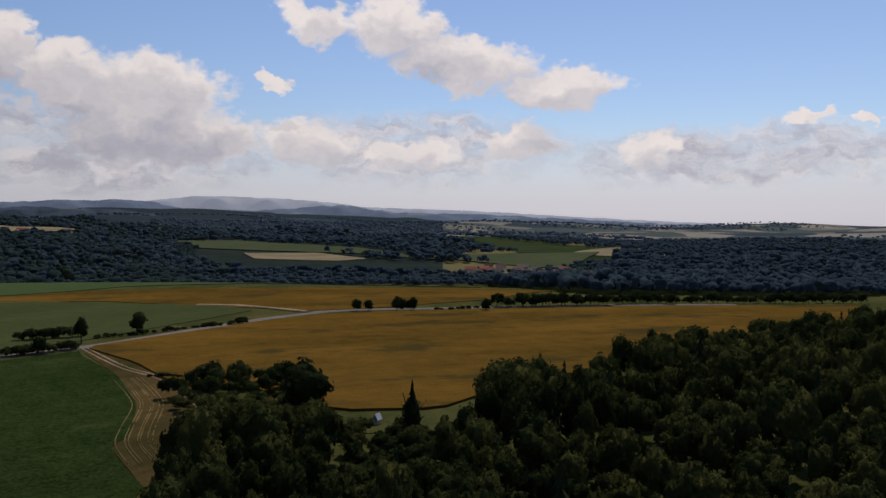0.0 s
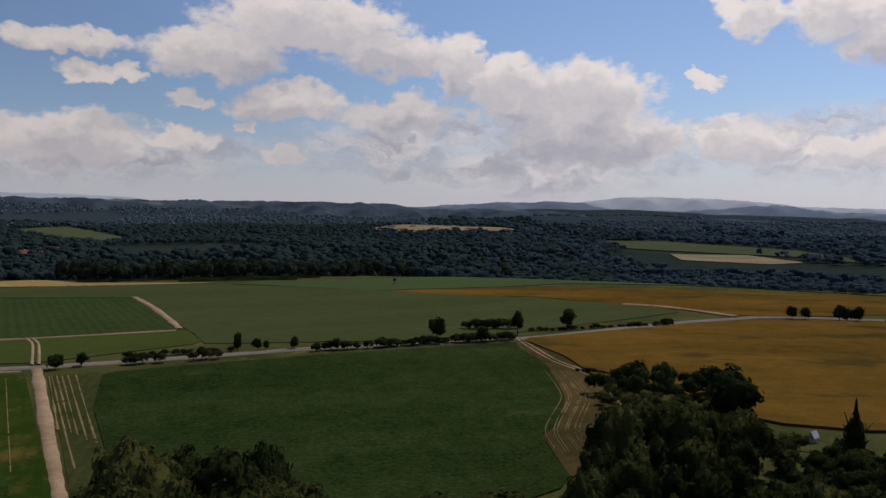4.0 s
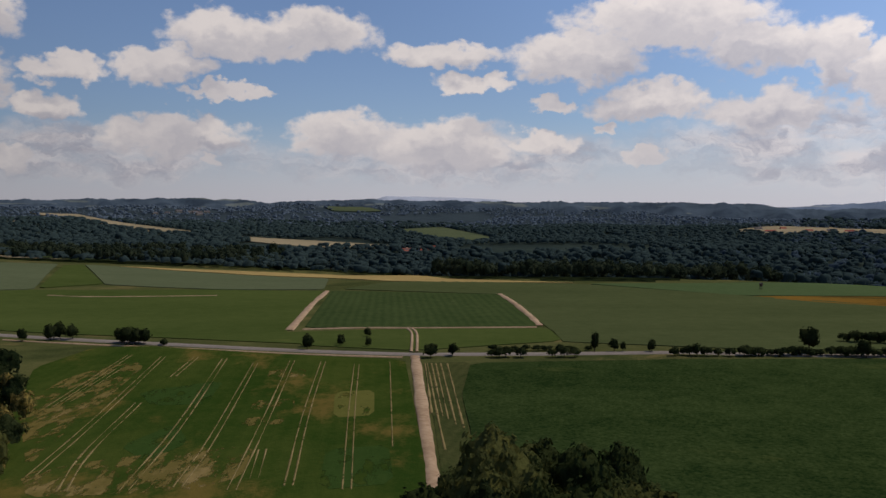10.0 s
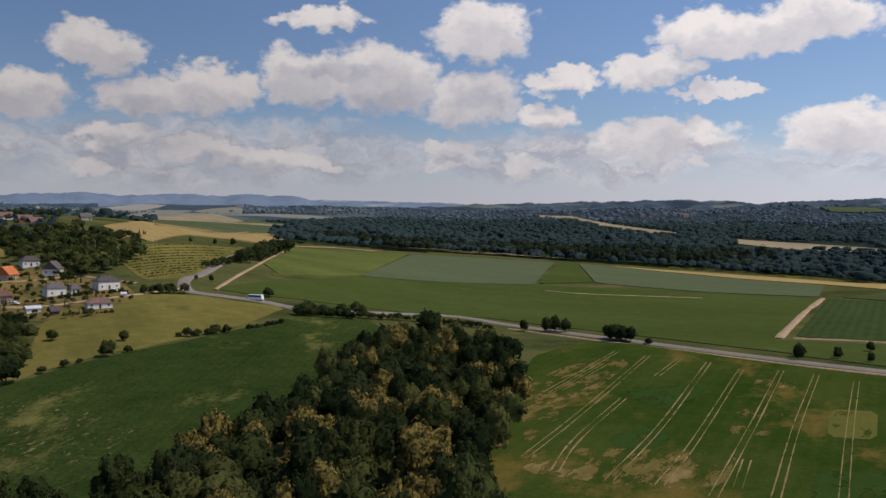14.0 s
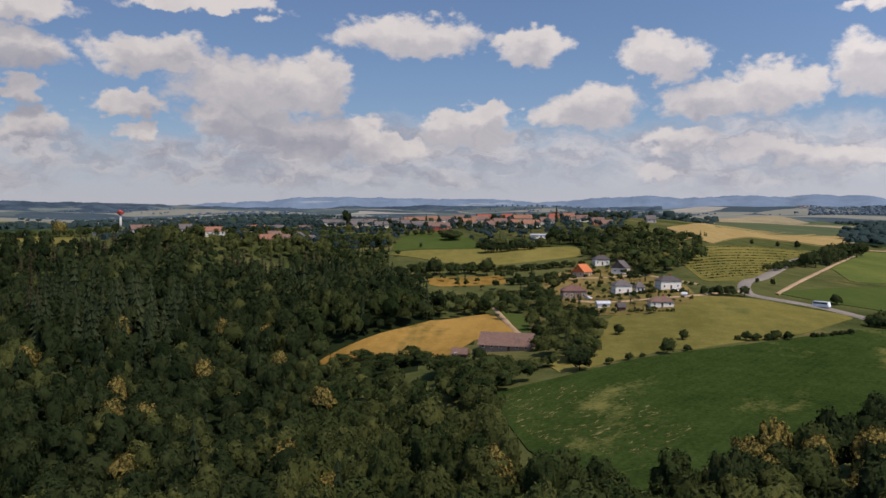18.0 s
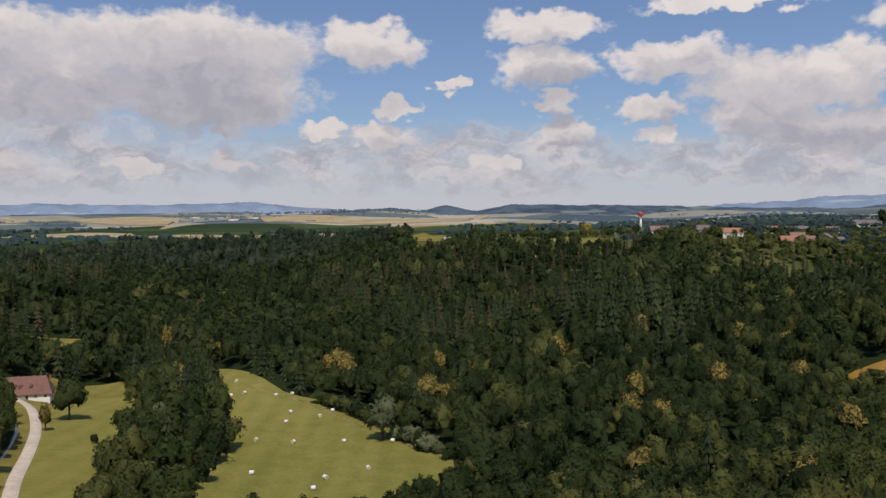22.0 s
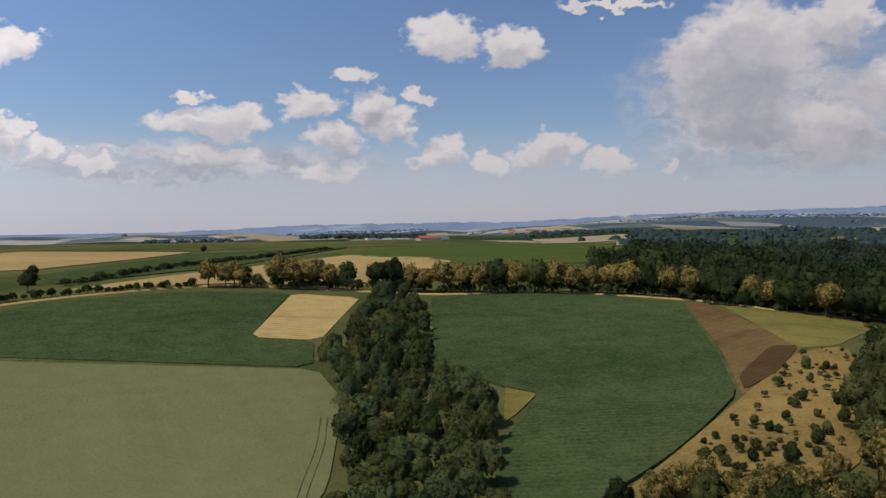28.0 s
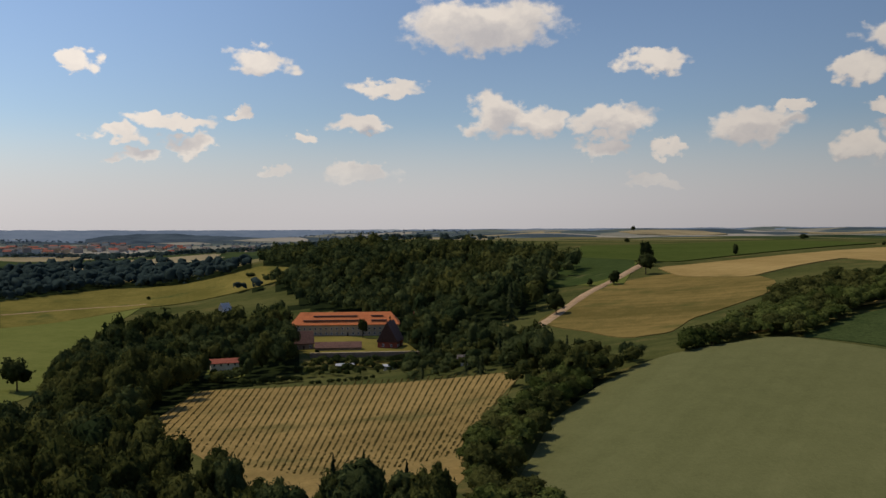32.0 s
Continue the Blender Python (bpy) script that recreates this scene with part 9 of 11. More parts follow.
# ---- single trees, rows and hedges ----
hedge("hedge", "dark continuous hedge along the country road", "dark/green", 4.4, 5.5, 3.2, (-443.5, -21.0), (-438.0, -4.5), (-439.7, 14.9), (-444.5, 37.0), (-439.9, 60.5), (-424.8, 78.6))
hedge("tree_row", "dense belt of dark and golden trees above the meadow", "dark/gold/green/dark", 13.0, 12.0, 7.0, (127.6, -372.8), (109.4, -376.4), (89.2, -385.8), (73.3, -415.6))
hedge("hedge", "leafy shrubs along the edge of the hay meadow", "green/dark/olive", 6.0, 7.5, 4.2, (-116.5, -334.3), (-120.4, -307.2), (-122.0, -278.4))
hedge("hedge", "leafy shrubs along the edge of the hay meadow", "green/dark/silver", 6.5, 8.0, 4.2, (-119.5, -266.4), (-121.9, -249.9), (-123.2, -231.2))
hedge("tree_row", "dense row of dark trees between the golden strips", "dark/green", 8.5, 8.5, 4.2, (-473.5, -291.4), (-488.7, -269.4), (-501.3, -249.6))
hedge("hedge", "bushy green hedge between the golden strips", "dark/green/olive", 5.0, 6.0, 3.6, (-504.9, -251.4), (-516.0, -227.7), (-532.4, -203.7))
hedge("hedge", "dark green hedge above the villas", "dark/green", 5.0, 6.0, 3.4, (-476.9, -221.9), (-481.8, -206.0), (-494.2, -191.4))
hedge("tree_row", "dense belt of garden trees below the village", "dark/green/olive", 8.0, 9.0, 4.6, (-579.1, -290.7), (-586.6, -275.4), (-591.3, -255.2), (-601.2, -241.7))
hedge("tree_row", "tall dark trees at the end of the village", "dark/green", 11.0, 10.0, 6.0, (-614.7, -251.1), (-615.8, -232.0), (-616.1, -213.4), (-606.7, -197.3))
hedge("tree_row", "tall dark trees at the end of the village", "dark/green/olive", 10.0, 9.0, 7.0, (-647.6, -260.4), (-653.9, -238.4), (-652.3, -212.3))
hedge("tree_row", "garden trees among the village houses", "dark/green/olive/fir", 8.0, 7.5, 11.0, (-650.4, -492.7), (-680.5, -450.3), (-679.4, -391.3), (-690.9, -344.5), (-705.6, -293.0))
hedge("tree_row", "garden trees among the village houses", "green/dark/olive", 6.0, 6.5, 8.0, (-571.1, -438.4), (-625.7, -431.3), (-629.6, -388.9), (-632.5, -344.0))
hedge("tree_row", "garden trees among the village houses", "dark/green", 7.5, 7.5, 8.0, (-443.0, -505.3), (-454.7, -472.9), (-483.2, -458.4), (-509.7, -441.0))
hedge("hedge", "bushes below the barn", "dark/green", 6.5, 8.0, 5.0, (-269.7, -148.7), (-274.2, -140.2), (-280.4, -132.1))
hedge("hedge", "bushes below the barn", "green/dark/olive", 6.0, 8.0, 5.5, (-280.7, -126.9), (-287.0, -122.3), (-295.3, -118.1))
hedge("hedge", "round bushes on the meadow edge", "dark", 7.0, 9.0, 7.0, (-293.9, -110.5), (-303.9, -106.5))
hedge("tree_row", "tall trees in the villa gardens", "dark/green", 9.0, 9.0, 6.0, (-351.3, -149.9), (-368.4, -145.2), (-381.6, -138.6), (-386.7, -130.0))
tree(-271.7, 210.2, 6.8, 7.4, "dark", "beside the road")
tree(-268.8, 219.5, 5.5, 5.5, "dark", "beside the road")
tree(-329.5, 187.3, 6.0, 6.0, "dark", "beside the road")
tree(-322.2, 199.5, 4.7, 3.8, "dark", "beside the road")
tree(-312.4, 207.5, 4.4, 3.5, "dark", "beside the road")
tree(-385.9, 129.4, 8.0, 8.0, "dark", "beside the road")
tree(-388.9, 126.5, 7.3, 7.3, "dark", "beside the road")
tree(-383.3, 132.3, 7.2, 7.2, "dark", "beside the road")
tree(-371.8, 139.3, 2.9, 4.6, "dark", "beside the road")
tree(-241.9, 274.6, 9.6, 4.3, "dark", "beside the road")
tree(-236.4, 280.7, 5.8, 5.2, "dark", "beside the road")
tree(-233.6, 283.0, 5.3, 3.2, "dark", "beside the road")
tree(-225.7, 291.9, 5.8, 4.1, "dark", "beside the road")
tree(-183.3, 340.9, 12.7, 9.5, "dark", "beside the road")
tree(-160.5, 380.0, 11.9, 6.6, "dark", "beside the road")
tree(-146.2, 410.2, 10.9, 7.6, "dark", "beside the road")
tree(-163.3, 348.7, 7.6, 6.8, "dark", "beside the road")
hedge("tree_row", "row of leafy green trees in the roadside hedge", "dark", 5.0, 6.0, 3.6, (-259.2, 227.7), (-249.1, 240.1))
hedge("tree_row", "row of leafy green trees in the roadside hedge", "dark", 5.6, 6.2, 4.1, (-242.1, 247.9), (-234.9, 259.4))
hedge("hedge", "uneven green hedge of bushes in the roadside hedge", "dark", 3.1, 5.0, 3.6, (-267.9, 242.7), (-245.0, 275.9))
hedge("tree_row", "row of leafy green trees in the roadside hedge", "dark", 5.3, 6.4, 3.5, (-215.1, 291.1), (-198.7, 310.9))
hedge("hedge", "uneven green hedge of bushes in the roadside hedge", "dark", 4.7, 6.6, 3.0, (-198.0, 312.0), (-154.2, 362.6))
hedge("tree_row", "row of leafy green trees in the roadside hedge", "dark", 6.0, 7.2, 3.4, (-191.3, 384.5), (-171.5, 397.6))
tree(-168.8, 399.3, 8.0, 6.4, "dark", "beside the road")
tree(-147.8, 413.4, 8.7, 6.9, "dark", "beside the road")
hedge("hedge", "uneven green hedge of bushes on the road verge", "dark", 2.9, 4.6, 3.4, (-159.6, 393.9), (-103.1, 454.5))
hedge("hedge", "uneven green hedge of bushes on the road verge", "dark", 3.4, 5.5, 2.4, (-121.7, 435.3), (-115.8, 440.0))
hedge("hedge", "uneven green hedge of bushes on the road verge", "dark", 3.5, 5.7, 2.6, (-110.6, 454.7), (-104.3, 459.8))
tree(-51.4, 513.4, 7.5, 7.1, "dark", "beside the wheat field")
tree(-44.6, 513.6, 8.1, 7.7, "dark", "beside the wheat field")
tree(-27.4, 513.8, 9.5, 9.0, "dark", "beside the wheat field")
tree(-18.9, 514.2, 8.8, 8.4, "dark", "beside the wheat field")
tree(-23.3, 514.0, 7.4, 7.1, "dark", "beside the wheat field")
tree(25.8, 514.4, 8.1, 7.7, "dark", "beside the wheat field")
hedge("hedge", "uneven green hedge of bushes on the field edge", "dark", 2.3, 4.5, 3.5, (-4.8, 520.5), (26.7, 533.3))
hedge("tree_row", "row of leafy green trees in the tree line behind the wheat", "dark", 8.9, 10.5, 4.0, (34.0, 536.9), (105.6, 550.5))
hedge("tree_row", "row of leafy green trees in the tree line behind the wheat", "dark", 8.6, 10.3, 5.0, (110.1, 554.7), (292.4, 602.8))
tree(-7.4, 207.4, 16.1, None, "fir", "in the clearing")
tree(-7.4, 207.4, 13.6, 5.5, "dark", "in the clearing")
tree(-37.5, 232.5, 17.3, 16.5, "dark", "on the wood edge")
tree(-50.8, 275.9, 10.7, 9.6, "dark", "on the wood edge")
tree(-74.0, 275.7, 9.8, 8.8, "dark", "on the wood edge")
tree(-67.9, 282.4, 8.8, 7.9, "dark", "on the wood edge")
hedge("hedge", "uneven green hedge of bushes in a low hedge", "dark", 2.3, 3.5, 2.0, (-102.2, 298.0), (-86.1, 293.6))
tree(-479.5, -37.5, 5.7, 7.4, "dark", "beside the road")
hedge("tree_row", "row of leafy green trees in the roadside hedge", "dark/green", 7.1, 7.1, 3.6, (-431.5, -21.3), (-451.7, 17.6))
tree(-419.9, 92.6, 6.2, 5.3, "dark", "beside the road")
tree(-417.7, 104.0, 8.5, 7.2, "dark", "beside the road")
tree(-417.3, 108.0, 8.5, 7.2, "dark", "beside the road")
tree(-414.0, 112.4, 7.6, 6.5, "dark", "beside the road")
tree(-380.9, 125.3, 8.4, 7.2, "dark", "beside the road")
tree(-379.6, 129.3, 8.4, 7.2, "dark", "beside the road")
tree(-378.8, 133.0, 7.4, 6.3, "dark", "beside the road")
tree(-369.4, 138.5, 2.6, 2.2, "dark", "beside the road")
tree(-320.9, 182.2, 6.3, 5.4, "dark", "beside the road")
tree(-327.1, 203.1, 5.1, 4.3, "dark", "beside the road")
tree(-338.7, 224.8, 4.8, 4.1, "dark", "beside the road")
tree(-521.3, -73.8, 4.2, 3.5, "dark", "beside the road")
tree(-523.0, -82.8, 3.5, 3.0, "dark", "beside the road")
tree(-321.1, -82.5, 6.5, 7.2, "green", "on the dry meadow")
tree(-348.8, -82.8, 4.7, 4.7, "green", "on the dry meadow")
tree(-286.6, -104.4, 8.4, 10.9, "dark", "on the dry meadow")
tree(-354.3, -111.6, 5.4, 5.9, "green", "on the dry meadow")
tree(-480.3, -273.1, 13.8, 12.4, "dark", "on the dry meadow")
tree(-495.0, -243.1, 12.3, 12.3, "green", "on the dry meadow")
tree(-860.7, -46.5, 13.6, 13.6, "green", "on the dry meadow")
tree(-829.3, -97.3, 7.7, 6.1, "green", "on the dry meadow")
tree(-747.0, -122.6, 5.0, 4.0, "green", "on the dry meadow")
tree(-785.6, -107.9, 5.7, 4.6, "green", "on the dry meadow")
tree(-306.7, -92.9, 2.9, 4.1, "green", "on the dry meadow")
tree(-299.4, -97.8, 2.9, 4.1, "green", "on the dry meadow")
tree(-312.0, -89.4, 2.1, 2.8, "green", "on the dry meadow")
tree(-328.6, -76.8, 2.7, 4.3, "green", "on the dry meadow")
tree(-557.1, -328.9, 5.1, 3.1, "green", "on the dry meadow")
tree(-397.9, -197.0, 9.9, 9.9, "green", "on the dry meadow")
hedge("hedge", "uneven green hedge of bushes in the meadow hedge", "dark/green", 4.4, 4.8, 3.3, (-356.6, -65.0), (-374.6, -46.3))
hedge("hedge", "uneven green hedge of bushes in the meadow hedge", "dark/green", 3.0, 3.3, 2.8, (-383.9, -39.8), (-405.2, -24.8))
hedge("tree_row", "row of leafy green trees in the roadside hedge", "dark", 6.5, 7.2, 3.1, (-430.1, -19.4), (-432.4, 9.3))
hedge("tree_row", "row of leafy green trees beside the farm track", "dark/green", 6.1, 7.4, 6.3, (-579.3, -85.3), (-676.3, -70.4))
hedge("tree_row", "row of leafy green trees beside the farm track", "dark", 15.9, 15.9, 13.6, (-642.8, -69.0), (-827.4, -51.1))
hedge("tree_row", "row of leafy green trees below the orchard", "dark", 6.1, 6.1, 2.9, (-462.9, -99.6), (-469.4, -81.7))
hedge("hedge", "uneven green hedge of bushes in the hedge below the village", "dark/green", 5.2, 6.3, 5.1, (-492.1, -301.3), (-536.1, -195.1))
hedge("tree_row", "row of leafy green trees below the village", "dark", 8.8, 8.8, 4.5, (-556.2, -277.3), (-588.1, -248.6))
hedge("tree_row", "row of leafy green trees in the villa gardens", "green/dark", 5.7, 5.7, 3.6, (-485.0, -219.7), (-496.3, -186.1))
hedge("hedge", "uneven green hedge of bushes round the villas", "green/dark", 3.4, 4.1, 3.5, (-468.8, -187.9), (-502.7, -190.3), (-519.2, -173.9))
hedge("hedge", "uneven green hedge of bushes round the villas", "green/dark", 2.8, 3.4, 2.7, (-443.3, -148.5), (-457.7, -127.2), (-465.2, -109.7))
hedge("hedge", "uneven green hedge of bushes round the villas", "green", 2.1, 2.5, 2.1, (-406.4, -124.5), (-410.4, -102.5))
hedge("hedge", "uneven green hedge of bushes round the villas", "dark/green", 4.7, 4.7, 4.0, (-498.2, -152.6), (-542.9, -143.2))
hedge("hedge", "uneven green hedge of bushes in the villa gardens", "green", 3.3, 3.9, 3.4, (-417.0, -161.0), (-402.5, -134.9))
hedge("hedge", "uneven green hedge of bushes among the village houses", "dark/green", 4.4, 4.4, 3.2, (-541.4, -409.0), (-573.8, -360.3))
hedge("hedge", "uneven green hedge of bushes among the village houses", "dark/green/olive", 4.7, 4.2, 3.6, (-668.8, -505.0), (-689.0, -291.2))
hedge("tree_row", "row of leafy green trees behind the village houses", "dark/green/fir", 7.4, 6.7, 5.7, (-702.8, -512.8), (-831.9, -254.7))
tree(-708.9, -504.4, 16.0, 11.2, "dark", "among the village houses")
tree(-759.8, -300.3, 15.0, None, "fir", "among the village houses")
tree(-605.9, -330.1, 9.1, 21.8, "dark", "on the village green")
hedge("hedge", "uneven green hedge of bushes at the end of the village wood", "fir", 4.8, 4.8, 2.6, (-724.4, -160.9), (-725.9, -153.7))
hedge("hedge", "uneven green hedge of bushes at the village edge", "dark/green", 4.5, 4.5, 3.9, (-539.7, -648.9), (-559.1, -417.8))
hedge("tree_row", "row of leafy green trees on the ridge by the sheds", "dark/green/olive", 10.1, 9.1, 5.4, (-418.2, -751.5), (-557.9, -654.5))
tree(-425.3, -747.5, 17.0, None, "fir", "on the ridge")
tree(-516.2, -687.8, 17.0, 15.3, "gold", "on the ridge")
tree(-473.2, -718.1, 14.7, 10.3, "gold", "on the ridge")
tree(-22.3, -334.8, 15.9, 13.5, "dark", "on the lodge lawn")
tree(-13.5, -313.7, 10.3, 4.3, "gold", "on the lodge lawn")
tree(-26.8, -292.8, 3.5, 3.1, "dark", "on the lodge lawn")
tree(-114.1, -263.9, 15.9, 12.7, "silver", "at the meadow edge")
tree(-47.4, -297.2, 14.2, 10.0, "silver", "in the strip of trees")
tree(-124.5, -264.1, 11.5, 11.5, "dark", "at the meadow edge")
tree(-70.4, -513.2, 13.6, 6.8, "gold", "in the valley forest")
tree(-87.4, -513.6, 21.2, 8.5, "gold", "in the valley forest")
tree(-98.3, -490.7, 15.1, 12.1, "gold", "in the valley forest")
tree(-105.7, -464.1, 12.5, 6.3, "gold", "in the valley forest")
tree(-134.5, -369.8, 15.0, 9.0, "gold", "in the valley forest")
tree(-138.2, -361.5, 15.3, 13.7, "gold", "in the valley forest")
tree(-163.1, -391.4, 11.1, 5.6, "gold", "in the valley forest")
tree(13.7, -526.8, 19.0, 7.6, "gold", "in the valley forest")
tree(9.3, -542.4, 17.1, 6.0, "gold", "in the valley forest")
tree(32.2, -507.0, 12.0, 10.8, "gold", "in the valley forest")
tree(12.5, -279.7, 10.1, 7.1, "gold", "in the valley forest")
hedge("tree_row", "row of leafy green trees between the meadows", "green/dark/olive", 10.8, 9.1, 7.8, (-48.5, -371.8), (-91.6, -465.1), (-77.6, -346.4), (-64.0, -277.7), (-45.6, -232.6), (-26.5, -227.0), (-38.8, -298.0))
tree(341.7, -275.6, 12.7, 11.4, "gold", "in the chestnut row")
tree(337.2, -277.9, 11.9, 10.7, "dark", "in the chestnut row")
tree(320.6, -285.1, 17.7, 16.0, "gold", "in the chestnut row")
tree(314.0, -290.1, 15.3, 13.8, "gold", "in the chestnut row")
tree(307.4, -294.9, 17.7, 16.0, "gold", "in the chestnut row")
tree(300.5, -299.8, 15.2, 13.7, "gold", "in the chestnut row")
tree(292.8, -305.2, 12.2, 11.0, "dark", "in the chestnut row")
tree(280.5, -313.9, 16.7, 15.0, "dark", "in the chestnut row")
tree(274.2, -318.2, 17.7, 15.9, "dark", "in the chestnut row")
tree(267.7, -322.4, 14.3, 12.8, "gold", "in the chestnut row")
tree(261.1, -326.4, 13.8, 12.4, "gold", "in the chestnut row")
tree(253.6, -331.6, 15.7, 14.1, "gold", "in the chestnut row")
tree(246.7, -336.8, 16.9, 15.2, "gold", "in the chestnut row")
tree(239.3, -341.5, 16.9, 15.2, "gold", "in the chestnut row")
tree(232.1, -346.4, 17.5, 15.7, "dark", "in the chestnut row")
tree(225.0, -351.7, 16.4, 14.8, "gold", "in the chestnut row")
tree(217.4, -356.4, 17.3, 15.6, "olive", "in the chestnut row")
tree(210.2, -361.9, 17.5, 15.7, "gold", "in the chestnut row")
tree(202.6, -366.7, 14.8, 13.3, "gold", "in the chestnut row")
tree(195.4, -372.4, 14.5, 13.0, "gold", "in the chestnut row")
tree(187.0, -376.1, 17.4, 15.7, "gold", "in the chestnut row")
tree(178.2, -378.7, 17.4, 15.7, "gold", "in the chestnut row")
tree(169.5, -381.5, 14.1, 12.7, "dark", "in the chestnut row")
tree(160.6, -383.7, 15.3, 13.8, "gold", "in the chestnut row")
tree(151.5, -385.3, 17.5, 15.8, "gold", "in the chestnut row")
tree(142.4, -386.6, 13.9, 12.5, "dark", "in the chestnut row")
tree(131.8, -383.0, 16.9, 15.2, "dark", "in the chestnut row")
tree(120.8, -377.1, 14.2, 12.8, "gold", "in the chestnut row")
tree(110.7, -372.9, 13.1, 11.8, "gold", "in the chestnut row")
tree(103.9, -371.2, 15.0, 13.5, "green", "in the chestnut row")
tree(96.4, -371.7, 14.9, 13.4, "dark", "in the chestnut row")
tree(89.2, -373.5, 14.6, 13.1, "gold", "in the chestnut row")
tree(82.6, -377.6, 13.7, 12.4, "dark", "in the chestnut row")
tree(76.6, -384.4, 16.1, 14.5, "dark", "in the chestnut row")
tree(71.7, -398.6, 14.3, 12.9, "green", "in the chestnut row")
tree(218.7, -424.4, 19.7, 17.7, "dark", "in the chestnut row")
tree(211.2, -427.7, 16.3, 14.6, "dark", "in the chestnut row")
tree(203.9, -431.2, 19.8, 17.8, "dark", "in the chestnut row")
tree(196.7, -435.1, 16.6, 15.0, "green", "in the chestnut row")
tree(189.4, -438.9, 20.9, 18.8, "dark", "in the chestnut row")
tree(182.1, -442.5, 16.9, 15.2, "dark", "in the chestnut row")
tree(174.7, -446.0, 19.8, 17.8, "dark", "in the chestnut row")
tree(167.4, -449.9, 20.5, 18.5, "dark", "in the chestnut row")
tree(158.9, -450.3, 20.4, 18.4, "green", "in the chestnut row")
tree(147.9, -443.0, 17.9, 16.1, "green", "in the chestnut row")
tree(137.4, -435.9, 16.3, 14.7, "dark", "in the chestnut row")
tree(127.4, -429.5, 16.8, 15.1, "green", "in the chestnut row")
tree(118.6, -425.8, 14.8, 13.3, "dark", "in the chestnut row")
tree(111.1, -426.3, 15.8, 14.2, "green", "in the chestnut row")
tree(104.1, -428.5, 16.0, 14.4, "dark", "in the chestnut row")
tree(97.8, -433.6, 16.4, 14.7, "green", "in the chestnut row")
tree(92.1, -442.0, 15.6, 14.1, "dark", "in the chestnut row")
tree(87.1, -455.2, 15.7, 14.1, "green", "in the chestnut row")
hedge("hedge", "uneven green hedge of bushes along the field track", "dark/green", 4.9, 4.9, 3.8, (372.2, -153.3), (372.1, -190.4), (352.4, -259.3))
tree(345.9, -263.0, 14.3, 11.4, "gold", "on the field edge")
tree(340.5, -269.1, 12.0, 10.8, "gold", "on the field edge")
tree(335.9, -274.0, 10.8, 9.7, "gold", "on the field edge")
tree(327.0, -290.7, 14.4, 11.5, "gold", "on the field edge")
tree(323.2, -297.9, 15.0, 13.5, "gold", "on the field edge")
tree(316.8, -306.1, 13.3, 12.0, "gold", "on the field edge")
tree(308.6, -321.3, 12.3, 11.1, "dark", "on the field edge")
tree(391.7, -197.2, 10.9, 10.9, "dark", "on the field edge")
tree(454.7, -232.0, 6.0, 6.6, "dark", "on the field edge")
tree(588.6, -96.9, 16.5, 14.8, "dark", "on the field edge")
tree(638.2, -109.2, 8.5, 8.5, "dark", "on the field edge")
tree(550.0, -70.6, 9.5, 8.5, "dark", "on the field edge")
tree(554.2, -56.0, 5.1, 4.6, "dark", "on the field edge")
tree(469.1, -29.2, 13.0, 11.7, "dark", "on the field edge")
tree(708.4, -188.1, 8.7, 5.2, "dark", "on the field edge")
tree(717.7, -308.1, 5.1, 3.6, "dark", "on the field edge")
tree(972.0, -331.7, 6.7, 10.8, "dark", "on the field edge")
tree(571.3, -429.9, 6.6, 5.9, "dark", "on the field edge")
tree(978.0, -140.1, 6.5, 7.8, "dark", "on the field edge")
hedge("hedge", "uneven green hedge of bushes in the hedge across the slope", "dark", 4.3, 6.5, 5.5, (397.4, -218.4), (436.9, -317.3), (518.4, -518.2))
hedge("tree_row", "row of leafy green trees in the hedge", "dark/green", 6.1, 6.7, 5.7, (423.5, -138.2), (437.0, -161.8), (449.2, -204.4))
tree(667.5, -110.1, 18.7, 14.0, "dark", "in the open field")
tree(548.5, -70.4, 8.7, 6.1, "dark", "in the open field")
tree(486.0, -30.6, 9.6, 8.6, "dark", "in the open field")
tree(364.2, 214.2, 16.1, 15.3, "dark", "in the open field")
tree(697.0, -184.5, 6.6, 4.6, "dark", "in the open field")
tree(810.7, 342.2, 5.2, 4.2, "dark", "in the open field")
tree(496.9, 81.4, 13.2, 6.6, "dark", "in the open field")
tree(814.6, 221.0, 10.0, 6.0, "dark", "in the open field")
tree(794.2, 204.1, 8.6, 4.3, "dark", "in the open field")
tree(883.7, 263.1, 6.1, 12.1, "dark", "in the open field")
tree(348.3, -11.3, 5.5, 3.8, "rust", "in the open field")
tree(3317.8, -498.0, 22.0, 22.0, "dark", "in the open field")
hedge("tree_row", "row of leafy green trees in the abbey orchard", "green/olive/dark", 6.5, 5.2, 3.9, (398.6, 33.9), (356.8, -12.0))
hedge("hedge", "uneven green hedge of bushes above the vineyard", "dark/green", 4.2, 5.0, 2.6, (371.2, 114.5), (379.2, 91.0))
hedge("hedge", "uneven green hedge of bushes above the vineyard", "dark/green", 2.4, 3.4, 2.5, (371.3, 85.4), (371.7, 56.6))
hedge("hedge", "uneven green hedge of bushes below the garden wall", "dark", 4.1, 4.5, 3.9, (438.1, 96.1), (395.6, 39.0))
tree(164.2, 33.0, 15.0, None, "fir", "at the foot of the vineyard")
tree(162.8, 26.7, 15.6, None, "fir", "at the foot of the vineyard")
tree(161.0, 18.2, 13.6, None, "fir", "at the foot of the vineyard")
tree(71.1, -274.4, 4.1, 3.7, "olive", "on the rough grass slope", "bush")
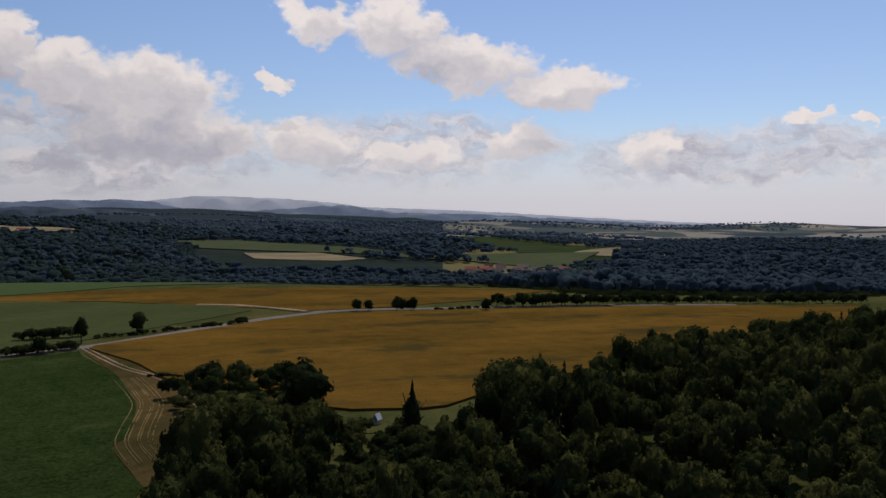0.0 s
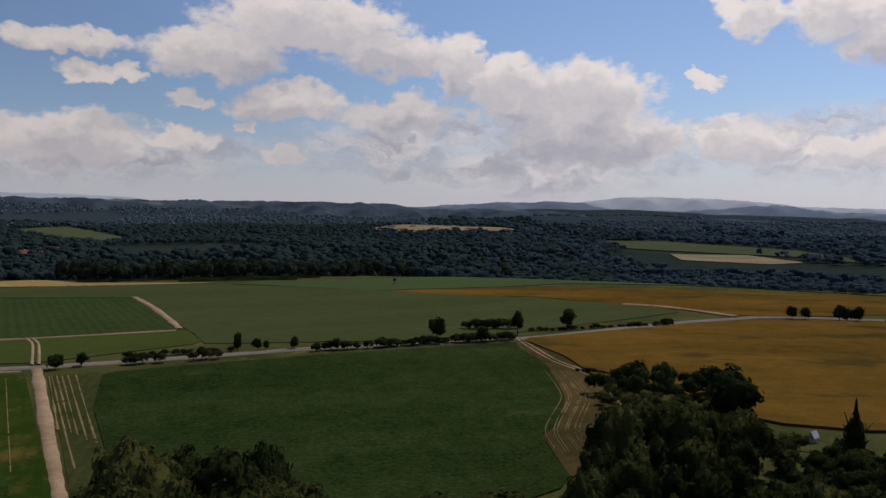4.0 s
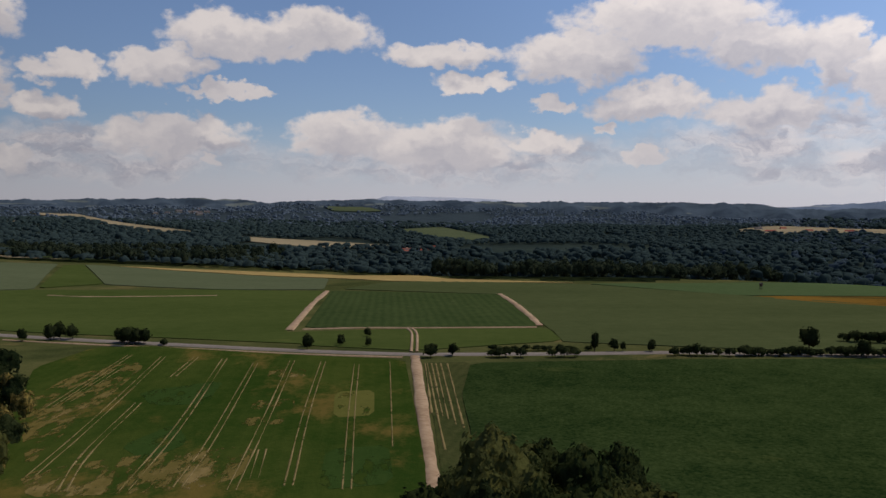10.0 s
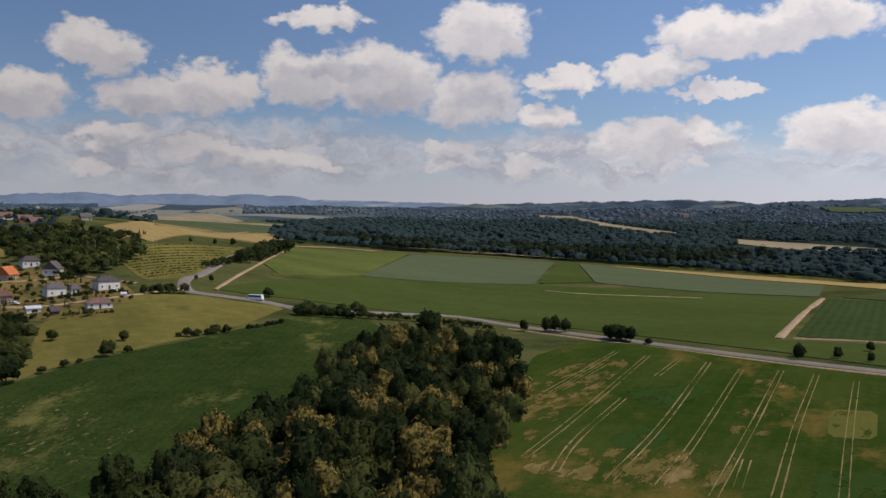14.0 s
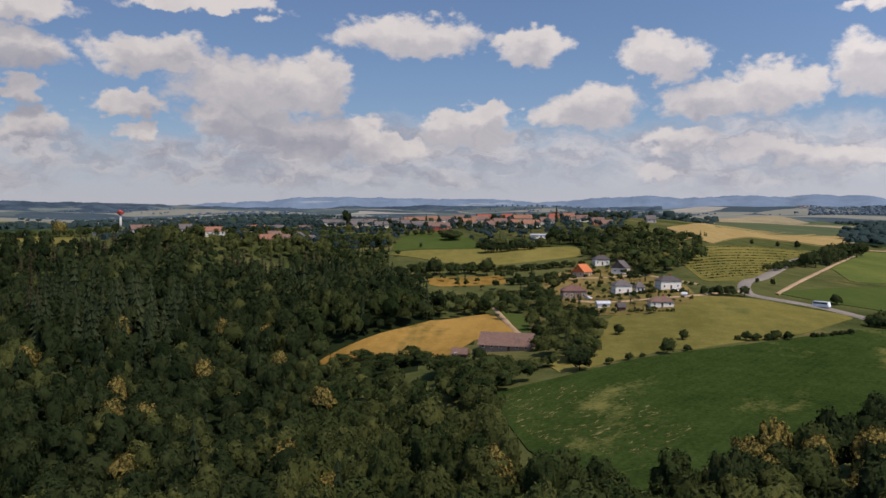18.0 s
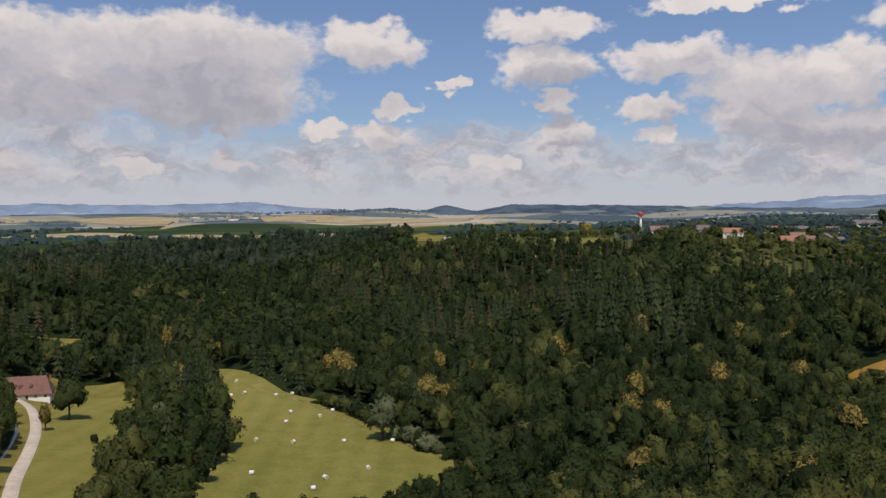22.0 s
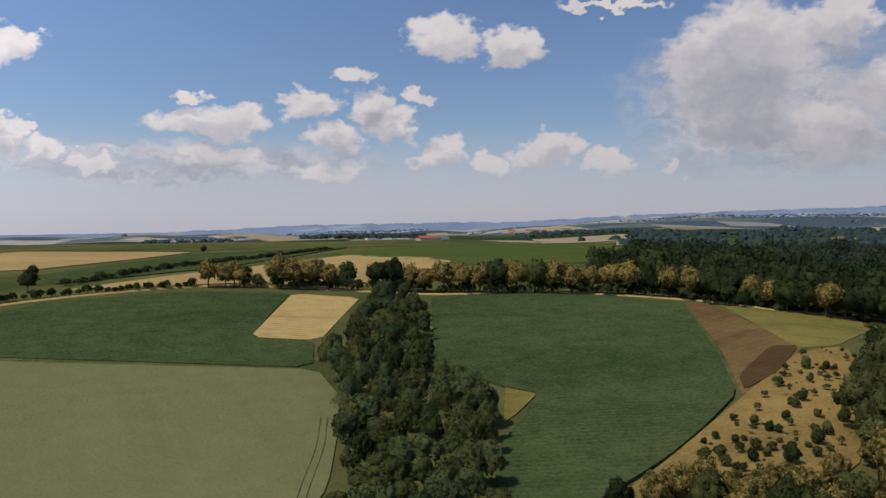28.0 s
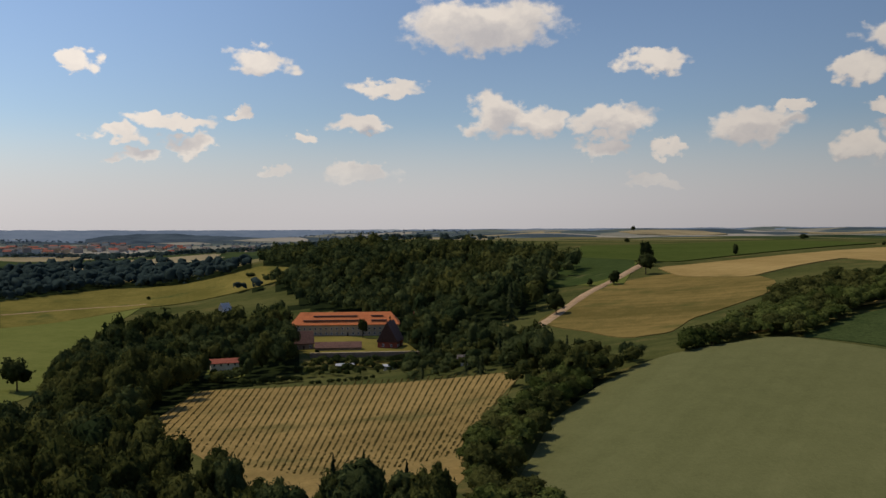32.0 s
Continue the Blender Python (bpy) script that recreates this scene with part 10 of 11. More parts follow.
tree(66.0, -259.2, 2.8, 2.5, "green", "on the rough grass slope", "bush")
tree(66.2, -278.7, 3.0, 2.7, "dark", "on the rough grass slope", "bush")
tree(71.4, -249.0, 2.7, 2.5, "olive", "on the rough grass slope", "bush")
tree(61.8, -207.5, 3.1, 2.8, "green", "on the rough grass slope", "bush")
tree(62.5, -237.9, 3.9, 3.5, "green", "on the rough grass slope", "bush")
tree(61.1, -218.1, 3.0, 2.7, "dark", "on the rough grass slope", "bush")
tree(66.5, -210.8, 2.9, 2.6, "olive", "on the rough grass slope", "bush")
tree(63.8, -232.4, 2.5, 2.3, "dark", "on the rough grass slope", "bush")
tree(50.2, -213.2, 3.7, 3.4, "olive", "on the rough grass slope", "bush")
tree(66.0, -195.7, 2.4, 2.2, "dark", "on the rough grass slope", "bush")
tree(67.1, -186.8, 2.3, 2.1, "green", "on the rough grass slope", "bush")
tree(52.8, -241.3, 3.9, 3.5, "olive", "on the rough grass slope", "bush")
tree(54.4, -273.1, 5.5, 4.9, "dark", "on the rough grass slope", "bush")
tree(71.9, -192.0, 1.9, 1.7, "green", "on the rough grass slope", "bush")
tree(55.5, -225.8, 2.8, 2.5, "olive", "on the rough grass slope", "bush")
tree(64.1, -280.3, 2.3, 2.0, "olive", "on the rough grass slope", "bush")
tree(59.0, -287.0, 2.7, 2.4, "green", "on the rough grass slope", "bush")
tree(48.9, -253.8, 4.4, 4.0, "green", "on the rough grass slope", "bush")
tree(49.7, -227.1, 4.6, 4.1, "green", "on the rough grass slope", "bush")
tree(50.2, -204.4, 4.7, 4.2, "olive", "on the rough grass slope", "bush")
tree(51.2, -187.6, 5.1, 4.6, "green", "on the rough grass slope", "bush")
tree(58.4, -185.0, 3.3, 3.0, "green", "on the rough grass slope", "bush")
tree(59.5, -207.1, 2.5, 2.3, "dark", "on the rough grass slope", "bush")
tree(46.5, -233.9, 5.3, 4.8, "green", "on the rough grass slope", "bush")
tree(51.7, -277.7, 4.1, 3.7, "green", "on the rough grass slope", "bush")
tree(40.9, -181.4, 7.3, 6.6, "gold", "at the foot of the slope")
tree(36.9, -198.6, 8.5, 7.6, "gold", "at the foot of the slope")
tree(47.7, -170.4, 6.5, 5.9, "gold", "at the foot of the slope")
tree(30.6, -184.0, 8.6, 7.7, "gold", "at the foot of the slope")
tree(55.5, -164.4, 5.7, 5.1, "gold", "at the foot of the slope")
tree(42.7, -169.2, 6.9, 6.2, "gold", "at the foot of the slope")
tree(63.1, -155.7, 8.6, 7.8, "gold", "at the foot of the slope")
tree(56.2, -152.5, 9.4, 8.5, "olive", "at the foot of the slope")
tree(49.6, -149.0, 8.0, 7.2, "gold", "at the foot of the slope")
tree(47.9, -160.5, 9.7, 8.7, "gold", "at the foot of the slope")
tree(41.7, -157.6, 8.4, 7.5, "green", "at the foot of the slope")
tree(36.0, -155.4, 9.2, 8.3, "gold", "at the foot of the slope")
tree(33.8, -168.7, 8.8, 7.9, "olive", "at the foot of the slope")
tree(28.4, -168.1, 9.9, 8.9, "gold", "at the foot of the slope")
tree(23.3, -168.4, 8.7, 7.8, "gold", "at the foot of the slope")
tree(20.3, -186.4, 10.8, 9.8, "green", "at the foot of the slope")
tree(119.9, -175.4, 6.4, 3.9, "rust", "at the edge of the tree strip")
tree(58.7, -156.9, 9.9, 8.4, "gold", "at the foot of the slope")
tree(48.6, -154.0, 9.6, 8.1, "gold", "at the foot of the slope")
tree(42.4, -159.4, 10.3, 8.8, "gold", "at the foot of the slope")
tree(35.8, -159.0, 9.6, 8.2, "gold", "at the foot of the slope")
tree(65.0, -148.9, 8.5, 7.3, "gold", "at the foot of the slope")
tree(70.2, -144.9, 7.4, 6.3, "dark", "at the foot of the slope")

GARDENS = ("scrub", "villa_gardens", "village_trees", "garden_trees", "barn_thicket")
EDGES = ("golden_field", "far_clearing", "lodge_lawn", "cottage_yard", "abbey_court", "clearing_lawn")  # the wood's edge is low in front of these
CLEARINGS = ("paddock", "cottage_yard", "abbey_court", "lodge_lawn", "bale_meadow", "far_clearing", "shed_paddock", "clearing_lawn", "vineyard_ground", "golden_field", "beet_field", "maize_block", "light_meadow", "grey_barley", "lodge_yard")



def free(x, y, wood_name=""):
    ok = np.ones(np.shape(x), bool)
    for name, p in FIELDS:
        if name in CLEARINGS and not (wood_name == "scrub") or name.startswith("far_") or name in ("valley_meadow", "trial_plot", "village_green", "dry_grass_slope", "far_wheat"):
            ok &= ~inside(p, x, y)
    for cx, cy, r in KEEP_OUT:
        ok &= np.hypot(x - cx, y - cy) > r
    return ok


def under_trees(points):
    """Give the ground below a wood the dark forest floor colour."""
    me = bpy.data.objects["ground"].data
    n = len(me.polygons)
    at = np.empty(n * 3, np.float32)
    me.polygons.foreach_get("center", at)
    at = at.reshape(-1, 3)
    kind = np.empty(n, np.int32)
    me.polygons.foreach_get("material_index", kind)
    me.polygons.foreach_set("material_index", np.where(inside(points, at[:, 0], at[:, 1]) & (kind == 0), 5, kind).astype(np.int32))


# plantations of conifers in the valley: bearing, distance, half width in degrees, half depth in metres, share of conifers, share of brownish pines
STANDS = [(149, 500, 9, 50, 0.85, 0.1), (158, 570, 5, 60, 0.7, 0.2), (140, 430, 5, 40, 0.7, 0.0), (134, 630, 9, 60, 0.75, 0.8), (176, 780, 6, 90, 0.85, 0.85), (150, 640, 8, 50, 0.5, 0.6), (183, 560, 6, 70, 0.6, 0.3)]


def wood(name, gap, low, high, conifers, *points):
    """A stand of trees within an outline: the nearest as things, the rest as stuff."""
    p = np.asarray(points, float)
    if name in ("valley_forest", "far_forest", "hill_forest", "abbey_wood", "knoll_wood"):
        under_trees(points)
    rng = np.random.default_rng(len(points) * 31 + int(abs(p[0, 0])))
    gx, gy = np.meshgrid(np.arange(p[:, 0].min(), p[:, 0].max(), gap), np.arange(p[:, 1].min(), p[:, 1].max(), gap * 0.87))
    gx[1::2] += gap / 2
    x, y = gx.ravel() + rng.uniform(-0.42, 0.42, gx.size) * gap, gy.ravel() + rng.uniform(-0.42, 0.42, gx.size) * gap
    keep = inside(p, x, y) & free(x, y, name) & (np.hypot(x, y) > 96)
    if name == "scrub":
        keep &= rng.uniform(size=len(x)) < np.where(np.sin(x / 9 + np.sin(y / 7)) + np.sin(y / 11) > 0.1, 0.95, 0.25)
    x, y = x[keep], y[keep]
    r = np.hypot(x, y)
    keep = rng.uniform(size=len(x)) < np.interp(r, (420, 700, 1000, 1600), (1.0, 0.8, 0.62, 0.34))
    x, y, r = x[keep], y[keep], r[keep]
    patch = np.sin(x / 47 + 1.1 * np.sin(y / 61)) * np.sin(y / 39 + x / 83)
    stand_of = np.sin(x / 71 + 2 + np.sin(y / 53)) + np.sin(y / 67 - x / 90)
    bearing = (np.degrees(np.arctan2(-x, y)) + 45) % 360 - 45
    share = conifers * np.where(stand_of > 0.5, 2.0, 0.25)
    brown = np.zeros(len(x), bool)
    if name == "valley_forest":
        for b, away, wide_deg, deep, part_of, dry in STANDS:
            within = ((bearing - b) / wide_deg) ** 2 + ((r - away) / deep) ** 2 < rng.uniform(0.75, 1.2, len(x))
            share = np.where(within, part_of, share)
            brown |= within & (rng.uniform(size=len(x)) < dry)
    fir = rng.uniform(size=len(x)) < share
    giant = rng.uniform(size=len(x)) < 0.22
    tall = rng.uniform(low, high, len(x)) * np.where(fir, np.interp(r, (480, 600), (1.22, 0.95)), 1.0) * (1 + 0.16 * patch) * np.where(giant, 1.2, 1.0)
    if name == "valley_forest":
        tall *= np.interp(r, (230, 430), (0.82, 1.0))
    wide = tall * 0.2 + gap * rng.uniform(0.45, 0.95, len(x)) * np.where(giant, 1.35, 1.0) * np.interp(r, (420, 1000, 1600), (1.0, 1.15, 1.5))
    if name == "valley_forest":  # low growth on the brow before the rough slope
        brow = (bearing > 178) & (bearing < 197) & (r > 215) & (r < 430)
        tall = np.where(brow, np.clip((57 - 0.117 * r - height(x, y)) * rng.uniform(0.55, 1.2, len(x)), 3.5, np.maximum(tall, 3.5)), tall)
        fir = fir & ~brow
    if name == "near_wood":
        tall, wide = tall * np.interp(bearing, (34, 40), (0.45, 1.0)), wide * 1.35
    if name in ("south_wood", "near_wood", "bank_wood"):
        # low scrub on the bank above the headland, tall timber by the wheat
        tall = np.where((bearing > 5.5) & (r < 262), np.clip(55 - 0.205 * r, 5.0, np.maximum(tall, 5.0)), tall)
        tall = np.where((bearing < -3) & (bearing > -11) & (r > 190) & (r < 262), np.clip(54 - 0.155 * r, tall, 19), tall)
    fir &= (r > 330) | (rng.uniform(size=len(x)) < 0.25)
    if name == "lane_hedge":
        wide = wide * 1.5
    if name in GARDENS:
        wide = tall * rng.uniform(0.75, 1.15, len(x))
    for field, p2 in FIELDS:
        if field in EDGES:
            for step in (14, 28, 42):
                lower = inside(p2, x * (1 + step / r), y * (1 + step / r))
                fir = fir & ~lower
                tall = np.where(lower, np.minimum(tall, 5 + step * 0.09), tall)
    near = np.zeros(len(x), bool)
    near[np.argsort(r)[:QUOTA.get(name, 0)]] = True
    near &= r < 330
    for i in np.nonzero(near)[0]:
        tone = "fir" if fir[i] else TONES[name][rng.integers(len(TONES[name]))]
        tree(float(x[i]), float(y[i]), float(tall[i]), float(wide[i]), tone, "in the " + name.replace("_", " "), group=name.replace("_", " "))
    close, far = ~near & (r < 210), r >= (640 if gap > 10 else 440 if name == "valley_forest" else 540)
    mid = ~near & ~close & ~far
    tones = rng.integers(14, size=len(x))
    # near woods past bearing 183 go olive, a sunlit look put in the tone
    olive = (tones < 3) | (patch > 0.45) | ((r < 330) & (tones < 8) & (np.degrees(np.arctan2(-x, y)) % 360 > 183))
    gold = (tones >= (11 if name == "chestnut_wood" else 13)) & (rng.uniform(size=len(x)) < (0.8 if name == 'chestnut_wood' else 0.3)) if "gold" in TONES[name] else np.zeros(len(x), bool)
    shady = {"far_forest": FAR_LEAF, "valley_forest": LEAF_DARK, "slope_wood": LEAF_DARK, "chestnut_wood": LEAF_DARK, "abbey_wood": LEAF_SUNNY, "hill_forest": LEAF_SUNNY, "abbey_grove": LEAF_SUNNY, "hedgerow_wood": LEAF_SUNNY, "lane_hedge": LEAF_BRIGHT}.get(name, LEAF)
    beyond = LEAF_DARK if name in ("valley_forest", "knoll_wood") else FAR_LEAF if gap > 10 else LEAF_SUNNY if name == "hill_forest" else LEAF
    if name == "valley_forest":  # light and shade put into leaf tone: olive near by, darker far side
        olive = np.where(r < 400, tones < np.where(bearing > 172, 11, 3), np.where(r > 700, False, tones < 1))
    # valley bearings coloured as lit with LEAF; LEAF_DARK paints the shaded ones
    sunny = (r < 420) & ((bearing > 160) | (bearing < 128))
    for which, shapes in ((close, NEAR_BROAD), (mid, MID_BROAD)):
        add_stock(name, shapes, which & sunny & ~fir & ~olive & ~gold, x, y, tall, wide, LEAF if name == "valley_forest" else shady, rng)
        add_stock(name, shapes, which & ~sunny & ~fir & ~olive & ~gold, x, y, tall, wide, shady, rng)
        add_stock(name, shapes, which & ~fir & olive & ~gold, x, y, tall, wide, LEAF_OLIVE if name != "far_forest" else FAR_LEAF, rng)
        add_stock(name, shapes, which & ~fir & gold, x, y, tall, wide, LEAF_GOLD, rng)
    add_stock(name, MID_FIR, (close | mid) & fir & ~brown, x, y, tall, tall * 1.15, NEEDLES, rng)
    add_stock(name, MID_FIR, (close | mid | far & (r < 720)) & fir & brown, x, y, tall, tall * 1.3, NEEDLES_BROWN, rng)
    fir_far = far & fir & ~((r < 720) & brown)
    if name == "far_forest":  # haze painted by leaf colour: greener near edge, bluer behind and sunward
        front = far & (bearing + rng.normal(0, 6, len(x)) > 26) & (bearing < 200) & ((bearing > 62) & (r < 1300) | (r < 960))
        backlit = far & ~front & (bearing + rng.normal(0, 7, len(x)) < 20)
        add_stock(name, FAR_SMOOTH, backlit, x, y, tall, wide * 1.1, HAZE_BLUE_LEAF, rng)
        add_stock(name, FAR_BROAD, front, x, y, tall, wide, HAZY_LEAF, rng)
        far = far & ~front & ~backlit
        fir_far = fir_far & far
    # trees past 760 m take the leaf colour with haze in it
    if name in ("valley_forest", "knoll_wood"):
        add_stock(name, FAR_BROAD, far & (r > 760) & ~fir, x, y, tall, wide * 1.15, HAZY_LEAF, rng)
        far = far & ((r <= 760) | fir)
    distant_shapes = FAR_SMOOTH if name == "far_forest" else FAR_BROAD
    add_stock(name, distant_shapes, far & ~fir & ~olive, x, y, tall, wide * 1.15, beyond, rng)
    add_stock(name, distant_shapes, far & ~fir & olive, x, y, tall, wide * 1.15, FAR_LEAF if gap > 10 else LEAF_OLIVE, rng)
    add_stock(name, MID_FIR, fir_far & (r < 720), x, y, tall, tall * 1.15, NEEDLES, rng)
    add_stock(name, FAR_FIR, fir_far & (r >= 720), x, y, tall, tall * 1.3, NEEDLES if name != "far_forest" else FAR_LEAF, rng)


def scatter(name, label, count, near, far, start, end, low, high, mat, seed, thick=0.5):
    """Far woods and copses, in drifts, as stuff."""
    rng = np.random.default_rng(seed)
    r = np.sqrt(rng.uniform(near ** 2, far ** 2, count))
    a = np.radians(rng.uniform(start, end, count))
    x, y = -np.sin(a) * r, np.cos(a) * r
    drift = np.sin(x / 330 + 1.7 * np.sin(y / 410)) + np.sin(y / 290 - 1.3 * np.sin(x / 370 + 2)) + 0.5 * np.sin(x / 97 + y / 121)
    keep = (drift > thick) & free(x, y)
    x, y = x[keep], y[keep]
    tall = rng.uniform(low, high, len(x))
    ob = new(name, mesh_from(name, *stock(FAR_BLOB, x, y, tall, tall * rng.uniform(0.9, 1.5, len(x)), rng), mat, True))
    tagged(ob, label, "forest", kind="stuff")


def add_stock(name, shapes, which, x, y, tall, wide, mat, rng):
    if which.any():
        ob = new(name, mesh_from(name, *stock(shapes, x[which], y[which], tall[which], wide[which], rng), mat, True))
        tagged(ob, name.replace("_", " ") + " of mixed green trees seen from above", "forest", kind="stuff")


QUOTA = {"south_wood": 34, "near_wood": 20, "chestnut_wood": 28, "ravine_wood": 14, "valley_forest": 24, "hedgerow_wood": 14, "abbey_wood": 16, "lane_hedge": 6}
TONES = {k: ("green", "dark", "olive") for k in ("south_wood", "near_wood", "bank_wood", "chestnut_wood", "ravine_wood", "valley_forest", "hedgerow_wood", "lane_hedge", "abbey_wood", "hill_forest", "abbey_grove", "far_forest", "village_trees", "garden_trees", "barn_thicket", "knoll_wood", "scrub", "villa_gardens", "slope_wood")}
for k in ("chestnut_wood", "ravine_wood", "valley_forest"):
    TONES[k] = ("green", "dark", "olive", "gold") if k == "chestnut_wood" else ("green", "green", "olive", "olive", "olive", "gold")
TONES["lane_hedge"] = ("bright", "bright", "olive")

scatter("copse", "far copses and woods among the fields", 10500, 1050, 2300, -30, 30, 9, 14, HAZE_BLUE_LEAF, 3, -0.3)
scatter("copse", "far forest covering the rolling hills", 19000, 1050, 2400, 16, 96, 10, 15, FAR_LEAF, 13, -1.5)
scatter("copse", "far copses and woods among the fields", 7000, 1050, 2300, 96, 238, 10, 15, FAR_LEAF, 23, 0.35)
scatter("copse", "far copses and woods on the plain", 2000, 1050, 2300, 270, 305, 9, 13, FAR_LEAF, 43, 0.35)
scatter("distant_copse", "distant haze-blue forest on the hills", 14000, 2200, 3700, 0, 96, 9, 14, DISTANT_LEAF, 4, -1.3)
scatter("distant_copse", "distant haze-blue woods among the fields", 7000, 2200, 4750, 96, 238, 9, 15, DISTANT_LEAF, 14, 0.5)
scatter("distant_copse", "distant haze-blue woods on the plain", 3000, 2200, 4750, 272, 332, 8, 12, DISTANT_LEAF, 44, 0.5)
scatter("distant_copse", "distant haze-blue woods among the fields", 3500, 2200, 4600, -32, 0, 9, 15, DISTANT_LEAF, 34, 0.1)
# ---- woods: outline, tree spacing, heights, share of conifers ----
wood("south_wood", 7.6, 10, 17, 0.12, (-48, 135), (-61, 194), (-62, 230), (-53, 234), (-48, 238), (-24, 200), (-18, 146), (-7, 147), (-3, 174), (9, 202), (16, 255), (47, 258), (54, 295), (84, 320), (186, 393), (205, 397), (126, 208), (50, 123), (-41, 107))
wood("near_wood", 6.8, 17, 22, 0.05, (-104, 84), (-120, 106), (-122, 115), (-108, 116), (-94, 114), (-81, 115), (-70, 128), (-60, 137), (-49, 111), (-89, 67))
wood("near_wood", 6.8, 9, 14, 0.05, (-68, 120), (-59, 127), (-51, 125), (-49, 143), (-58, 209), (-42, 185), (-27, 118), (-54, 95))
wood("bank_wood", 5.5, 4, 9, 0.03, (-88, 262), (-76, 290), (-40, 284), (-32, 250), (-46, 226), (-64, 226))
wood("bank_wood", 6, 4, 8, 0.03, (-24, 200), (-18, 150), (-7, 150), (-3, 174), (8, 202), (0, 217), (-22, 215))
wood("chestnut_wood", 7.4, 11, 17, 0.04, (-170, -35), (-176, -31), (-206, -19), (-246, -9), (-311, 6), (-359, 28), (-336, 61), (-277, 62), (-232, 52), (-189, 36), (-145, 26), (-104, 18), (-120, -25))
wood("ravine_wood", 7.6, 9, 15, 0.15, (-255, -215), (-268, -194), (-253, -146), (-225, -126), (-202, -99), (-175, -80), (-158, -47), (-166, -37), (-193, -30), (-214, -19), (-114, -10), (-129, -109))
wood("valley_forest", 8.0, 12, 19, 0.25, (-200, -112), (-248, -189), (-296, -175), (-369, -173), (-390, -227), (-447, -289), (-492, -376), (-425, -412), (-410, -482), (-401, -570), (-367, -648), (-304, -637), (-382, -846), (-328, -823), (-159, -967), (156, -967), (270, -942), (390, -899), (228, -458), (196, -420), (141, -393), (105, -367), (67, -366), (48, -223), (31, -184), (39, -141), (49, -128), (54, -110), (47, -86), (4, -121), (7, -120), (-42, -124), (-64, -136), (-99, -96), (-128, -65), (-155, -71))
wood("hedgerow_wood", 7, 8, 13, 0.03, (187, -181), (218, -229), (266, -296), (230, -285), (164, -208), (133, -190), (102, -158), (80, -120), (63, -94), (84, -79), (120, -122), (142, -143))
wood("lane_hedge", 5, 7, 11, 0.0, (224, 8), (244, -3), (283, -18), (286, -45), (255, -42), (239, -19), (202, -9), (162, -8), (146, -11), (127, -6), (127, 5), (186, 6))
wood("lane_hedge", 5, 6, 9, 0.0, (305, -59), (327, -84), (424, -138), (413, -184), (374, -170), (328, -126), (293, -91), (283, -55))
wood("abbey_wood", 7.8, 11, 18, 0.08, (218, 157), (270, 153), (419, 225), (572, 247), (570, 187), (544, 141), (471, 116), (404, 97), (371, 112), (367, 131), (309, 125), (260, 113), (171, 64), (184, 58), (139, 34), (160, 35), (160, 20), (153, 6), (105, 4), (115, 84))
wood("hill_forest", 9.5, 12, 18, 0.04, (560, 176), (673, 161), (597, 98), (452, 56), (455, 33), (380, -3), (292, -18), (250, -39), (232, -32), (280, -13), (340, -3), (462, 30), (478, -16), (643, -55), (826, -6), (945, 155), (1110, 302), (859, 263), (744, 193), (702, 163))
wood("abbey_grove", 6, 5, 9, 0.1, (477, 55), (517, 37), (440, -3), (363, -23), (291, -46), (273, -34), (290, -12), (289, -2), (322, 36))
wood("far_forest", 12, 12, 18, 0.3, (769, 577), (770, 467), (915, 426), (765, 221), (813, 227), (1073, 321), (1323, 615), (1135, 688), (1122, 841))
wood("far_forest", 12.5, 12, 18, 0.3, (-1443, -108), (-1031, 60), (-1035, 230), (-1006, 324), (-989, 436), (-892, 652), (-616, 505), (-476, 612), (-404, 1194), (-332, 643), (-408, 1139), (-236, 1260), (-19, 1204), (56, 1113), (95, 669), (133, 638), (386, 818), (616, 921), (1032, 1545), (828, 1606), (380, 1831), (213, 1173), (58, 1160), (-122, 1291), (-279, 1270), (-401, 1372), (-559, 1684), (-671, 1558), (-834, 1216), (-939, 1045), (-957, 879), (-1048, 871), (-995, 704), (-1050, 693), (-1172, 555), (-1007, 708), (-1140, 538), (-1420, 467), (-1860, 288), (-1845, -117))
wood("far_forest", 13, 12, 18, 0.3, (-520, 2372), (-433, 2499), (22, 2137), (210, 1632), (167, 1443), (-84, 1523), (-178, 1650), (-389, 1826))
wood("far_forest", 13, 12, 18, 0.3, (-1403, 2561), (-1165, 2844), (-723, 2274), (-500, 2348), (-401, 1826), (-578, 1744), (-705, 1693), (-812, 1482))
wood("village_trees", 9, 6, 11, 0.15, (-578, -244), (-692, -212), (-694, -145), (-562, -125), (-505, -137), (-544, -174), (-562, -205))
wood("village_trees", 9, 6, 10, 0.15, (-518, -418), (-623, -471), (-577, -369), (-530, -330), (-493, -320), (-501, -379))
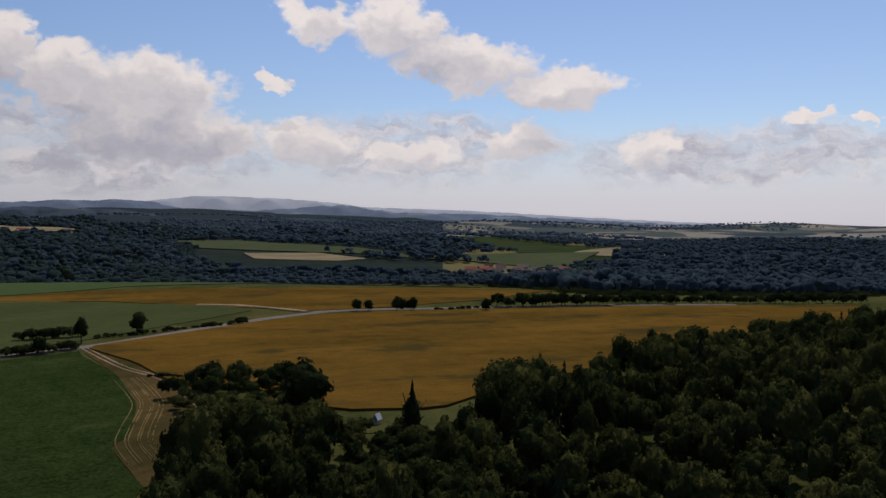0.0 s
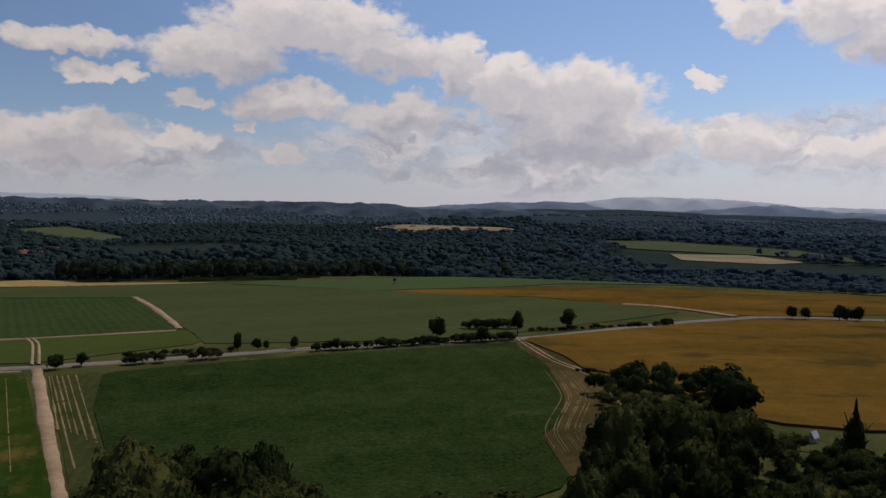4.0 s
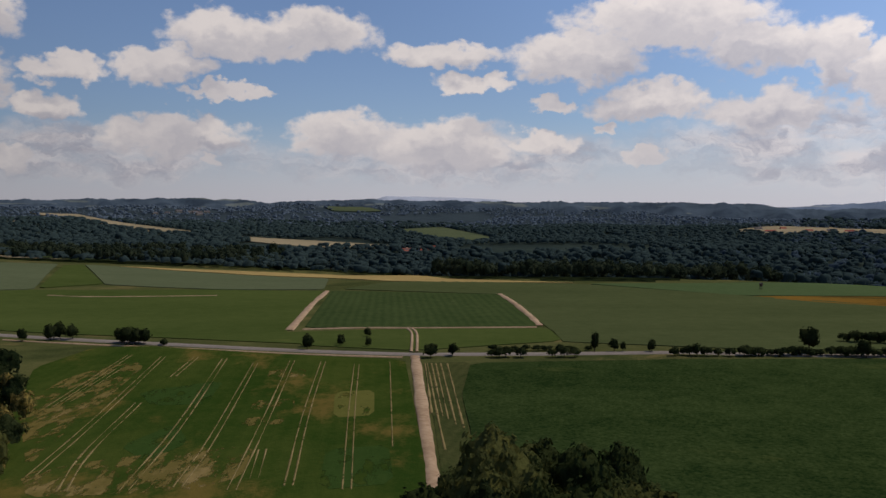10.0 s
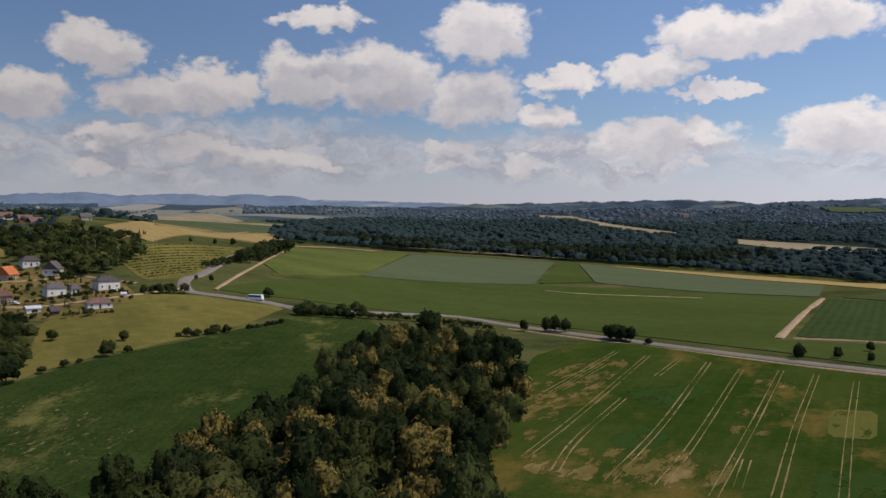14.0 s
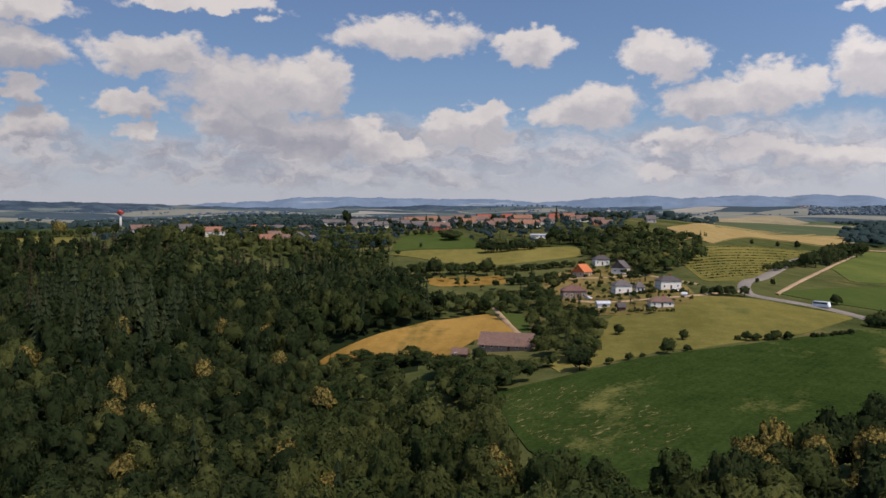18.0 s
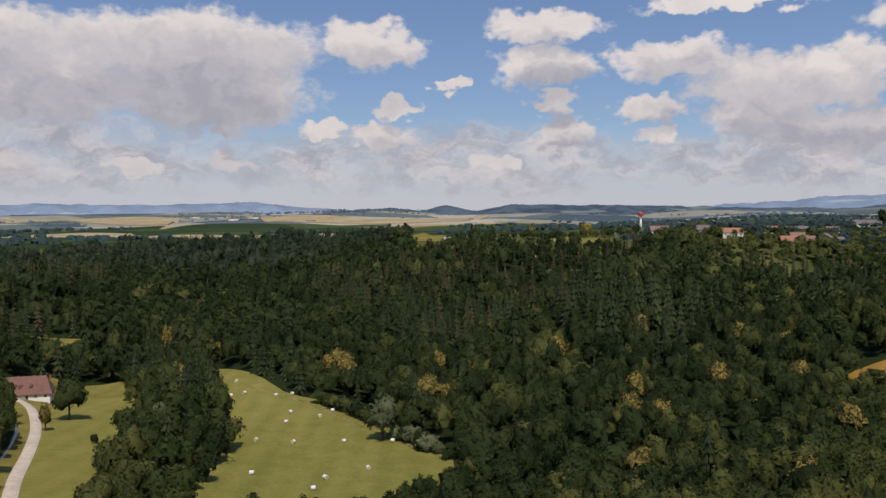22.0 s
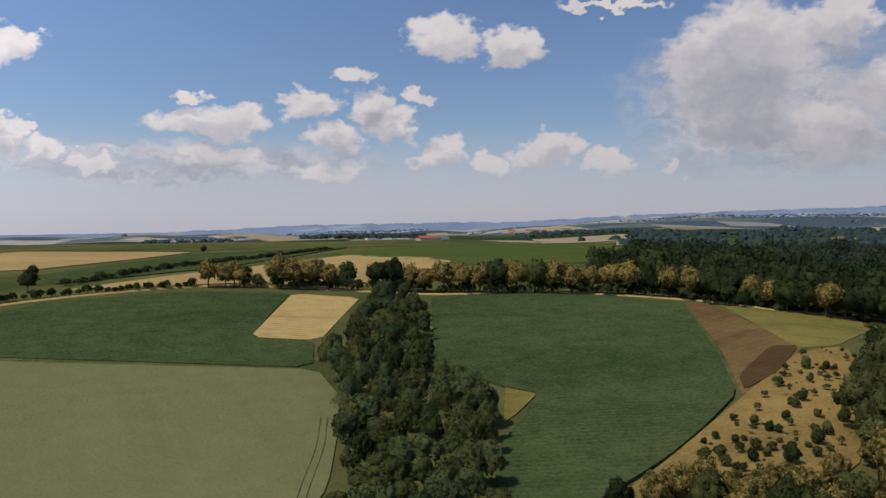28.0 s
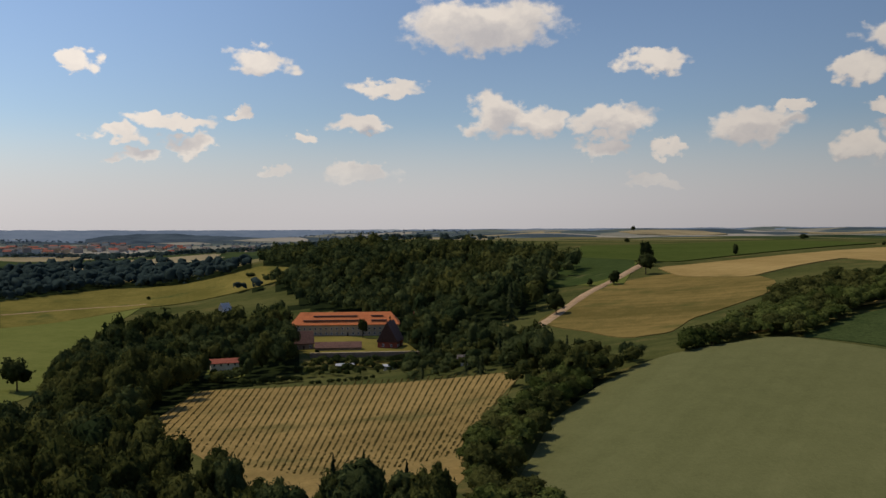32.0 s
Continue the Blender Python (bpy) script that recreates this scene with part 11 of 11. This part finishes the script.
wood("village_trees", 11, 4, 8, 0.15, (-509, -410), (-559, -349), (-575, -247), (-657, -201), (-865, -265), (-705, -568))
wood("village_trees", 11, 4, 8, 0.2, (-421, -513), (-528, -400), (-721, -546), (-574, -699))
wood("garden_trees", 6, 2, 5.5, 0.05, (425, 98), (433, 46), (398, 22), (375, 30), (385, 80), (388, 100))
wood("village_trees", 8, 5, 9, 0.1, (-423.7, -482.3), (-446.4, -453.0), (-481.5, -436.6), (-541.1, -424.9), (-610.4, -479.2), (-501.2, -459.6), (-448.9, -510.8))
wood("slope_wood", 8, 8, 13, 0.1, (-391.9, -441.1), (-422.8, -417.2), (-467.4, -404.3), (-496.6, -394.1), (-522.0, -410.4), (-509.1, -423.2), (-478.8, -436.6), (-449.6, -455.5), (-430.4, -484.4))
wood("garden_trees", 8, 5, 9, 0.05, (-444, -205), (-451, -177), (-387, -149), (-353, -116), (-305, -102), (-287, -113), (-310, -134), (-361, -154), (-391, -177))
wood("garden_trees", 12, 4, 7, 0.05, (-484, -279), (-514, -252), (-497, -196), (-464, -179), (-456, -210), (-457, -267))
wood("ravine_wood", 7.6, 6, 11, 0.1, (-400, -234), (-425, -196), (-369, -167), (-360, -177), (-341, -194), (-323, -197))
wood("scrub", 5, 0.6, 2.8, 0.05, (79, -300), (70, -320), (47, -266), (44, -191), (59, -163), (71, -163), (73, -230))
wood("villa_gardens", 8, 1.5, 4.5, 0.1, (-479, -199), (-519, -200), (-539, -161), (-488, -112), (-445, -99), (-400, -108), (-392, -131), (-425, -167))
wood("slope_wood", 8, 7, 12, 0.1, (-514, -415), (-520, -393), (-524, -356), (-505, -328), (-486, -319), (-449, -263), (-431, -252), (-342, -208), (-318, -225), (-380, -307))
wood("barn_thicket", 5, 5, 10, 0.05, (-250, -140), (-286, -163), (-289, -140), (-266, -109), (-250, -99), (-231, -116))
wood("knoll_wood", 8, 10, 16, 0.2, (195, -372), (254, -509), (359, -825), (248, -865), (103, -360), (134, -374), (177, -406), (215, -431))
